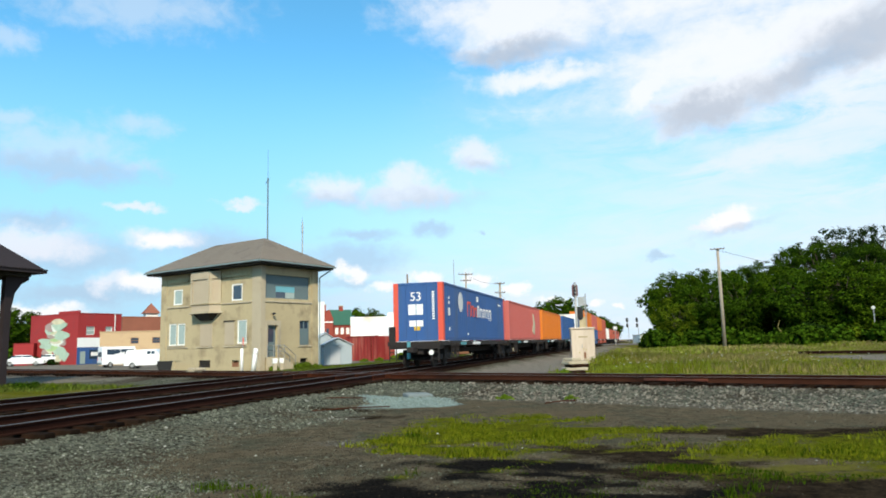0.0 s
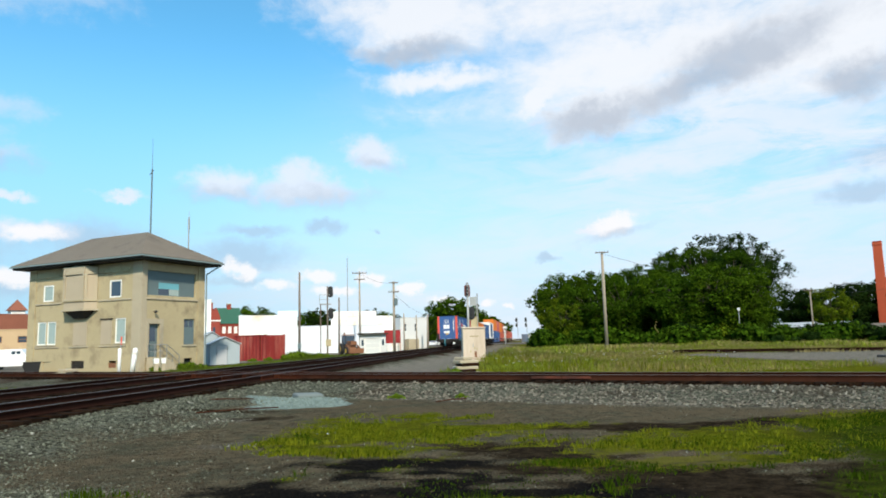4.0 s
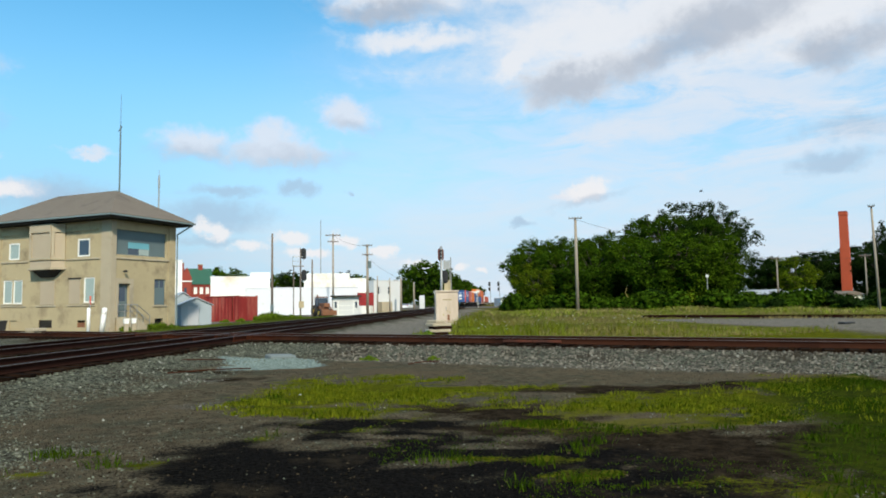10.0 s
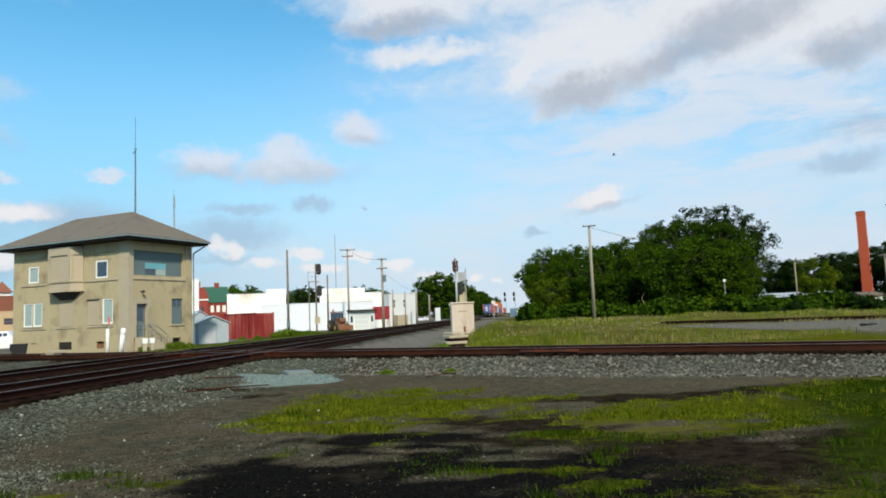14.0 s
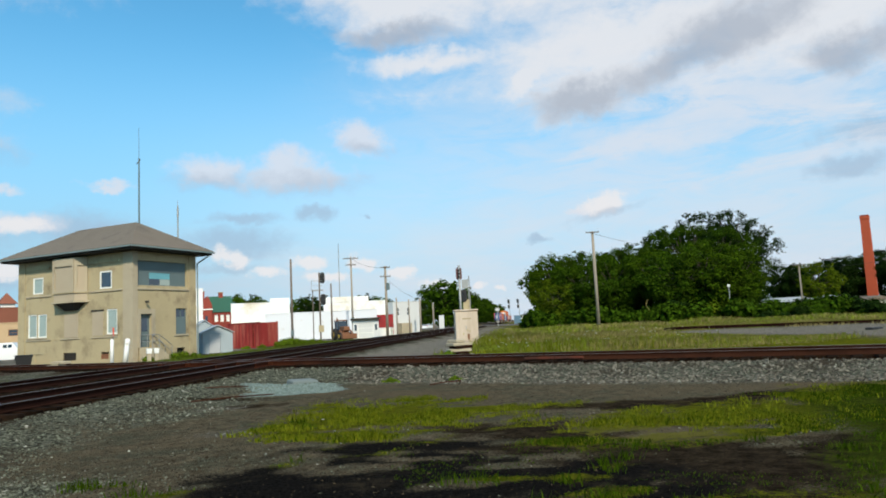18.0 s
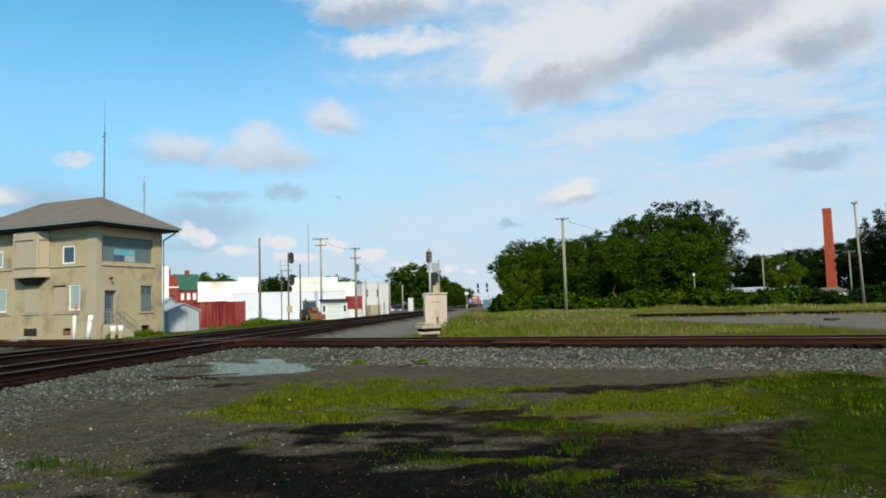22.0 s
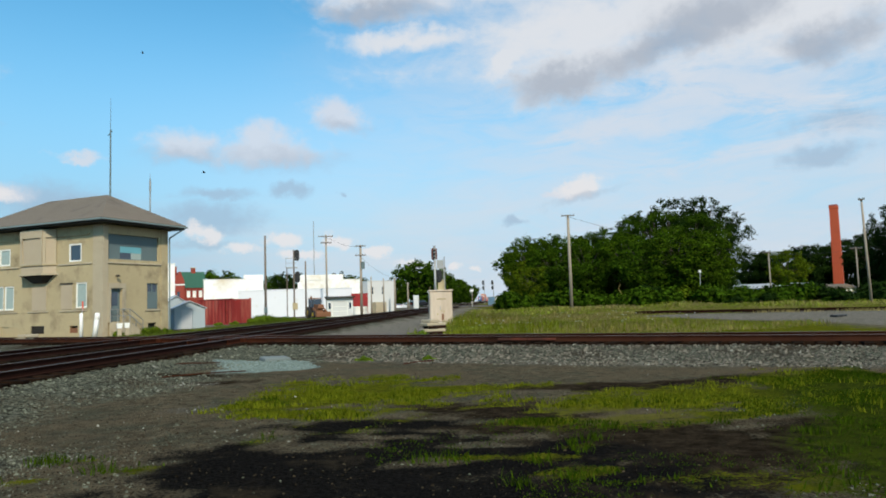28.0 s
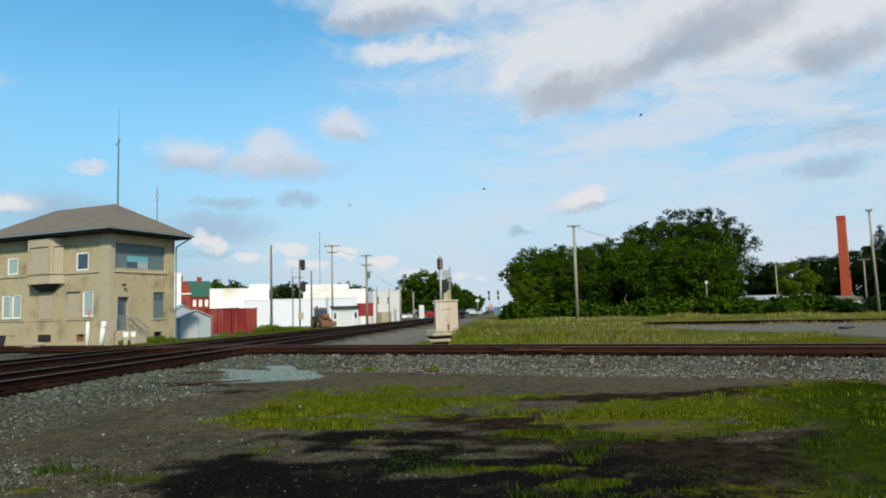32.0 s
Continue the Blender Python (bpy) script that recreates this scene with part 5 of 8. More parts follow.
# ---------------- trees and bushes ----------------
def leaf_mesh(name, clumps, leaves, size, mat, seed, droop=0.0):
    """A crown: small bent leaves round clumps (x, y, z, radius, flatness)."""
    r = np.random.RandomState(seed)
    cl = np.array(clumps)
    w = cl[:, 3] ** 2
    pick = r.choice(len(cl), leaves, p=w / w.sum())
    d = r.normal(size=(leaves, 3))
    d /= np.linalg.norm(d, axis=1)[:, None]
    d[:, 2] = np.where(r.rand(leaves) < 0.35, np.abs(d[:, 2]), d[:, 2])
    rad = 0.35 + 0.65 * r.uniform(0, 1, leaves) ** 0.6 + np.abs(r.normal(scale=0.22, size=leaves))
    c = cl[pick, :3] + d * (rad * cl[pick, 3])[:, None] * np.stack([np.ones(leaves), np.ones(leaves), cl[pick, 4]], 1)
    nrm = d * 0.8 + r.normal(scale=0.42, size=(leaves, 3)) + np.array([0, 0, 0.6])
    nrm /= np.linalg.norm(nrm, axis=1)[:, None]
    a = np.cross(nrm, r.normal(size=(leaves, 3)))
    a /= np.linalg.norm(a, axis=1)[:, None]
    b = np.cross(nrm, a)
    s = (size * r.uniform(0.55, 1.25, leaves))[:, None]
    e = nrm * s * 0.18
    v = np.stack([c - a * s - e, c - b * s * 0.62, c + a * s - e, c + b * s * 0.62], 1).reshape(-1, 3)
    k = np.arange(leaves) * 4
    me = bpy.data.meshes.new(name)
    f = np.concatenate([np.stack([k, k + 1, k + 3], 1), np.stack([k + 1, k + 2, k + 3], 1)])
    me.from_pydata(v.tolist(), [], f.tolist())
    me.materials.append(MAT[mat])
    return me


def tree_parts(height, radius, seed, mat="leaf", leaves=5200, size=0.34, low=0.16, gaps=0.3):
    """Trunk with limbs, and the crown's mesh, for a tree at the origin."""
    r = random.Random(seed)
    s = Shape()
    top = Vector((r.uniform(-0.4, 0.4), r.uniform(-0.4, 0.4), height * 0.62))
    mid = Vector((r.uniform(-0.2, 0.2), r.uniform(-0.2, 0.2), height * 0.3))
    w = height * 0.022
    s.tube((0, 0, -0.3), mid, w * 1.25, w * 0.85, 8).tube(mid, top, w * 0.85, w * 0.4, 8)
    clumps = []
    n = int(26 + height * 2.2)
    for i in range(n):
        f = (i + 0.5) / n
        z = height * (low + (0.95 - low) * f)
        wide = radius * (math.sin(math.pi * min(1, 0.22 + 0.78 * (1 - f) ** 0.8)) * 0.88 + 0.10)
        a = i * 2.4 + r.uniform(-0.5, 0.5)
        d = wide * r.uniform(0.5, 1.12)
        p = Vector((math.cos(a) * d, math.sin(a) * d, z))
        rr = radius * r.choice((0.15, 0.19, 0.24, 0.30)) * r.uniform(0.85, 1.15) * (1.0 if f < 0.8 else 0.75)
        clumps.append((p.x, p.y, p.z, rr, r.uniform(0.6, 0.85)))
        start = mid.lerp(top, max(0, min(1, f * 1.1 - 0.25)))
        s.tube(start, start.lerp(p, 0.9), w * 0.33, w * 0.09, 5)
        if r.random() > gaps:
            q = p + Vector((r.uniform(-1, 1), r.uniform(-1, 1), r.uniform(-0.2, 1.0))) * rr * 1.3
            clumps.append((q.x, q.y, q.z, rr * r.uniform(0.4, 0.7), 0.6))
    clumps.append((top.x, top.y, height * 0.93, radius * 0.22, 0.9))
    clumps.append((0, 0, height * 0.45, radius * (0.42 if leaves > 9000 else 0.72), 1.1))
    tm = s.mesh("trunk", True)
    tm.materials.append(MAT["bark"])
    return tm, leaf_mesh("crown", clumps, leaves, size, mat, seed)


KINDS = {k: tree_parts(h, r, sd, m, n, sz, low, g) for k, (h, r, sd, m, n, sz, low, g) in {
    "broad": (12.0, 4.6, 5, "leaf_mid", 19000, 0.165, 0.08, 0.15), "tall": (16.0, 4.8, 8, "leaf", 22000, 0.17, 0.10, 0.2), "open": (16.5, 4.6, 12, "leaf_dark", 14000, 0.17, 0.14, 0.5),
    "light": (9.0, 3.8, 17, "leaf_light", 13000, 0.16, 0.05, 0.15), "round": (11.0, 4.8, 23, "leaf", 18000, 0.165, 0.06, 0.15), "dark": (13.0, 4.2, 29, "leaf_dark", 12000, 0.21, 0.06, 0.3),
    "far_broad": (12.0, 4.6, 35, "leaf", 6000, 0.34, 0.08, 0.2), "far_round": (11.0, 4.8, 36, "leaf", 6000, 0.34, 0.06, 0.2), "far_dark": (13.0, 4.2, 37, "leaf_dark", 5500, 0.34, 0.08, 0.3)}.items()}
WORDS = {"broad": "broad green deciduous tree in full leaf", "tall": "tall green deciduous tree with an uneven crown", "open": "tall grey-green tree with gaps in its crown",
         "light": "small yellow-green tree leafing down to the ground", "round": "rounded green deciduous tree", "dark": "dense dark green tree",
         "far_broad": "broad green tree in the distance", "far_round": "rounded green tree in the distance", "far_dark": "dark green tree in the distance"}
HEIGHT = {"broad": 12.0, "tall": 16.0, "open": 16.5, "light": 9.0, "round": 11.0, "dark": 13.0, "far_broad": 12.0, "far_round": 11.0, "far_dark": 13.0}


def tree(kind, turn, d, height, wide=1.0, spin=0, group="trees by the field", z=0.0):
    p = polar(turn, d)
    k = height / HEIGHT[kind]
    t = thing("tree", pose(p.x, p.y, z, 0, 0, spin), WORDS[kind], "tree", group)
    t.scale = (k * wide, k * wide, k)
    part("trunk", KINDS[kind][0], None, t)
    part("crown", KINDS[kind][1], None, t)
    return t


def woods():
    r = random.Random(4)
    for kind, turn, d, h, w in (("light", -17.5, 108, 7.4, 0.8), ("broad", -18.1, 110, 11.4, 0.9), ("light", -18.2, 102, 6.2, 0.9), ("round", -19.6, 112, 11.2, 0.95), ("broad", -21.4, 114, 11.6, 0.95),
                                ("round", -20.5, 104, 9.0, 1.0), ("round", -22.6, 106, 10.2, 0.9), ("tall", -24.0, 114, 12.4, 1.1), ("broad", -25.4, 108, 11.0, 1.05), ("tall", -26.2, 116, 14.6, 1.0), ("tall", -28.2, 112, 14.8, 1.1),
                                ("open", -29.5, 117, 17.2, 1.0), ("round", -27.4, 103, 10.0, 1.1), ("broad", -29.6, 104, 11.2, 1.1), ("tall", -30.9, 112, 13.8, 1.1), ("open", -31.6, 119, 17.4, 0.95), ("open", -32.9, 120, 15.6, 0.85), ("open", -30.6, 123, 17.6, 0.8),
                                ("broad", -31.8, 108, 10.6, 0.95), ("dark", -23.4, 120, 12.0, 1.2), ("dark", -18.8, 122, 11.5, 1.2)):
        tree(kind, turn, d, h, w, r.uniform(0, 360))
    for kind, turn, d, h, w in (("dark", -35.0, 150, 9.6, 1.0), ("dark", -35.7, 148, 9.6, 0.8), ("round", -36.3, 152, 9.0, 0.9), ("light", -37.3, 146, 9.2, 1.0), ("dark", -38.3, 170, 11.6, 1.0), ("dark", -39.2, 176, 12.0, 1.1), ("dark", -42.2, 172, 13.4, 1.1), ("dark", -41.0, 180, 13.0, 1.2),
                                ("open", -43.6, 138, 14.6, 0.9), ("open", -44.9, 136, 16.8, 1.0), ("dark", -46.2, 134, 16.5, 1.1), ("tall", -47.8, 140, 17.0, 1.1), ("dark", -42.6, 150, 11.0, 1.1), ("round", -34.5, 165, 8.0, 1.1), ("dark", -37.0, 175, 10.5, 1.4), ("dark", -39.4, 178, 11.0, 1.3)):
        tree(kind, turn, d, h, w, r.uniform(0, 360), "trees behind the yard")
    for i in range(15):
        s = 243 + i * 30
        p = on_a(s, 24.5 + r.uniform(-1.5, 6))
        d, turn = p.length, -math.degrees(math.atan2(p.x, p.y))
        tree(r.choice(("far_broad", "far_round")), turn, d, 15.0 + r.uniform(-1, 1.5), 1.15, r.uniform(0, 360), "trees along the line")
    for i in range(10):
        p = on_a(150 + i * 48, -4 - r.uniform(0, 8) - i * 1.5)
        tree(r.choice(("far_broad", "far_round", "far_dark")), -math.degrees(math.atan2(p.x, p.y)), p.length, 10 + r.uniform(-1, 2), 1.1, r.uniform(0, 360), "trees along the line")
    for turn, d, h in ((7.0, 160, 9.8), (6.2, 165, 9.0), (2.2, 170, 9.0), (1.3, 165, 9.2), (0.3, 170, 8.6), (-2.4, 190, 10.2), (-3.6, 195, 9.6), (-4.9, 205, 6.5), (-5.8, 208, 6.6), (-7.5, 205, 8.6), (-6.8, 210, 7.4),
                       (33.5, 170, 8.6), (31.6, 165, 10.5), (30.6, 172, 9.8), (35, 175, 9.0), (37, 170, 9.0)):
        tree(r.choice(("far_broad", "far_round", "far_dark")), turn, d, h, 1.15, r.uniform(0, 360), "trees behind the town")


woods()


def bush_mesh(seed, mat, leaves=1500, size=0.13):
    r = random.Random(seed)
    cl = [(r.uniform(-1, 1) * 0.9, r.uniform(-1, 1) * 0.7, r.uniform(0.15, 0.75), r.uniform(0.35, 0.6), 0.85) for _ in range(8)]
    return leaf_mesh("foliage", cl, leaves, size, mat, seed)


MAT["verge"] = material("muted_verge_grass", (0.095, 0.125, 0.018), 0.9, vary=0.4, scale=0.5, grain=4, bump=0, island=0.4, translucent=0.3, spec=0.02)
MAT["weed_leaf"] = material("fresh_green_weeds", (0.11, 0.17, 0.012), 0.8, vary=0.35, scale=0.5, grain=4, bump=0, island=0.5, translucent=0.25, spec=0.02)
BUSH = [bush_mesh(61, "leaf"), bush_mesh(62, "leaf_light"), bush_mesh(63, "leaf_dark"), bush_mesh(64, "leaf"), bush_mesh(65, "weed_leaf")]


def bush(turn, d, size, k=0, group="bushes", tall=1.0):
    p = polar(turn, d)
    ob = part("bush", BUSH[k], None, None, m=pose(p.x, p.y, float(ground_z(p.x, p.y)) - 0.1, 0, 0, turn * 37 % 360))
    ob.scale = (size, size, size * tall)
    tagged(ob, ("dense green bush", "yellow-green bush", "dark green bush", "leafy green bush", "low fresh green weeds")[k] + " at the edge of the grass", "bush", group)
    return ob


def bushes():
    r = random.Random(9)
    for i in range(46):
        turn = -16.0 - i * 0.41
        bush(turn + r.uniform(-0.15, 0.15), 98 + r.uniform(-2, 5), r.choice((0.8, 1.3, 1.8, 2.4)), r.choice((0, 0, 1, 2, 3)), "bushes under the trees")
    for i in range(34):
        turn = -33.5 - i * 0.42
        gap = -35.4 < turn < -33.6 or -38.9 < turn < -38.1
        bush(turn, 96 + r.uniform(-6, 8), r.choice((0.6, 0.8, 1.0)) if gap else r.choice((0.9, 1.3, 1.8, 2.4)), r.choice((0, 2, 2, 2)), "bushes behind the siding", r.uniform(0.8, 1.2))
    for turn, d, s, k in ((13.6, 49.5, 0.4, 4), (11.6, 52, 0.5, 4), (11.0, 53, 0.5, 4), (10.4, 54.5, 0.4, 4), (3.5, 74, 0.75, 4), (2.9, 76, 0.8, 4), (2.2, 77, 0.6, 4), (1.4, 79, 0.55, 4), (4.1, 73, 0.55, 4), (0.8, 80, 0.45, 4), (5.4, 71, 0.4, 4), (6.6, 70, 0.35, 4), (29.9, 112, 1.0, 2), (29.0, 108, 0.7, 2), (-4.5, 20.2, 0.2, 4), (-4.9, 20.0, 0.16, 4), (-9.8, 19.8, 0.18, 4), (-9.5, 28.5, 0.45, 4), (-8.6, 29, 0.35, 4), (30.4, 37, 0.4, 3), (28.9, 36, 0.28, 1)):
        bush(turn, d, s, k, "weeds and shrubs")


bushes()


# ---------------- grass and stones ----------------
def blades(name, x, y, h, lean, mat, seed, label, width=0.012):
    """Bent tapering blades of grass on the ground."""
    r = np.random.RandomState(seed)
    n = len(x)
    a = r.uniform(0, 2 * math.pi, n)
    z = ground_z(x, y) - 0.01
    side = np.stack([np.cos(a + 1.57), np.sin(a + 1.57), np.zeros(n)], 1) * (width * r.uniform(0.6, 1.4, n))[:, None]
    out = np.stack([np.cos(a), np.sin(a), np.zeros(n)], 1) * (h * lean * r.uniform(0.3, 1.2, n))[:, None]
    base = np.stack([x, y, z], 1)
    up = np.stack([np.zeros(n), np.zeros(n), h], 1)
    v = np.stack([base - side, base + side, base + out * 0.35 + up * 0.6 + side * 0.7, base + out * 0.35 + up * 0.6 - side * 0.7, base + out + up], 1).reshape(-1, 3)
    k = np.arange(n) * 5
    me = bpy.data.meshes.new(name)
    q = np.stack([k, k + 1, k + 2, k + 3], 1).tolist() + np.stack([k + 3, k + 2, k + 4], 1).tolist()
    me.from_pydata(v.tolist(), [], q)
    me.materials.append(MAT[mat])
    return tagged(new(name, me), label, "grass", kind="stuff")


def scatter(x0, x1, y0, y1, n, layer, seed, floor=0.35):
    r = np.random.RandomState(seed)
    x, y = r.uniform(x0, x1, n), r.uniform(y0, y1, n)
    keep = ground_layers(x, y)[layer] > r.uniform(floor, 1.0, n)
    return x[keep], y[keep]


def tufted(x, y, per, spread, seed):
    r = np.random.RandomState(seed)
    return np.repeat(x, per) + r.normal(scale=spread, size=len(x) * per), np.repeat(y, per) + r.normal(scale=spread, size=len(x) * per)


def grasses():
    r = np.random.RandomState(77)
    x, y = scatter(-3, 14, 4.5, 16, 52000, 0, 71, 0.15)
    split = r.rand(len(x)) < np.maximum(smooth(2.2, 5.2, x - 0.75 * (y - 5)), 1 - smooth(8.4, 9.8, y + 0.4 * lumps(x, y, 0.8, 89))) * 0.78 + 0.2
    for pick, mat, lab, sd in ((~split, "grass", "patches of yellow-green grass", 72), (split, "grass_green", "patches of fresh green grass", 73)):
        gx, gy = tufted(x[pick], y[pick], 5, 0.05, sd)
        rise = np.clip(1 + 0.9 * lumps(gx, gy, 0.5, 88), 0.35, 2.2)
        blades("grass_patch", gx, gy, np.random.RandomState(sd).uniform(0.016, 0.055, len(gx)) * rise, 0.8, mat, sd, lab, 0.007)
    # taller single tufts
    sx, sy = scatter(-3, 13, 5.0, 15, 620, 0, 75, 0.15)
    gx, gy = tufted(sx, sy, 14, 0.07, 76)
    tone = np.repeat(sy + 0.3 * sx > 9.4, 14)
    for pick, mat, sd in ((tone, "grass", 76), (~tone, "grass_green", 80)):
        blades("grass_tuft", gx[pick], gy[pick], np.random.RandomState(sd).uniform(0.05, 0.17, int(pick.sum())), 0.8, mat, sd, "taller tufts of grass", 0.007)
    # single arching tufts on the dirt and the black ground
    spots = np.array([(-2.6, 7.8), (-2.45, 7.75), (-1.9, 7.2), (-2.9, 7.0), (-0.4, 11.6), (-0.6, 12.2), (1.1, 6.9), (1.4, 6.9), (2.2, 6.7), (2.8, 7.1), (2.3, 6.0), (1.8, 5.9), (2.9, 7.4), (3.2, 7.6), (5.0, 8.0), (5.5, 7.1), (3.6, 8.2)])
    gx, gy = tufted(spots[:, 0], spots[:, 1], 44, 0.085, 78)
    blades("grass_tuft", gx, gy, np.random.RandomState(79).uniform(0.05, 0.17, len(gx)), 1.0, "grass_green", 79, "arching tufts of green grass on the dirt", 0.006)
    # thin weeds creeping over the black ground
    x, y, q = fan(2600, 82, 5.3, 9.5)
    keep = (x > 0.6) & (x < 5.5) & (lumps(x, y, 0.5, 86) > 0.35) & (ground_layers(x, y)[0] < 0.5)
    gx, gy = tufted(x[keep], y[keep], 6, 0.05, 87)
    blades("creeping_weeds", gx, gy, np.random.RandomState(87).uniform(0.015, 0.05, len(gx)), 1.1, "grass_green", 87, "thin green weeds creeping over the black ground", 0.006)
    # the field past the crossing track
    x, y = scatter(-2, 48, 26, 70, 46000, 0, 81)
    clump = np.clip(lumps(x, y, 1.1, 83) * 0.6 + lumps(x, y, 3.4, 82) * 0.35 + 0.4, 0, 1.3)
    tall = (0.06 + 0.52 * clump ** 1.4) * (0.5 + 0.8 * smooth(20, 6, x)) * (0.3 + 0.7 * smooth(1.5, 5.0, np.abs(side_c(x, y))))
    tone = r.rand(len(x)) + 0.35 * lumps(x, y, 2.6, 90)
    cut = 0.86 + 0.3 * smooth(11, 7, x) - 0.45 * smooth(9, 16, x) * (1 - smooth(19, 26, x)) - 0.35 * smooth(45, 62, y + 0.3 * x)
    for pick, mat, lab, sd in ((tone < cut * 0.6, "field_weed", "tall green weeds of the field", 84), ((tone >= cut * 0.6) & (tone < cut), "grass", "yellow-green grass of the field", 99), (tone >= cut, "grass_dry", "dry straw-coloured grass of the field", 85)):
        gx, gy = tufted(x[pick], y[pick], 4, 0.2, sd)
        blades("field_grass", gx, gy, np.repeat(tall[pick], 4) * np.random.RandomState(sd).uniform(0.4, 1.5, len(gx)), 0.7, mat, sd, lab, 0.016)
    x, y = scatter(10, 75, 55, 100, 34000, 0, 91)
    gx, gy = tufted(x, y, 2, 0.3, 92)
    high = np.random.RandomState(92).uniform(0.08, 0.42, len(gx)) * np.clip(0.75 + 0.8 * lumps(gx, gy, 3.0, 94), 0.2, 1.8)
    dry = np.random.RandomState(94).rand(len(gx)) < np.clip(0.5 + 0.5 * lumps(gx, gy, 5.0, 95), 0.1, 0.9)
    for pick, mat, lab in ((dry, "grass_dry", "far dry grass before the trees"), (~dry, "field_weed", "far green weeds before the trees")):
        blades("field_grass", gx[pick], gy[pick], high[pick], 0.9, mat, 93, lab, 0.05)
    # straw standing along the old siding
    q = np.random.RandomState(64)
    along, off = q.uniform(-8.0, 40.0, 5200), q.choice((-1.0, 1.0), 5200) * q.uniform(0.95, 2.4, 5200)
    x, y = SIDING[0].x + SID_D.x * along + SID_D.y * off, SIDING[0].y + SID_D.y * along - SID_D.x * off
    keep = lumps(x, y, 1.6, 66) > 0.3
    gx, gy = tufted(x[keep], y[keep], 2, 0.1, 65)
    blades("siding_grass", gx, gy, np.random.RandomState(65).uniform(0.08, 0.32, len(gx)), 0.6, "grass_dry", 65, "dry straw standing along the old siding", 0.022)
    # by the tower and beyond the far track
    x, y = scatter(-26, 8, 30, 90, 30000, 0, 95)
    keep = side_a(x, y) > SIDE_FAR + 3
    gx, gy = tufted(x[keep], y[keep], 4, 0.15, 96)
    blades("verge_grass", gx, gy, np.random.RandomState(96).uniform(0.04, 0.2, len(gx)), 0.7, "verge", 97, "muted green grass of the verge", 0.03)
    # white wild flowers
    x, y = scatter(2, 22, 30, 50, 2200, 0, 98, 0.5)
    s = Shape()
    for i in range(0, min(len(x), 70)):
        z = float(ground_z(x[i], y[i])) + 0.3 + 0.2 * ((i * 37) % 10) / 10
        s.tube((x[i], y[i], z), (x[i], y[i], z + 0.015), 0.035, 0.05, 6)
    tagged(part("wild_flowers", s, "white_paint"), "white wild flower heads in the field", "flowers", kind="stuff")


def stones(name, x, y, size, mat, seed, label):
    """Broken angular stones bedded in the ground."""
    r = np.random.RandomState(seed)
    n = len(x)
    z = ground_z(x, y)
    unit = np.array([(-1, -0.8, -0.4), (1, -0.8, -0.4), (1, 0.8, -0.4), (-1, 0.8, -0.4), (-0.45, 0, 0.75), (0.45, 0, 0.75)], float)
    v = unit[None] * r.uniform(0.6, 1.15, (n, 6, 1)) + r.normal(scale=0.2, size=(n, 6, 3))
    v *= (size * r.uniform(0.55, 1.3, n))[:, None, None] * np.array([1, 1, 0.8])
    a = r.uniform(0, 6.28, n)
    c, s = np.cos(a)[:, None], np.sin(a)[:, None]
    v = np.stack([v[..., 0] * c - v[..., 1] * s + x[:, None], v[..., 0] * s + v[..., 1] * c + y[:, None], v[..., 2] + (z + size * 0.1)[:, None]], -1)
    f = np.array([(0, 1, 5), (0, 5, 4), (2, 3, 4), (2, 4, 5), (1, 2, 5), (3, 0, 4)])
    me = bpy.data.meshes.new(name)
    me.from_pydata(v.reshape(-1, 3).tolist(), [], (f[None] + (np.arange(n) * 6)[:, None, None]).reshape(-1, 3).tolist())
    me.materials.append(MAT[mat])
    return tagged(new(name, me), label, "gravel", kind="stuff")


def fan(n, seed, near, far):
    """Places strewn over the open ground before the viewer, thinning out with distance."""
    r = np.random.RandomState(seed)
    d = 1.0 / r.uniform(1.0 / far, 1.0 / near, n)
    a = np.radians(r.uniform(-36.0, 48.0, n))
    return np.sin(a) * d, np.cos(a) * d, r


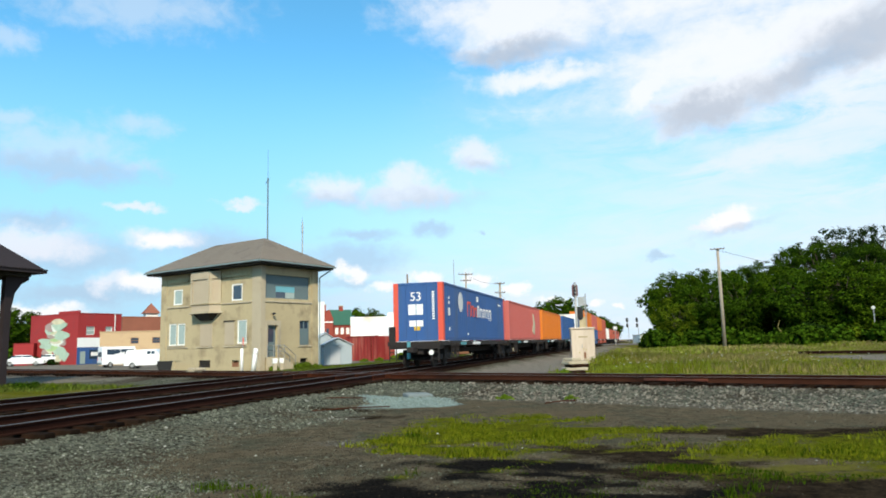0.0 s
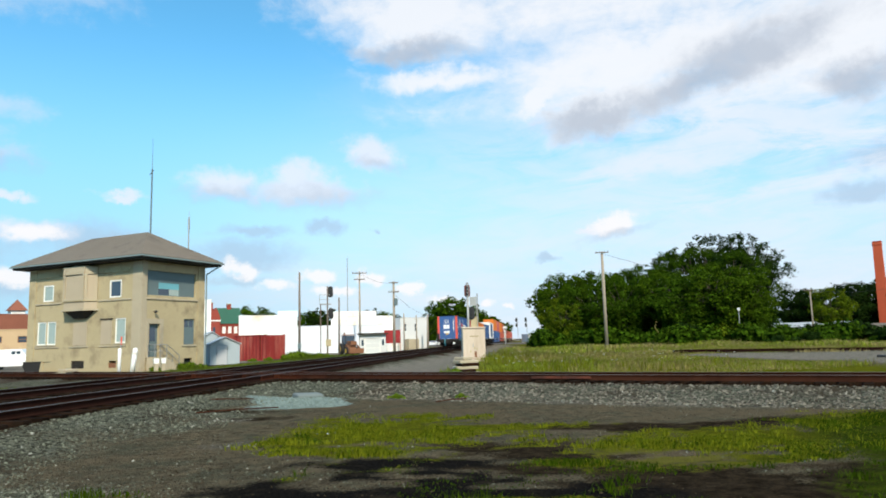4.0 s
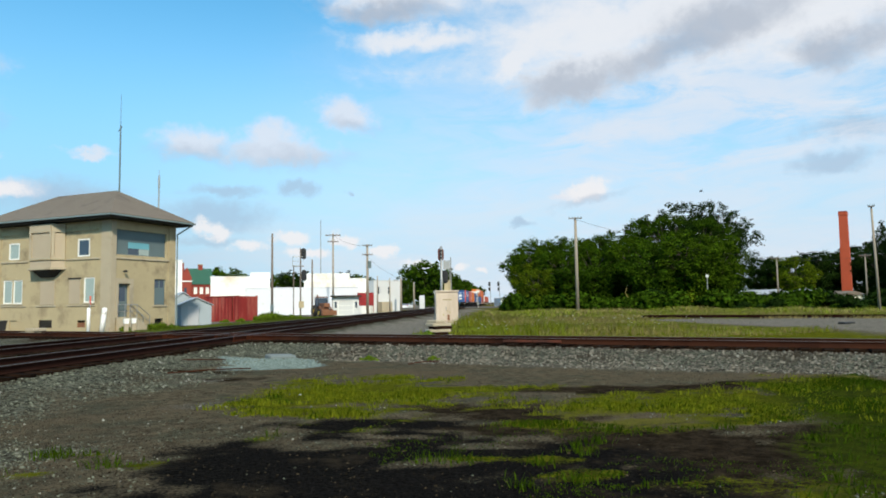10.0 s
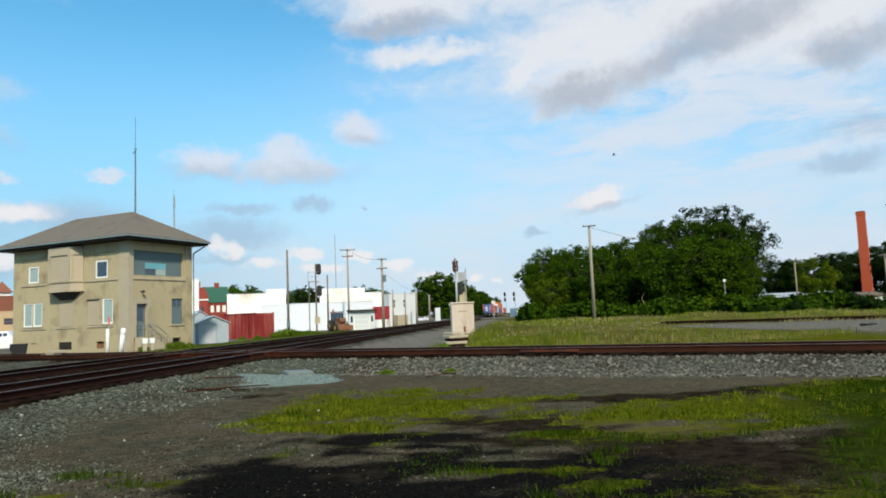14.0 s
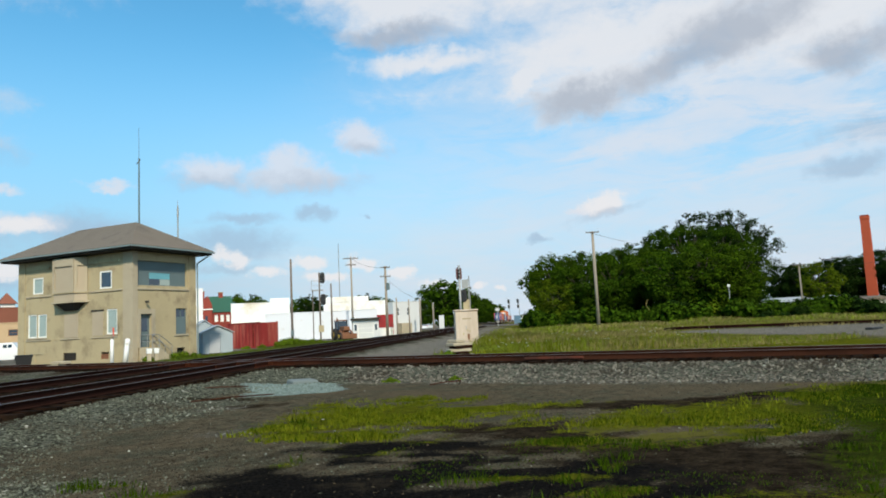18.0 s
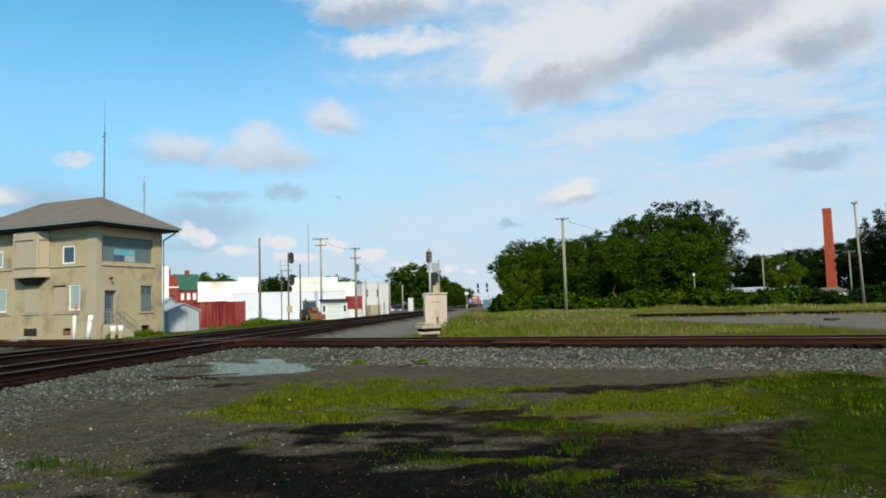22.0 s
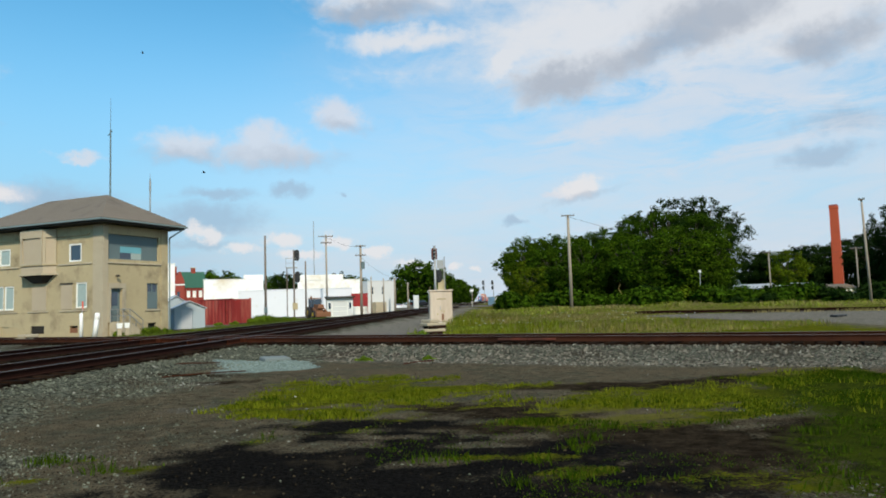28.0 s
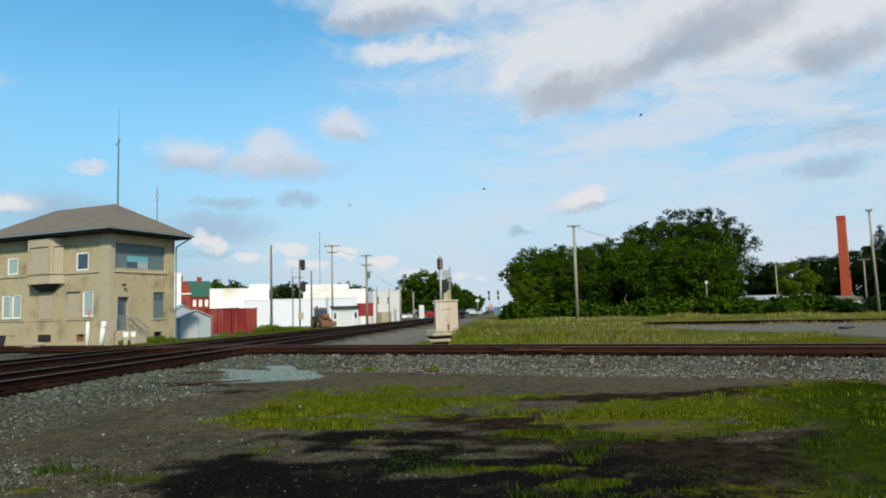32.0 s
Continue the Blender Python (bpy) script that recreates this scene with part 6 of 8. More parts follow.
def gravel():
    x, y, r = fan(120000, 101, 5.5, 34.0)
    keep = (ground_layers(x, y)[1] > r.uniform(0.1, 1.0, len(x))) & (ground_layers(x, y)[6] < 0.75)
    x, y = x[keep], y[keep]
    d = np.hypot(x, y)
    size = np.maximum(0.013, 0.00135 * d) * r.uniform(0.6, 1.5, len(x))
    shoulder = (side_b(x, y) > SIDE_B - 5.2) & (x > 0.5)
    pale = r.rand(len(x)) < 0.045
    for pick, mat, sd, lab in ((~shoulder & ~pale, "stone", 102, "grey-green broken ballast stones beside the tracks"), (shoulder & ~pale, "stone_grey", 109, "larger grey broken stones on the ballast shoulder"), (pale, "stone_chip", 110, "pale stones among the ballast")):
        stones("track_ballast", x[pick], y[pick], size[pick] * (1.35 if sd == 109 else 1.0), mat, sd, lab)
    x, y = scatter(-3.5, 1.5, 16.5, 23, 14000, 3, 103, 0.3)
    stones("pale_gravel", x, y, r.uniform(0.015, 0.034, len(x)), "stone_pale", 104, "heap of pale blue-grey gravel")
    x, y = scatter(-3, 14, 7, 19, 9000, 4, 105, 0.3)
    stones("stone_chips", x, y, r.uniform(0.012, 0.035, len(x)), "stone_chip", 106, "scattered pale stone chips")
    # pebbles and clods on the trodden dirt, few of them on the black ground
    x, y, r = fan(31000, 107, 5.2, 18.0)
    lay = ground_layers(x, y)
    open_dirt = (lay[1] < 0.6) & (lay[0] < 0.55) & ((np.maximum(lay[2], lay[7]) < 0.4) | (r.rand(len(x)) < 0.10))
    x, y = x[open_dirt], y[open_dirt]
    size, kind = r.uniform(0.005, 0.015, len(x)) * np.where(r.rand(len(x)) < 0.04, 1.7, 1.0), r.rand(len(x)) - 0.35 * (np.maximum(lay[2], lay[7])[open_dirt] > 0.4)
    for pick, mat, sd, lab in ((kind < 0.6, "clod", 111, "small dark clods of dirt"), ((kind >= 0.6) & (kind < 0.965), "stone", 112, "loose grey pebbles on the dirt"), (kind >= 0.965, "stone_chip", 113, "loose pale pebbles on the dirt")):
        stones("loose_stones", x[pick], y[pick], size[pick], mat, sd, lab)


grasses()
gravel()


# ---------------- the container train ----------------
BOX_L, BOX_W, BOX_H, PITCH, DECK = 16.15, 2.59, 2.9, 18.1, 1.28


def text_mesh(words, size):
    cu = bpy.data.curves.new("words", "FONT")
    cu.body, cu.size, cu.extrude, cu.align_x = words, size, 0.003, "LEFT"
    ob = bpy.data.objects.new("words", cu)
    scene.collection.objects.link(ob)
    bpy.context.view_layer.update()
    me = bpy.data.meshes.new_from_object(ob.evaluated_get(bpy.context.evaluated_depsgraph_get()))
    bpy.data.objects.remove(ob)
    bpy.data.curves.remove(cu)
    return me


def container_parts(t, z, paint, post, marks=False, height=BOX_H):
    """A box of ribbed steel on a car; x runs along the train from the rear end, the near side is y = -half width."""
    h = BOX_W / 2
    b = part("container", Shape().box(0.06, BOX_L - 0.06, -h + 0.05, h - 0.05, z + 0.08, z + height - 0.03), paint, t, "blue container" if paint == "navy" else "")
    part("side_panel", ribbed(0.3, BOX_L - 0.3, z + 0.16, z + height - 0.1, 0.42, 0.03), paint, b, m=pose(0, -h + 0.012, 0))
    part("end_panel", Shape().box(0.02, 0.06, -h + 0.26, h - 0.26, z + 0.12, z + height - 0.08), paint, b)
    for x0 in (0.0, BOX_L - 0.3):
        for y0 in (-h, h - 0.26):
            part("corner_post", Shape().block(x0, x0 + 0.3, y0, y0 + 0.26, z, z + height, 0.012), post, b)
    part("top_rail", Shape().box(0.3, BOX_L - 0.3, -h, -h + 0.1, z + height - 0.1, z + height), paint, b)
    part("top_rail", Shape().box(0.0, 0.14, -h + 0.26, h - 0.26, z + height - 0.1, z + height), paint, b)
    part("bottom_rail", Shape().box(0.3, BOX_L - 0.3, -h, -h + 0.12, z, z + 0.16), paint, b)
    part("bottom_rail", Shape().box(0.0, 0.12, -h + 0.26, h - 0.26, z, z + 0.14), paint, b)
    if marks:
        part("number", text_mesh("53", 0.62), "white_paint", b, "white number 53", pose(0.014, 0.42, z + 2.0, 90, 0, -90))
        part("panel_white", Shape().box(0.005, 0.018, -0.26, 0.5, z + 1.3, z + 1.82), "white_paint", b)
        part("panel_white", Shape().box(0.005, 0.018, -0.26, 0.46, z + 0.72, z + 1.02), "white_paint", b)
        part("panel_yellow", Shape().box(0.005, 0.018, -0.1, 0.22, z + 0.52, z + 0.72), "yellow", b)
        for k in range(12):
            part("code_bar", Shape().box(0.005, 0.018, -0.86, -0.74, z + 1.05 + k * 0.12, z + 1.13 + k * 0.12), "white_paint", b)
        for k, y in enumerate((-0.9, -0.45, 0.1, 0.62)):
            part("lock_bar", Shape().tube((0.0, y, z + 0.15), (0.0, y, z + height - 0.12), 0.018, n=6), "navy", b)
        # the maker's mark on the side: plain shapes
        for x, w, zz, hh, mt in ((8.6, 0.55, 1.32, 0.85, "post_red"), (9.25, 0.4, 1.35, 0.62, "post_red"), (9.75, 0.4, 1.35, 0.55, "post_red"), (10.3, 0.3, 1.35, 0.7, "white_paint"), (10.75, 0.45, 1.35, 0.55, "white_paint"),
                                 (11.35, 0.35, 1.35, 0.55, "white_paint"), (11.85, 0.45, 1.35, 0.55, "white_paint"), (12.45, 0.45, 1.2, 0.7, "white_paint")):
            x, w = 5.1 + (x - 8.6) * 1.49, w * 1.45
            s = Shape().box(x, x + 0.11, -h - 0.006, -h + 0.006, z + zz, z + zz + hh).box(x + 0.11, x + w, -h - 0.006, -h + 0.006, z + zz + hh - 0.13, z + zz + hh).box(x + w - 0.11, x + w, -h - 0.006, -h + 0.006, z + zz, z + zz + hh - 0.13)
            part("logo_stroke", s, mt, b)
        ring = [(3.6 + 0.5 * math.cos(a), z + 2.05 + 0.55 * math.sin(a)) for a in [k / 10 * 2 * math.pi for k in range(10)]]
        part("round_mark", Shape().prism(ring, "y", -h - 0.004, -h + 0.008), "grey_wall", b)
        for x, w, zz, hh in ((1.0, 0.35, 1.25, 0.4), (1.05, 0.25, 1.85, 0.15), (1.05, 0.25, 2.1, 0.12), (1.1, 0.2, 0.5, 0.18), (7.4, 0.5, 2.25, 0.32), (13.9, 0.9, 2.28, 0.12), (5.0, 0.25, 0.3, 0.1)):
            part("code_bar", Shape().box(x, x + w, -h - 0.006, -h + 0.006, z + zz, z + zz + hh), "white_paint", b)
    return b


def truck(t, x):
    """A wheel truck under a car."""
    f = part("truck", Shape().box(x - 1.25, x + 1.25, -1.02, -0.88, 0.36, 0.62).box(x - 1.25, x + 1.25, 0.88, 1.02, 0.36, 0.62).box(x - 0.28, x + 0.28, -1.1, 1.1, 0.42, 0.86), "underframe", t, "dark wheel truck")
    for dx in (-0.88, 0.88):
        for y in (-0.78, 0.66):
            part("wheel", Shape().tube((x + dx, y, 0.42), (x + dx, y + 0.12, 0.42), 0.42, n=18).tube((x + dx, y - 0.03, 0.42), (x + dx, y + 0.15, 0.42), 0.12, n=10), "underframe", f)
        part("axle", Shape().tube((x + dx, -0.75, 0.42), (x + dx, 0.75, 0.42), 0.08), "underframe", f)


def train_car(label, boxes, last=False):
    t = thing("container_car", pose(0, 0, 0), label, "railway car", "cars of the train")
    z = DECK
    part("spine", Shape().block(-0.6, PITCH - 1.3, -0.42, 0.42, 0.62, 1.16, 0.03), "underframe", t)
    part("deck_end", Shape().box(-0.75, 1.1, -1.35, 1.35, 1.05, 1.26).box(-0.72, 0.1, -1.3, 1.3, 0.9, 1.05), "underframe", t)
    part("deck_end", Shape().box(BOX_L - 1.0, BOX_L + 0.5, -1.35, 1.35, 1.05, 1.26), "underframe", t)
    part("side_sill", Shape().box(1.1, BOX_L - 1.0, -1.30, -1.2, 1.02, 1.25), "underframe", t)
    part("side_sill", Shape().box(1.1, BOX_L - 1.0, 1.2, 1.30, 1.02, 1.25), "underframe", t)
    for x in (4.5, 8.0, 11.5):
        part("cross_beam", Shape().box(x - 0.2, x + 0.2, -1.25, 1.25, 0.9, 1.2), "underframe", t)
    for x in (1.4, 2.3, BOX_L - 2.6):
        part("ladder", Shape().tube((x, -1.33, 0.35), (x, -1.33, 1.15), 0.03).tube((x + 0.4, -1.33, 0.35), (x + 0.4, -1.33, 1.15), 0.03).tube((x, -1.33, 0.5), (x + 0.4, -1.33, 0.5), 0.025).tube((x, -1.33, 0.8), (x + 0.4, -1.33, 0.8), 0.025), "underframe", t)
    for x, w, mt in ((3.4, 1.2, "teal"), (6.2, 1.9, "white_paint")):
        part("side_label", Shape().box(x, x + w, -1.315, -1.302, 1.04, 1.2), mt, t)
    truck(t, 1.1)
    truck(t, BOX_L - 0.2)
    if last:
        part("brake_pipe", Shape().tube((-0.78, 0.25, 0.45), (-0.78, 0.25, 1.25), 0.09), "teal", t, "teal end pipe")
        part("coupler", Shape().block(-1.35, -0.6, -0.16, 0.16, 0.72, 1.0, 0.03), "underframe", t)
        part("end_light", Shape().tube((-0.85, -0.9, 0.72), (-0.75, -0.9, 0.72), 0.12), "white_paint", t, "round white end-of-train marker")
        part("hand_brake", Shape().box(-0.7, -0.55, 1.0, 1.3, 1.26, 2.0), "underframe", t)
        for y in (-1.25, 1.25):
            part("end_ladder", Shape().tube((-0.74, y, 0.3), (-0.74, y, 1.2), 0.03).tube((-0.74, y * 0.72, 0.3), (-0.74, y * 0.72, 1.2), 0.03).tube((-0.74, y, 0.45), (-0.74, y * 0.72, 0.45), 0.025).tube((-0.74, y, 0.75), (-0.74, y * 0.72, 0.75), 0.025), "underframe", t)
    for k, (paint, post, marks) in enumerate(boxes):
        container_parts(t, z if len(boxes) == 1 else z - 0.95 + k * BOX_H, paint, post, marks, 3.7 if "tall" in label else BOX_H)
    return t


CARS = []
for i, (label, boxes) in enumerate((
        ("last car with a blue container with orange-red corner posts", [("navy", "post_red", True)]), ("car with a faded salmon container", [("salmon", "salmon", False)]), ("car with an orange container", [("orange", "orange", False)]),
        ("car with a plain blue container", [("navy", "navy", False)]), ("car with a tall white container with a blue middle panel", [("white_wall", "white_paint", False)]),
        ("car with orange and blue containers stacked", [("navy", "navy", False), ("orange", "orange", False)]), ("car with two stacked containers", [("navy", "navy", False), ("salmon", "salmon", False)]),
        ("car with an orange container on a rust-red one", [("rust_red", "rust_red", False), ("orange", "orange", False)]), ("car with rust-red containers stacked", [("rust_red", "rust_red", False), ("rust_red", "rust_red", False)]),
        ("car with a white container", [("white_wall", "white_paint", False)]), ("car with rust-red containers", [("rust_red", "rust_red", False)]), ("car with rust-red containers", [("rust_red", "rust_red", False)]),
        ("car with rust-red containers", [("rust_red", "rust_red", False)]), ("car with rust-red containers", [("salmon", "rust_red", False)]), ("car with rust-red containers", [("rust_red", "rust_red", False)]))):
    CARS.append(train_car(label, boxes, i == 0))
part("blue_panel", Shape().box(4.2, 11.6, -1.33, -1.29, DECK + 0.3, DECK + 3.4), "navy", CARS[4], "dark blue middle panel")
salm = CARS[1]
part("logo_shape", Shape().prism([(11.2, 2.0), (12.4, 1.7), (12.9, 2.6), (12.2, 3.5), (11.5, 3.6), (11.9, 2.8)], "y", -1.31, -1.28), "mural_a", salm, "cream painted emblem")


# ---------------- poles, signals, cabinet ----------------
def utility_pole(turn, d, height, label, arms=((0.4, 1.2),), mat="pole", r=0.16, lean=0.0, extras=()):
    p = polar(turn, d)
    t = thing("utility_pole", pose(p.x, p.y, float(ground_z(p.x, p.y)) - 0.3, 0, lean, turn), label, "utility pole", "utility poles")
    part("pole", Shape().tube((0, 0, 0), (0, 0, height + 0.3), r, r * 0.68, 12), mat, t, smooth=True)
    for below, half in arms:
        z = height + 0.3 - below
        a = part("crossarm", Shape().block(-half, half, -r - 0.1, -r, z - 0.06, z + 0.06, 0.01), "pole_dark", t)
        for x in (-half * 0.9, -half * 0.4, half * 0.4, half * 0.9):
            part("insulator", Shape().tube((x, -r - 0.05, z + 0.06), (x, -r - 0.05, z + 0.2), 0.05, 0.035, 8), "board_grey", a)
    for kind, z in extras:
        if kind == "can":
            part("transformer", Shape().tube((0.3, -0.25, z), (0.3, -0.25, z + 1.0), 0.26, n=12), "board_grey", t, "grey transformer can")
        if kind == "lamp":
            part("lamp_head", Shape().tube((0, 0, z), (0.9, -0.2, z + 0.15), 0.04).block(0.8, 1.3, -0.3, -0.08, z + 0.08, z + 0.22, 0.03), "steel", t)
        if kind == "box":
            part("meter_box", Shape().block(-0.2, 0.2, -r - 0.22, -r, z, z + 0.7, 0.02), "board_grey", t)
    return t


def signal_head(parent, x, z, k=1.0, name="signal_head", mat="black"):
    """A tall black background plate with round hooded lamps, lying along x (its face to y)."""
    h = part(name, Shape().prism([(x + k * 0.3 * math.cos(a), z + k * ((0.36 if math.sin(a) > 0 else -0.36) + 0.3 * math.sin(a))) for a in [j / 24 * 2 * math.pi for j in range(24)]], "y", -0.03, 0.02), mat, parent, "black oval signal head")
    part("lamp_case", Shape().block(x - 0.16 * k, x + 0.16 * k, 0.02, 0.26, z - 0.5 * k, z + 0.5 * k, 0.03), "black", h)
    for dz in (-0.36 * k, 0.0, 0.36 * k):
        part("hood", Shape().tube((x, -0.03, z + dz), (x, -0.03 - 0.22 * k, z + dz), 0.11 * k, 0.11 * k, 12), "black", h)
        part("lens", Shape().tube((x, -0.028, z + dz), (x, -0.04, z + dz), 0.09 * k, 0.09 * k, 12), "glass_dark", h)
    return h


def relay_cabinet():
    p = polar(-10.86, 47)
    z = float(ground_z(p.x, p.y))
    m = pose(p.x, p.y, z, 0, 0, -6)
    t = thing("relay_cabinet", m, "cream metal railway relay cabinet with double doors", "cabinet")
    b = part("body", Shape().block(-0.74, 0.74, -0.6, 0.6, 0.12, 2.16, 0.02), "cabinet", t)
    part("lid", Shape().block(-0.8, 0.8, -0.68, 0.68, 2.16, 2.27, 0.03), "cabinet", t)
    part("base", Shape().box(-0.7, 0.7, -0.55, 0.55, -0.2, 0.12), "concrete_pale", t)
    d = part("door", Shape().block(-0.70, 0.70, -0.63, -0.603, 0.2, 2.08, 0.008), "cabinet", t)
    part("number_bar", Shape().box(-0.28, 0.3, -0.64, -0.632, 1.62, 1.7), "concrete", d)
    for x, z0 in ((-0.24, 0.62), (0.18, 0.78), (0.02, 0.85)):
        part("hasp", Shape().block(x - 0.04, x + 0.04, -0.645, -0.632, z0, z0 + 0.12, 0.004), "concrete", d)
    part("handle", Shape().tube((-0.06, -0.66, 0.95), (-0.06, -0.66, 1.2), 0.02), "steel", t)
    part("rust_stain", Shape().box(0.02, 0.16, -0.640, -0.633, 0.3, 0.68), "rust_orange", t, "rust mark")
    # the mast stands behind the cabinet
    q = polar(-10.5, 48.4)
    s = thing("signal_mast", pose(q.x, q.y, z, 0, 0, -10), "railway signal mast with two black heads and ladder", "railway signal", "railway signals")
    part("mast", Shape().tube((0, 0, -0.2), (0, 0, 5.35), 0.09, 0.08, 12), "steel", s, smooth=True)
    part("second_mast", Shape().tube((0.66, 0.2, -0.2), (0.66, 0.2, 4.6), 0.035), "steel", s)
    lad = Shape().tube((0.22, 0.12, 0), (0.22, 0.12, 4.4), 0.02).tube((0.58, 0.12, 0), (0.58, 0.12, 4.4), 0.02)
    for k in range(14):
        lad.tube((0.22, 0.12, 0.3 + k * 0.3), (0.58, 0.12, 0.3 + k * 0.3), 0.012)
    part("ladder", lad, "steel", s)
    part("platform", Shape().box(0.1, 0.7, -0.3, 0.4, 2.24, 2.3), "steel", s)
    part("case", Shape().block(0.18, 0.62, 0.0, 0.3, 2.3, 3.0, 0.02), "concrete", s)
    signal_head(s, -0.02, 4.78, 0.68, mat="maroon")
    signal_head(s, 0.26, 3.25, 0.68)
    part("back_board", Shape().box(0.14, 0.6, 0.05, 0.08, 3.75, 4.35), "steel", s, "pale grey back board")
    # old slabs and ties by the track
    c = polar(-10.2, 31.5)
    zz = float(ground_z(c.x, c.y))
    for i, (dx, dz, w, mat, lab) in enumerate(((0.1, 0.0, 1.05, "concrete_pale", "weathered concrete slab in a pile"), (-0.05, 0.14, 0.9, "tie", "old dark tie on a pile of slabs"), (-0.02, 0.26, 1.0, "concrete_pale", "weathered concrete slab in a pile"), (0.08, 0.40, 0.85, "tie", "old dark tie on a pile of slabs"), (0.0, 0.52, 0.95, "concrete_pale", "weathered concrete slab in a pile"), (-0.12, 0.66, 0.5, "concrete_pale", "broken concrete piece on a pile"))):
        ob = part("concrete_slab" if mat != "tie" else "old_tie", Shape().block(-w / 2, w / 2, -0.35, 0.35, 0, 0.135, 0.025), mat, None, m=pose(c.x + dx, c.y, zz + dz - 0.02, 0, 0, -8 + i * 7))
        tagged(ob, lab, "slab" if mat != "tie" else "tie", "pile by the track")


MAT["maroon"] = material("faded_maroon_paint", (0.10, 0.035, 0.03), 0.7, vary=0.2)
relay_cabinet()


def cantilever_signal():
    p = polar(0.75, 84)
    t = thing("signal_mast", pose(p.x, p.y, 0, 0, 0, 0), "bracket signal mast with two black heads facing the far track", "railway signal", "railway signals")
    part("mast", Shape().tube((-0.1, 0, 0), (-0.1, 0, 8.2), 0.1, 0.08, 10), "pole_dark", t)
    part("ladder_post", Shape().tube((-0.9, 0.2, 0), (-0.9, 0.2, 6.2), 0.06), "pole_dark", t)
    part("platform", Shape().box(-1.0, 0.3, -0.3, 0.5, 6.05, 6.15), "steel", t)
    part("railing", Shape().tube((-1.0, -0.3, 6.1), (-1.0, -0.3, 7.2), 0.025).tube((-1.0, -0.3, 7.2), (0.2, -0.3, 7.2), 0.025).tube((-1.0, -0.3, 6.65), (0.2, -0.3, 6.65), 0.02), "steel", t)
    signal_head(t, 0.25, 7.55)
    signal_head(t, 0.3, 5.0)
    part("case", Shape().block(-0.3, 0.3, -0.3, 0.2, 1.2, 2.0, 0.03), "concrete", t)


cantilever_signal()

utility_pole(3.02, 86, 10.1, "bare dark wooden pole beside the white building", (), "pole_dark", 0.16, extras=(("box", 1.2),))
utility_pole(-0.1, 88, 7.1, "short dark wooden pole", (), "pole_dark", 0.13)
utility_pole(-1.75, 105, 12.0, "wooden utility pole with two crossarms", ((0.25, 1.1), (1.2, 0.8)), "pole", 0.17, extras=(("box", 2.6),))
utility_pole(-4.5, 100, 10.0, "stout wooden utility pole with crossarms and transformer", ((0.2, 0.7), (1.5, 0.75)), "pole", 0.22, extras=(("can", 6.9),))
utility_pole(-5.3, 104, 5.6, "slender pale pole by the street", (), "pole", 0.13)
utility_pole(-6.3, 110, 5.4, "slender pale pole by the house", (), "pole", 0.12)
utility_pole(-7.2, 120, 5.8, "pale wooden pole by the street", (), "pole", 0.2)
utility_pole(-8.25, 130, 5.2, "pale wooden pole by the street", (), "pole", 0.18)
utility_pole(-21.4, 93, 12.3, "pale wooden utility pole with a small crossarm", ((0.15, 0.85),), "pole", 0.24)
utility_pole(-36.05, 110, 7.1, "pale wooden pole with a lamp arm among trees", ((0.1, 0.8),), "pole", 0.13, extras=(("lamp", 6.9),))
utility_pole(-41.65, 105, 6.9, "pale wooden pole with a crossarm", ((0.2, 0.7),), "pole", 0.11)
utility_pole(-42.35, 86, 10.9, "tall leaning pale wooden pole", ((0.05, 0.3),), "pole", 0.15, lean=-1.2)


def brick_chimney():
    p = polar(-40.46, 160)
    t = thing("chimney", pose(p.x, p.y, 0, 0, 0, -46), "tall square orange-red brick chimney", "chimney")
    s = Shape()
    a, b, h = 0.88, 0.73, 18.3
    s.add([(-a, -a, 0), (a, -a, 0), (a, a, 0), (-a, a, 0), (-b, -b, h), (b, -b, h), (b, b, h), (-b, b, h)], [(0, 1, 5, 4), (1, 2, 6, 5), (2, 3, 7, 6), (3, 0, 4, 7), (4, 5, 6, 7)])
    part("shaft", s, "brick_orange", t)
    part("cap", Shape().block(-0.80, 0.80, -0.80, 0.80, h - 0.6, h, 0.05), "brick_orange", t)
    part("cap", Shape().block(-0.76, 0.76, -0.76, 0.76, h, h + 0.25, 0.05), "brick_red", t)


brick_chimney()


# ---------------- vehicles and clutter ----------------
def car_body(length, profile, roof, width, mat, pane="glass_dark"):
    """Body shell from a side outline, pushed across the width with its upper part drawn in."""
    s = Shape()
    n = len(profile)
    v = []
    for y, k in ((-width / 2, 1), (-width / 2 + 0.06, 0), (width / 2 - 0.06, 0), (width / 2, 1)):
        for x, z in profile:
            inn = 0.13 if z > roof else 0.0
            yy = y + (inn if y < 0 else -inn)
            v.append((x, yy, z if not k else z - 0.03 if z > 0.5 else z + 0.02))
    f = [tuple(range(n - 1, -1, -1)), tuple(range(3 * n, 4 * n))]
    for r in range(3):
        f += [(r * n + i, r * n + (i + 1) % n, (r + 1) * n + (i + 1) % n, (r + 1) * n + i) for i in range(n)]
    return s.add(v, f)


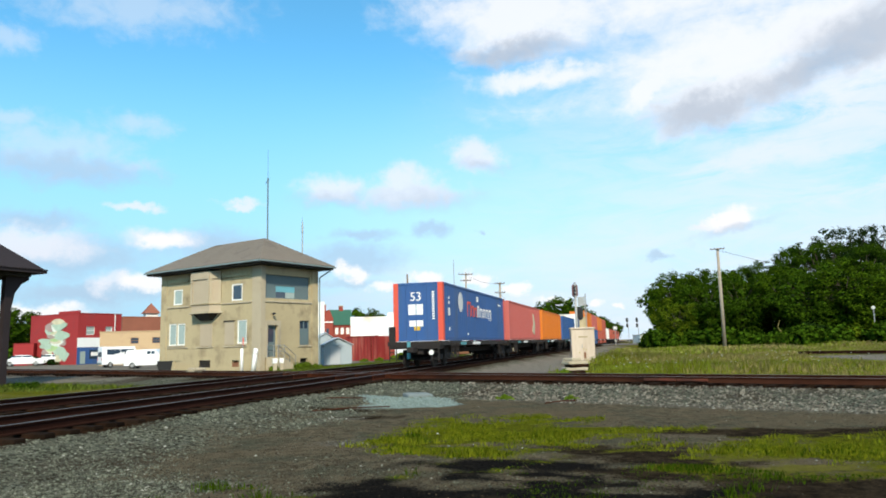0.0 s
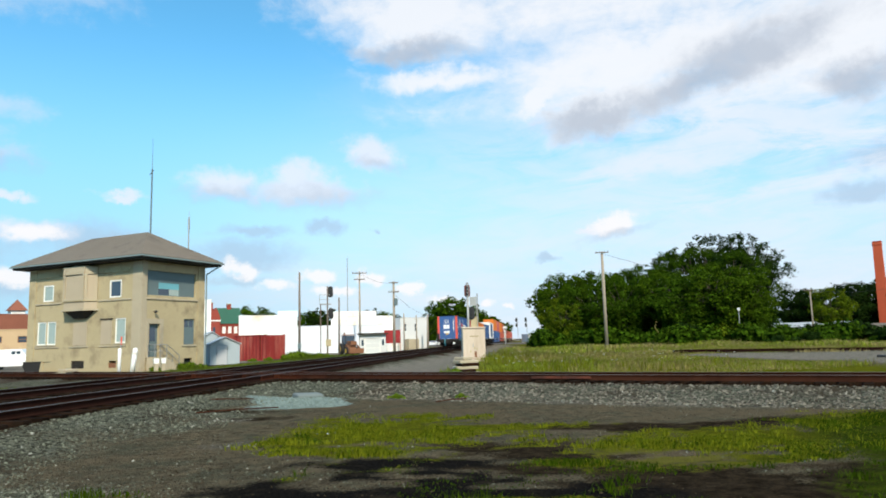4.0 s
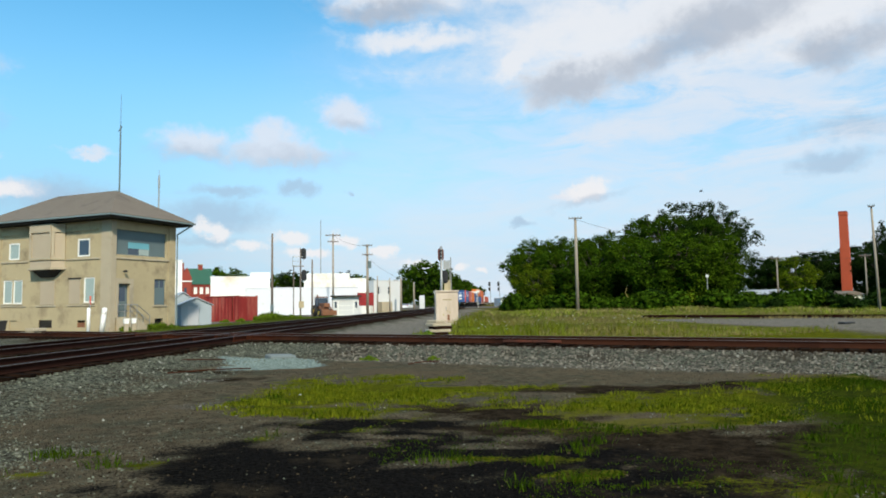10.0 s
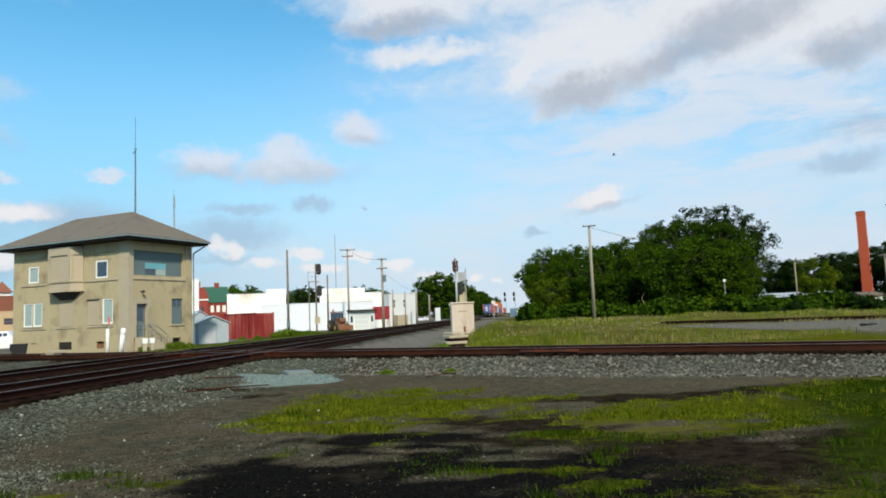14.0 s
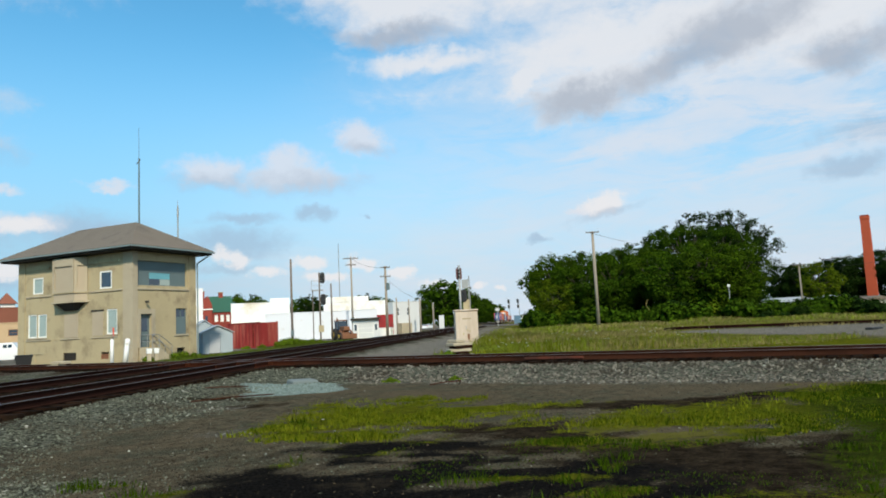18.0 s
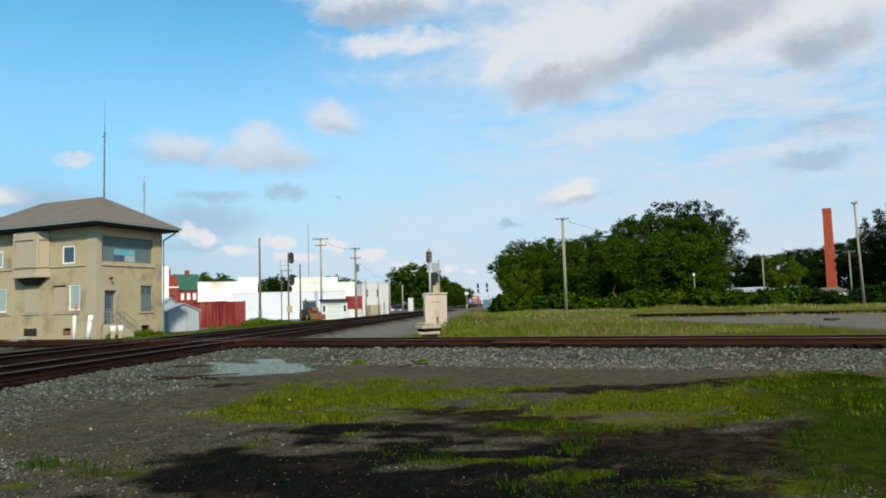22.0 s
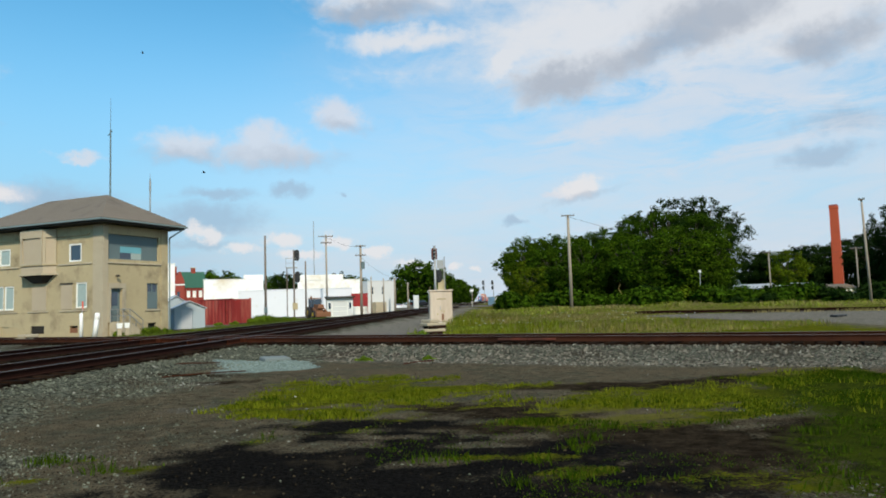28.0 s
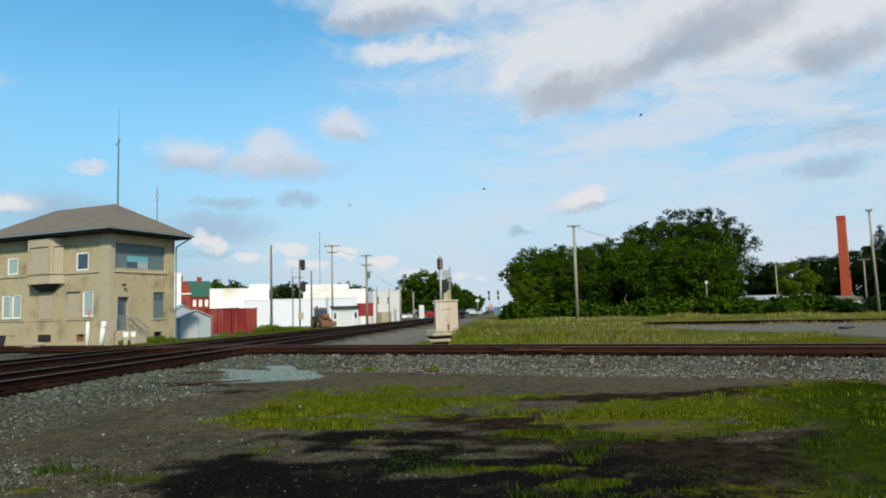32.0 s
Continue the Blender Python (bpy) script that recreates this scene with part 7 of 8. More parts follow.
def vehicle(kind, m, paint, label, group="parked vehicles"):
    L = {"van": 5.0, "bus_van": 5.4, "sedan": 4.7, "pickup": 5.5, "suv": 4.7}[kind]
    prof = {"van": ([(0, 0.3), (0, 1.15), (0.25, 1.95), (3.4, 2.0), (4.15, 1.2), (4.95, 1.0), (5.0, 0.35)], 1.2, [(2.55, 3.4, 1.28, 1.8)], 1.95),
            "bus_van": ([(0, 0.35), (0, 2.3), (0.2, 2.42), (4.1, 2.42), (4.5, 1.35), (5.3, 1.15), (5.4, 0.35)], 1.5, [(0.6, 4.0, 1.5, 2.1)], 2.0),
            "sedan": ([(0, 0.3), (0.05, 0.9), (0.9, 0.98), (1.5, 1.42), (2.9, 1.42), (3.6, 0.95), (4.6, 0.8), (4.7, 0.3)], 1.0, [(1.2, 3.2, 1.02, 1.34)], 1.8),
            "suv": ([(0, 0.35), (0.02, 1.1), (0.35, 1.7), (3.0, 1.72), (3.6, 1.1), (4.6, 0.98), (4.7, 0.35)], 1.1, [(0.5, 3.1, 1.16, 1.6)], 1.85),
            "pickup": ([(0, 0.45), (0, 1.1), (2.3, 1.12), (2.4, 1.8), (3.7, 1.8), (4.3, 1.15), (5.4, 1.05), (5.5, 0.45)], 1.15, [(2.55, 3.8, 1.2, 1.68)], 1.95)}[kind]
    t = thing("car" if kind in ("sedan", "suv") else "pickup_truck" if kind == "pickup" else "van", m, label, "car" if kind in ("sedan", "suv") else "pickup" if kind == "pickup" else "van", group)
    prof, roof, glass, wide = prof
    part("body", car_body(L, prof, roof, wide, paint), paint, t)
    for x0, x1, z0, z1 in glass:
        for y in (-wide / 2 + 0.095, wide / 2 - 0.095):
            mid = (x0 + x1) / 2
            for a, b in ((x0, mid - 0.05), (mid + 0.05, x1)):
                part("side_window", Shape().box(a, b, y - 0.04, y + 0.04, z0, z1), "glass_dark", t)
    part("rear_window", Shape().box(-0.02 if kind != "sedan" else 0.95, 0.16 if kind != "sedan" else 1.25, -wide * 0.36, wide * 0.36, 1.25 if kind != "sedan" else 1.08, 1.8 if kind in ("van", "bus_van") else 1.35), "glass_dark", t)
    for y in (-wide * 0.42, wide * 0.42):
        part("tail_light", Shape().block(-0.03, 0.04, y - 0.09, y + 0.09, 0.85, 1.15, 0.01), "tail_red", t)
        part("headlight", Shape().block(L - 0.12, L + 0.02, y - 0.16, y + 0.16, 0.68, 0.84, 0.01), "white_paint", t)
    for x in (L * 0.19, L * 0.8):
        for y in (-wide / 2 + 0.02, wide / 2 - 0.2):
            w = part("wheel", Shape().tube((x, y - 0.02, 0.33), (x, y + 0.2, 0.33), 0.33, n=16), "rubber", t)
            part("rim", Shape().tube((x, y - 0.035, 0.33), (x, y + 0.215, 0.33), 0.19, n=12), "steel", w)
    part("bumper", Shape().block(-0.1, 0.05, -wide * 0.45, wide * 0.45, 0.38, 0.6, 0.02), "board_grey" if kind != "sedan" else paint, t)
    return t


MAT["tail_red"] = material("red_lamp_lens", (0.45, 0.02, 0.015), 0.3, vary=0.05)
MAT["car_white"] = material("white_car_paint", (0.78, 0.78, 0.77), 0.25, vary=0.03, bump=0)
MAT["car_black"] = material("black_car_paint", (0.015, 0.015, 0.017), 0.2, vary=0.05, bump=0)
MAT["car_red"] = material("red_car_paint", (0.35, 0.015, 0.02), 0.25, vary=0.05, bump=0)
MAT["car_silver"] = material("silver_blue_car_paint", (0.55, 0.62, 0.66), 0.25, 0.3, vary=0.05, bump=0)


def parked():
    p = polar(24.2, 71)
    vehicle("van", pose(p.x, p.y, 0, 0, 0, 6), "car_white", "white minivan parked beside the tower").scale = (0.78, 0.85, 0.86)
    p = polar(26.0, 79)
    vehicle("bus_van", pose(p.x, p.y, 0, 0, 0, 40), "car_white", "tall white cargo van parked by the tan building").scale = (0.75, 0.9, 0.86)
    # pale cars and a white low fence before the mural wall
    for k, (turn, d) in enumerate(((32.0, 106), (30.2, 110))):
        p = polar(turn, d)
        vehicle("sedan", pose(p.x, p.y, 0, 0, 0, 25 + 3 * k), "car_white", "pale car parked before the mural wall")
    for k, (turn, d, c) in enumerate(((-7.5, 188, "car_white"), (-7.0, 192, "car_silver"))):
        p = polar(turn, d)
        vehicle("sedan", pose(p.x, p.y, 0, 0, 0, 60), c, "pale car parked by the street poles")


parked()


def dumpster():
    p = polar(21.6, 57)
    t = thing("trash_bin", pose(p.x, p.y, 0, 0, 0, 22), "black plastic trash bin beside the tower", "trash bin")
    part("bin", Shape().add([(-0.7, -0.5, 0.1), (0.7, -0.5, 0.1), (0.7, 0.5, 0.1), (-0.7, 0.5, 0.1), (-0.85, -0.6, 1.0), (0.85, -0.6, 1.0), (0.85, 0.6, 1.0), (-0.85, 0.6, 1.0)],
                            [(0, 1, 5, 4), (1, 2, 6, 5), (2, 3, 7, 6), (3, 0, 4, 7), (4, 5, 6, 7), (3, 2, 1, 0)]), "black", t)
    part("lid", Shape().block(-0.9, 0.9, -0.65, 0.65, 1.0, 1.1, 0.03), "black", t)
    t.scale = (0.62, 0.62, 0.72)
    for x in (-0.5, 0.5):
        part("wheel", Shape().tube((x, -0.45, 0.1), (x, -0.35, 0.1), 0.1), "rubber", t)


dumpster()


def bollards():
    for turn, d, h, r, lean, lab in ((16.05, 48.6, 1.62, 0.10, 0, "white painted steel bollard before the tower"), (15.2, 47.4, 1.62, 0.14, 6, "leaning white painted bollard before the tower")):
        p = polar(turn, d)
        t = thing("bollard", pose(p.x, p.y, float(ground_z(p.x, p.y)) - 0.1, 0, lean, turn), lab, "bollard", "bollards")
        part("post", Shape().tube((0, 0, 0), (0, 0, h), r, r, 14), "white_paint", t, smooth=True)
        part("cap", Shape().tube((0, 0, h), (0, 0, h + 0.06), r * 1.0, r * 0.6, 14), "white_paint", t)
        if lean:
            part("band", Shape().tube((0, 0, h - 0.35), (0, 0, h - 0.22), r * 1.03, r * 1.03, 14), "white_paint", t)
    p = polar(15.98, 48.9)
    t = thing("marker_post", pose(p.x, p.y, 0, 0, 0, 15), "orange-topped marker by the bollard", "marker post")
    part("post", Shape().tube((0, 0, 0), (0, 0, 1.9), 0.03), "steel", t)
    part("flag", Shape().block(-0.03, 0.06, -0.02, 0.02, 1.75, 2.3, 0.01), "post_red", t)
    for turn, d, w in ((13.55, 48.9, 0.34), (13.05, 49.2, 0.3)):
        p = polar(turn, d)
        t = thing("bucket", pose(p.x, p.y, 0.55, 0, 0, 20), "white plastic tub standing on the steps", "tub", "tubs")
        part("tub", Shape().add([(-w * 0.4, -0.2, 0), (w * 0.4, -0.2, 0), (w * 0.4, 0.2, 0), (-w * 0.4, 0.2, 0), (-w * 0.5, -0.2, 0.32), (w * 0.5, -0.2, 0.32), (w * 0.5, 0.2, 0.32), (-w * 0.5, 0.2, 0.32)],
                                [(0, 1, 5, 4), (1, 2, 6, 5), (2, 3, 7, 6), (3, 0, 4, 7), (4, 5, 6, 7), (3, 2, 1, 0)]), "white_paint", t)
        part("foot", Shape().box(-w * 0.35, w * 0.35, -0.18, 0.18, -0.6, 0.0), "concrete_pale", t)


bollards()


def backhoe():
    p = polar(-0.85, 95)
    t = thing("backhoe", pose(p.x, p.y, 0, 0, 0, -70), "rusty orange backhoe tractor with raised rear arm", "tractor")
    part("chassis", Shape().block(-1.4, 1.6, -0.45, 0.45, 0.6, 1.25, 0.05), "rust_orange", t)
    part("hood", Shape().block(0.3, 1.9, -0.42, 0.42, 1.2, 1.75, 0.06), "rust_orange", t)
    c = Shape()
    for x, y in ((-0.95, -0.65), (-0.95, 0.6), (0.3, -0.65), (0.3, 0.6)):
        c.box(x, x + 0.07, y, y + 0.07, 1.2, 2.5)
    part("cab_frame", c, "black", t)
    part("cab_glass", Shape().box(-0.88, 0.3, -0.6, 0.6, 1.25, 2.45), "glass_dark", t)
    part("cab_roof", Shape().block(-1.05, 0.45, -0.72, 0.72, 2.5, 2.62, 0.04), "rust_orange", t)
    for x, r, w in ((-0.8, 0.72, 0.42), (1.35, 0.5, 0.3)):
        for y in (-0.95, 0.95 - w):
            wh = part("wheel", Shape().tube((x, y, r), (x, y + w, r), r, n=20), "rubber", t)
            part("rim", Shape().tube((x, y - 0.02, r), (x, y + w + 0.02, r), r * 0.55, n=14), "yellow", wh)
    part("boom", Shape().tube((-1.5, 0.1, 1.1), (-1.9, 0.1, 2.9), 0.14, 0.1, 6).tube((-1.9, 0.1, 2.9), (-2.5, 0.1, 1.5), 0.1, 0.08, 6), "rust_orange", t, "folded digging arm")
    part("bucket", Shape().block(-2.8, -2.2, -0.3, 0.5, 0.9, 1.5, 0.06), "rust", t)
    part("front_loader", Shape().block(2.3, 2.9, -1.0, 1.0, 0.15, 0.8, 0.06).tube((1.0, -0.7, 1.3), (2.5, -0.7, 0.6), 0.1, n=6).tube((1.0, 0.7, 1.3), (2.5, 0.7, 0.6), 0.1, n=6), "rust_orange", t)


backhoe()


def small_stuff():
    # tall thin radio mast far off
    p = polar(-0.78, 210)
    t = thing("radio_mast", pose(p.x, p.y, 0), "tall thin grey radio mast far behind the roofs", "mast")
    part("mast", Shape().tube((0, 0, 0), (0, 0, 26.5), 0.13, 0.09, 6), "steel", t)
    # pale sign box and crossing posts by the road
    p = polar(-8.9, 150)
    t = thing("sign_board", pose(p.x, p.y, 0, 0, 0, -8), "blank pale upright sign by the road", "sign")
    part("board", Shape().block(-0.55, 0.55, -0.15, 0.15, 0.4, 3.2, 0.03), "grey_wall", t)
    part("leg", Shape().box(-0.3, 0.3, -0.1, 0.1, -0.2, 0.4), "board_grey", t)
    # far signals over the line
    for turn, d, h in ((-14.38, 330, 10.6), (-15.12, 330, 10.6)):
        p = polar(turn, d)
        t = thing("signal_mast", pose(p.x, p.y, 0, 0, 0, -15), "distant railway signal with two dark heads", "railway signal", "railway signals")
        part("mast", Shape().tube((0.5, 0, 0), (0.5, 0, h), 0.12, 0.1, 6), "steel", t)
        signal_head(t, 0.0, h - 0.6, 1.6)
        signal_head(t, 0.0, h - 3.0, 1.4)
    # white hut right of the line
    building("equipment_hut", polar(-14.75, 205), polar(-15.3, 200), 2.4, 2.6, "white_wall", "roof_pale", "small white trackside equipment hut", [], parapet=0.05)
    # low pale buildings behind the bushes
    building("long_shed", polar(-32.4, 128), polar(-35.2, 124), 8, 2.2, "shed_blue", "roof_pale", "long low pale blue-grey shed behind the bushes", [], pitch=0.8)
    building("house", polar(-36.4, 138), polar(-37.6, 136), 7, 2.2, "white_wall", "roof_pale", "low white house behind bushes", [], pitch=0.9)
    building("house", polar(-38.4, 132), polar(-40.0, 130), 8, 1.9, "white_wall", "shingle", "low house with brown roof behind bushes", [], pitch=0.7)
    # pale light on a post among the trees
    p = polar(-31.2, 99)
    t = thing("crossing_sign", pose(p.x, p.y, 0, 0, 0, -30), "white round sign on a post in the bushes", "sign")
    part("post", Shape().tube((0, 0, 0), (0, 0, 4.4), 0.06), "steel", t)
    part("disc", Shape().tube((0, -0.08, 4.6), (0, -0.02, 4.6), 0.2, 0.2, 14), "grey_wall", t)
    # fallen pale branch
    p, q = polar(-25.1, 97), polar(-25.8, 98)
    b = tagged(part("fallen_branch", Shape().tube((p.x, p.y, 2.6), (q.x, q.y, 0.3), 0.05, 0.09, 6).tube((p.x, p.y, 2.6), (p.x + 0.3, p.y, 3.4), 0.04, 0.02, 5), "grass_dry"), "pale dead branch leaning at the trees", "branch")
    # junk bits: dark scrap in the yard, timber, wires on the ballast
    p = polar(-40.3, 43)
    tagged(part("scrap_metal", Shape().block(-0.5, 0.1, -0.2, 0.2, 0, 0.12, 0.03).tube((0.1, 0, 0.08), (0.9, 0.1, 0.05), 0.05), "black", m=pose(p.x, p.y, float(ground_z(p.x, p.y)), 0, 0, 20)), "dark scrap metal lying on gravel", "scrap metal")
    for k, (x, y, l, turn) in enumerate(((-3.0, 19.6, 1.6, -12), (-2.3, 17.3, 1.9, 18), (2.9, 18.2, 1.1, 32))):
        tagged(part("rusty_bar", Shape().tube((-l / 2, 0, 0.05), (0, 0.12, 0.06), 0.016, n=6).tube((0, 0.12, 0.06), (l / 2, 0.05, 0.05), 0.016, n=6), "rust", m=pose(x, y, float(ground_z(x, y)), 0, 0, turn)), "rusty bent iron bar lying on ballast", "iron bar", "rusty bars")
    for x, y, turn in ((-0.9, 21.9, 20),):
        tagged(part("concrete_slab", Shape().block(-0.4, 0.4, -0.3, 0.3, -0.05, 0.1, 0.03), "stone_slab", m=pose(x, y, float(ground_z(x, y)), 3, 2, turn)), "pale grey concrete slab lying in ballast", "slab")
    p = polar(19.35, 41)
    tagged(part("switch_box", Shape().block(-0.7, 0.7, -0.3, 0.3, 0, 0.32, 0.05).block(-0.35, 0.35, -0.35, 0.35, 0.32, 0.5, 0.04), "concrete_pale", m=pose(p.x, p.y, 0.1, 0, 0, 52)), "low grey switch machine beside the track", "switch machine")


MAT["stone_slab"] = material("pale_grey_slab", (0.15, 0.175, 0.165), 0.9, vary=0.2)
small_stuff()


def wires():
    """Sagging line wires between poles."""
    def wire(a, b, sag, r=0.018):
        s, n = Shape(), 10
        pts = [a.lerp(b, i / n) - Vector((0, 0, sag * 4 * (i / n) * (1 - i / n))) for i in range(n + 1)]
        across = Vector((-(b - a).y, (b - a).x, 0)).normalized() * r
        ring = [(across.x, across.y, 0), (0, 0, r), (-across.x, -across.y, 0), (0, 0, -r)]
        k = 4 * n
        s.add([(p.x + u, p.y + v, p.z + w) for p in pts for u, v, w in ring],
              [(4 * i + j, 4 * i + (j + 1) % 4, 4 * i + 4 + (j + 1) % 4, 4 * i + 4 + j) for i in range(n) for j in range(4)] + [(3, 2, 1, 0), (k, k + 1, k + 2, k + 3)])
        tagged(part("overhead_wire", s, "black"), "thin dark overhead wire between poles", "wire", "overhead wires")
    a = polar(-21.4, 93, 12.2)
    wire(a, polar(-36.05, 110, 7.2), 0.9)
    wire(polar(-4.5, 100, 9.8), polar(-1.75, 105, 11.8), 0.5)
    wire(polar(-4.5, 100, 8.3), polar(-7.2, 120, 5.8), 0.5)
    wire(polar(-41.65, 105, 6.8), polar(-36.05, 110, 7.1), 0.4)


wires()


# ---------------- the street across the line, its gates and traffic ----------------
ROAD_A, ROAD_B = polar(-4.5, 172), polar(-19.0, 196)
ROAD_D = (ROAD_B - ROAD_A).normalized()
ROAD_Z = 0.462


def street():
    n = (ROAD_B - ROAD_A).length
    s = thing("road", frame_at(ROAD_A, ROAD_B), "worn grey asphalt street crossing the tracks", "road", kind="structure")
    part("roadway", Shape().add([(-25, -4, -0.2), (0, -4, ROAD_Z), (n, -4, ROAD_Z), (n + 25, -4, -0.2), (-25, 4, -0.2), (0, 4, ROAD_Z), (n, 4, ROAD_Z), (n + 25, 4, -0.2), (0, -4, -0.3), (n, -4, -0.3), (0, 4, -0.3), (n, 4, -0.3)],
                                [(0, 1, 5, 4), (1, 2, 6, 5), (2, 3, 7, 6), (0, 8, 1), (1, 8, 9, 2), (2, 9, 3), (4, 5, 10), (5, 6, 11, 10), (6, 7, 11)]), "asphalt", s)
    for k in range(11):
        part("lane_mark", Shape().box(2 + k * 4.4, 4.4 + k * 4.4, -0.06, 0.06, ROAD_Z + 0.004, ROAD_Z + 0.01), "yellow", s)


street()


def crossing_gate(p, label, reach):
    t = thing("crossing_gate", pose(p.x, p.y, 0.1, 0, 0, -10), label, "crossing gate", "crossing gates")
    part("mast", Shape().tube((0, 0, 0), (0, 0, 4.6), 0.09, 0.08, 8), "steel", t)
    part("crossbuck", Shape().box(-0.6, 0.6, -0.12, -0.1, 4.1, 4.28, pose(0, 0, 0)).add([(-0.45, -0.14, 3.8), (-0.3, -0.14, 3.7), (0.45, -0.14, 4.6), (0.3, -0.14, 4.7)], [(0, 1, 2, 3)]).add([(0.45, -0.14, 3.8), (0.3, -0.14, 3.7), (-0.45, -0.14, 4.6), (-0.3, -0.14, 4.7)], [(0, 1, 2, 3)]), "white_paint", t)
    for x in (-0.45, 0.45):
        part("flasher", Shape().tube((x, -0.2, 3.0), (x, -0.05, 3.0), 0.2, 0.2, 12), "black", t)
    part("mechanism", Shape().block(-0.25, 0.25, -0.2, 0.3, 0.8, 1.4, 0.03), "steel", t)
    arm = part("gate_arm", Shape().box(-0.5, reach, -0.04, 0.04, -0.06, 0.06), "concrete_pale", t, "red and white gate arm", pose(0, -0.25, 1.15))
    for k in range(int(reach / 0.9)):
        part("red_stripe", Shape().box(0.3 + k * 0.9, 0.7 + k * 0.9, -0.045, 0.045, -0.065, 0.065), "maroon", arm)
    return arm


GATES = [crossing_gate(polar(-13.45, 178), "crossing gate near the tracks with a striped arm", 2.6), crossing_gate(polar(-10.0, 190), "crossing gate across the tracks with a striped arm", 4.6)]
BLACK_CAR = vehicle("suv", pose(0, 0, 0), "car_black", "black car creeping over the crossing", "traffic")
RED_CAR = vehicle("sedan", pose(0, 0, 0), "car_red", "red car following over the crossing", "traffic")
PICKUP = vehicle("pickup", pose(0, 0, 0), "car_silver", "pale blue-silver pickup truck crossing the tracks", "traffic")


def bird(label):
    t = thing("bird", pose(0, 0, 0), label, "bird", "birds")
    part("body", Shape().tube((-0.16, 0, 0), (0.0, 0, 0.0), 0.015, 0.06, 8).tube((0.0, 0, 0), (0.17, 0, 0.02), 0.06, 0.02, 8), "black", t)
    part("wing", Shape().add([(0.08, 0.03, 0.03), (-0.08, 0.03, 0.03), (-0.12, 0.34, 0.12), (0.02, 0.32, 0.13), (0.05, 0.03, 0.045), (-0.1, 0.33, 0.135)], [(0, 1, 2, 3), (4, 3, 5), (0, 3, 4), (1, 4, 5, 2)]), "black", t)
    part("wing", Shape().add([(0.08, -0.03, 0.03), (-0.08, -0.03, 0.03), (-0.12, -0.34, 0.12), (0.02, -0.32, 0.13), (0.05, -0.03, 0.045), (-0.1, -0.33, 0.135)], [(0, 1, 2, 3), (4, 3, 5), (0, 3, 4), (1, 4, 5, 2)]), "black", t)
    part("tail", Shape().add([(-0.14, -0.02, 0.01), (-0.14, 0.02, 0.01), (-0.3, 0.06, 0.01), (-0.3, -0.06, 0.01)], [(0, 1, 2, 3)]), "black", t)
    return t


BIRDS = [bird("small dark bird in flight") for _ in range(4)]


# ---------------- what moves ----------------
TRAIN_START, TRAIN_SPEED = 33.5, 14.4


def on_road(turn, lane):
    """A place on the street seen at that heading; lane: metres beyond its middle."""
    a, d = ROAD_A, polar(turn, 1.0)
    det = ROAD_D.x * d.y - ROAD_D.y * d.x
    k = (a.y * d.x - a.x * d.y) / det
    p = a + ROAD_D * k
    return p + Vector((-ROAD_D.y, ROAD_D.x, 0)) * lane


def drive(car, rows, lane, length, back=False):
    out, turn = [], math.degrees(math.atan2(ROAD_D.y, ROAD_D.x)) + (180 if back else 0)
    for t, az in rows:
        p = on_road(az, lane) + ROAD_D * (length / 2 if back else -length / 2)
        out.append((t, pose(p.x, p.y, ROAD_Z + 0.005, 0, 0, turn)))
    walk(car, out)


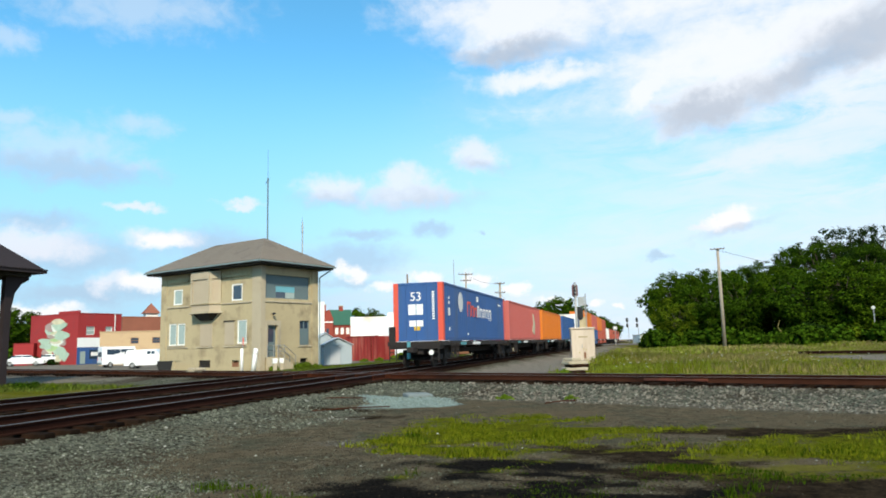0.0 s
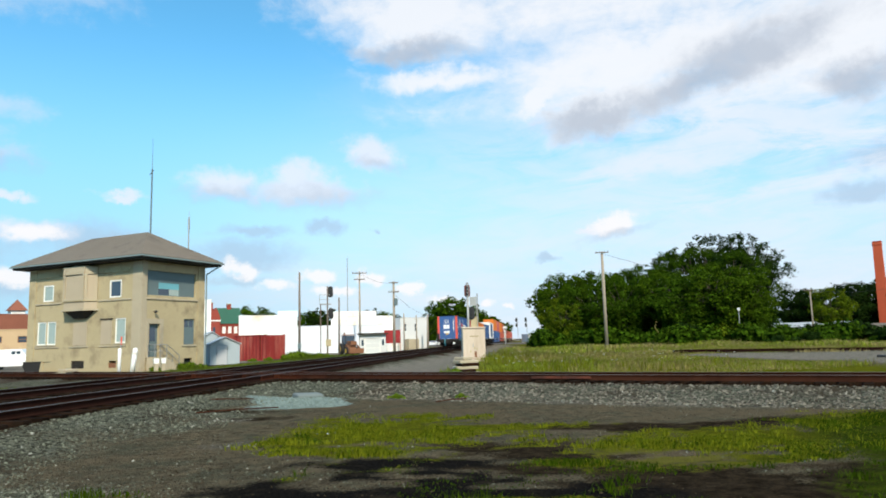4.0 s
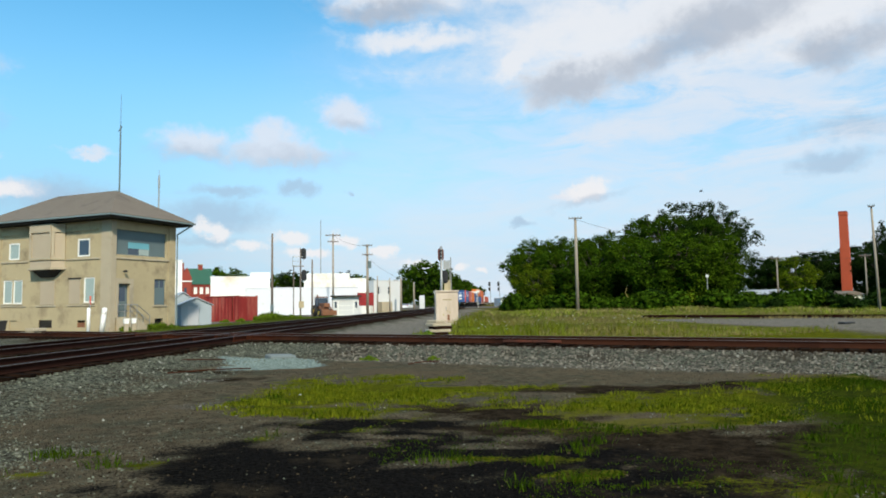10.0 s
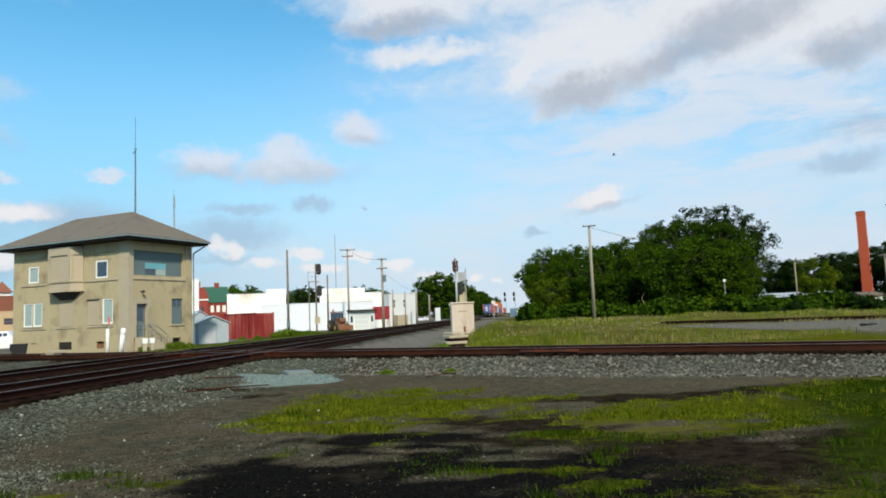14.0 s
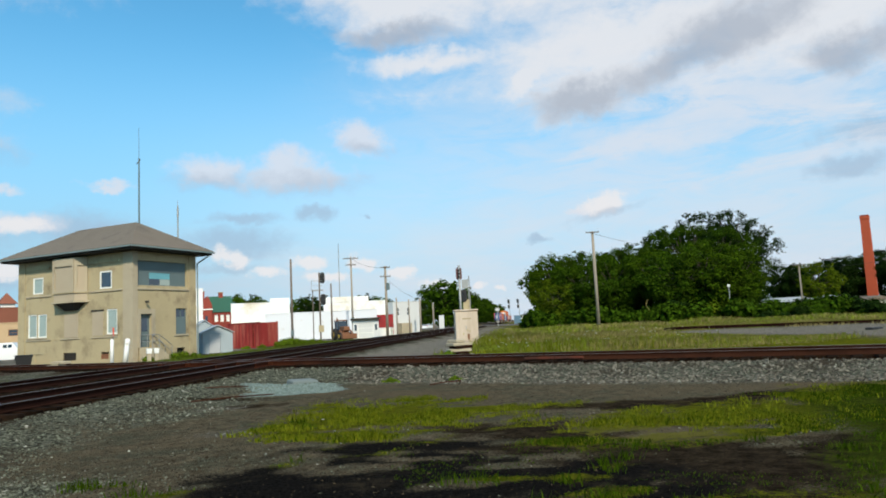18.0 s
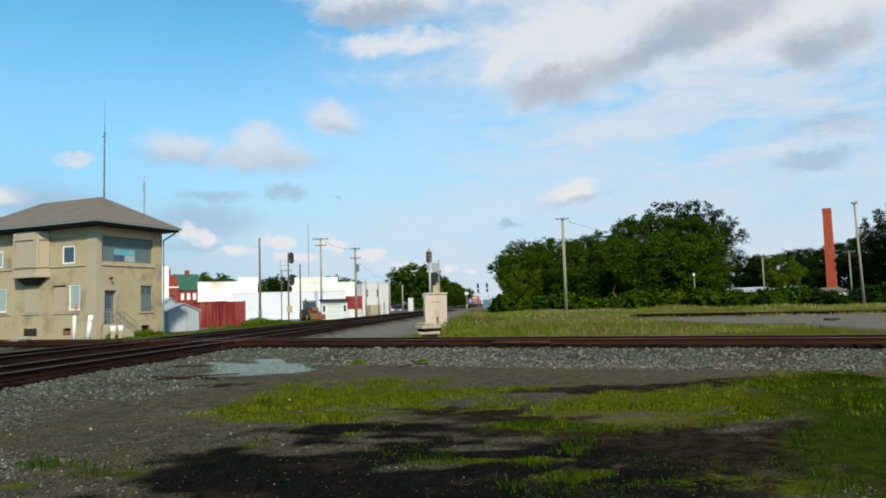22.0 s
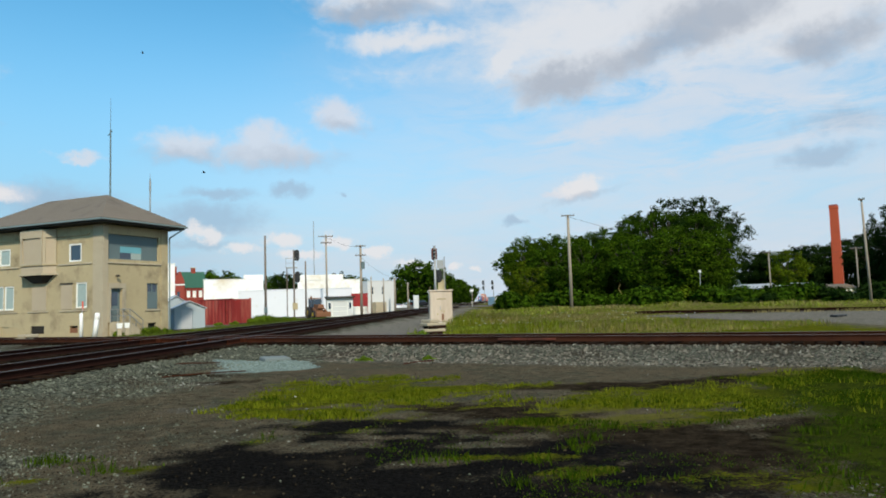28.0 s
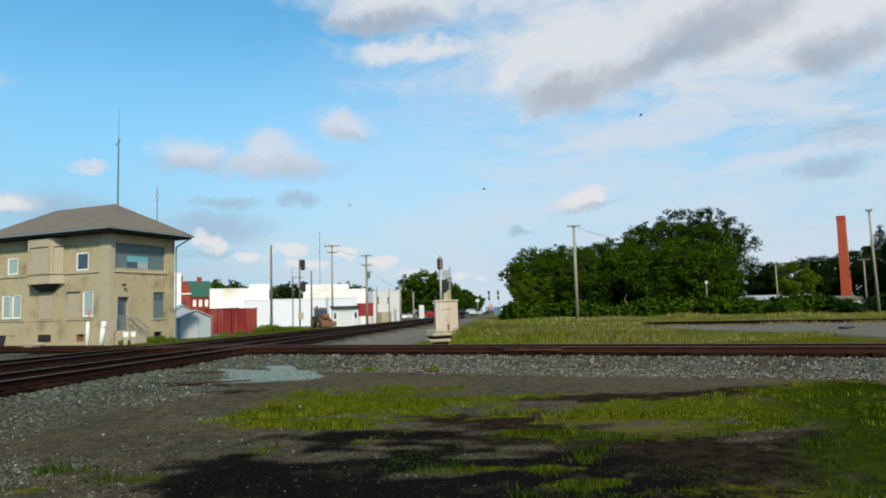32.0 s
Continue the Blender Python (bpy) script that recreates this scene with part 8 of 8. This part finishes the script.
def motions():
    turn = math.degrees(math.atan2(DIR_A.y, DIR_A.x))
    for i, car in enumerate(CARS):
        rows = []
        for k in range(0, 33, 2):
            p = on_a(TRAIN_START + TRAIN_SPEED * k + PITCH * i, SIDE_NEAR)
            rows.append((float(k), pose(p.x, p.y, RAIL_Z, 0, 0, turn)))
        walk(car, rows)
    # traffic waits for the train, then goes over
    drive(BLACK_CAR, [(0.0, -6.0), (19.0, -6.0), (20.5, -6.6), (22.0, -7.95), (23.5, -8.1), (25.5, -8.4), (27.5, -8.85), (28.5, -9.3), (30.0, -10.4), (31.0, -11.2), (32.0, -11.7)], -1.8, 4.7)
    drive(RED_CAR, [(0.0, -3.0), (26.0, -3.2), (28.0, -5.2), (29.0, -6.6), (30.0, -7.85), (31.0, -8.55), (32.0, -9.3)], -1.8, 4.7)
    drive(PICKUP, [(0.0, -20.5), (26.0, -20.5), (28.0, -17.0), (29.0, -15.5), (29.5, -14.95), (30.0, -14.75), (31.0, -14.1), (32.0, -13.25)], 1.8, 5.5, True)
    for arm in GATES:
        at = arm.matrix_basis.translation.copy()
        walk(arm, [(t, pose(*at, 0, -up, 0)) for t, up in ((0.0, 0), (20.5, 0), (21.5, 15), (22.5, 50), (23.5, 80), (24.3, 88), (32.0, 88))])
    # birds: time, heading, height above the horizon, distance
    for b, rows in zip(BIRDS, ([(0.0, -62, 9.0, 90), (7.0, -43.5, 8.8, 85), (9.0, -34.4, 8.53, 80), (13.0, -25.37, 7.4, 75), (16.5, -19.0, 31.0, 80), (32.0, 60, 34.0, 110)],
                               [(0.0, 70, 32, 120), (24.0, 34.0, 24.0, 90), (27.0, 13.0, 13.0, 80), (28.0, 7.58, 10.5, 75), (29.0, 3.87, 8.61, 80), (29.6, 2.7, 7.6, 90), (32.0, -1.5, 5.2, 200)],
                               [(0.0, -110, 12, 100), (28.0, -46.0, 14.0, 80), (32.0, -27.05, 14.87, 75)],
                               [(0.0, 100, 22, 120), (24.0, 50.0, 24.0, 100), (28.0, 12.0, 19.0, 90), (30.0, -2.9, 12.1, 85), (31.0, -7.96, 11.54, 85), (32.0, -14.27, 9.88, 85)])):
        pts = [(t, polar(az, d, 1.58 + d * math.tan(radians(el)))) for t, az, el, d in rows]
        out = []
        for i, (t, p) in enumerate(pts):
            q = pts[min(i + 1, len(pts) - 1)][1] - pts[max(i - 1, 0)][1]
            out.append((t, pose(p.x, p.y, p.z, 0, 0, math.degrees(math.atan2(q.y, q.x)))))
        walk(b, out)


motions()
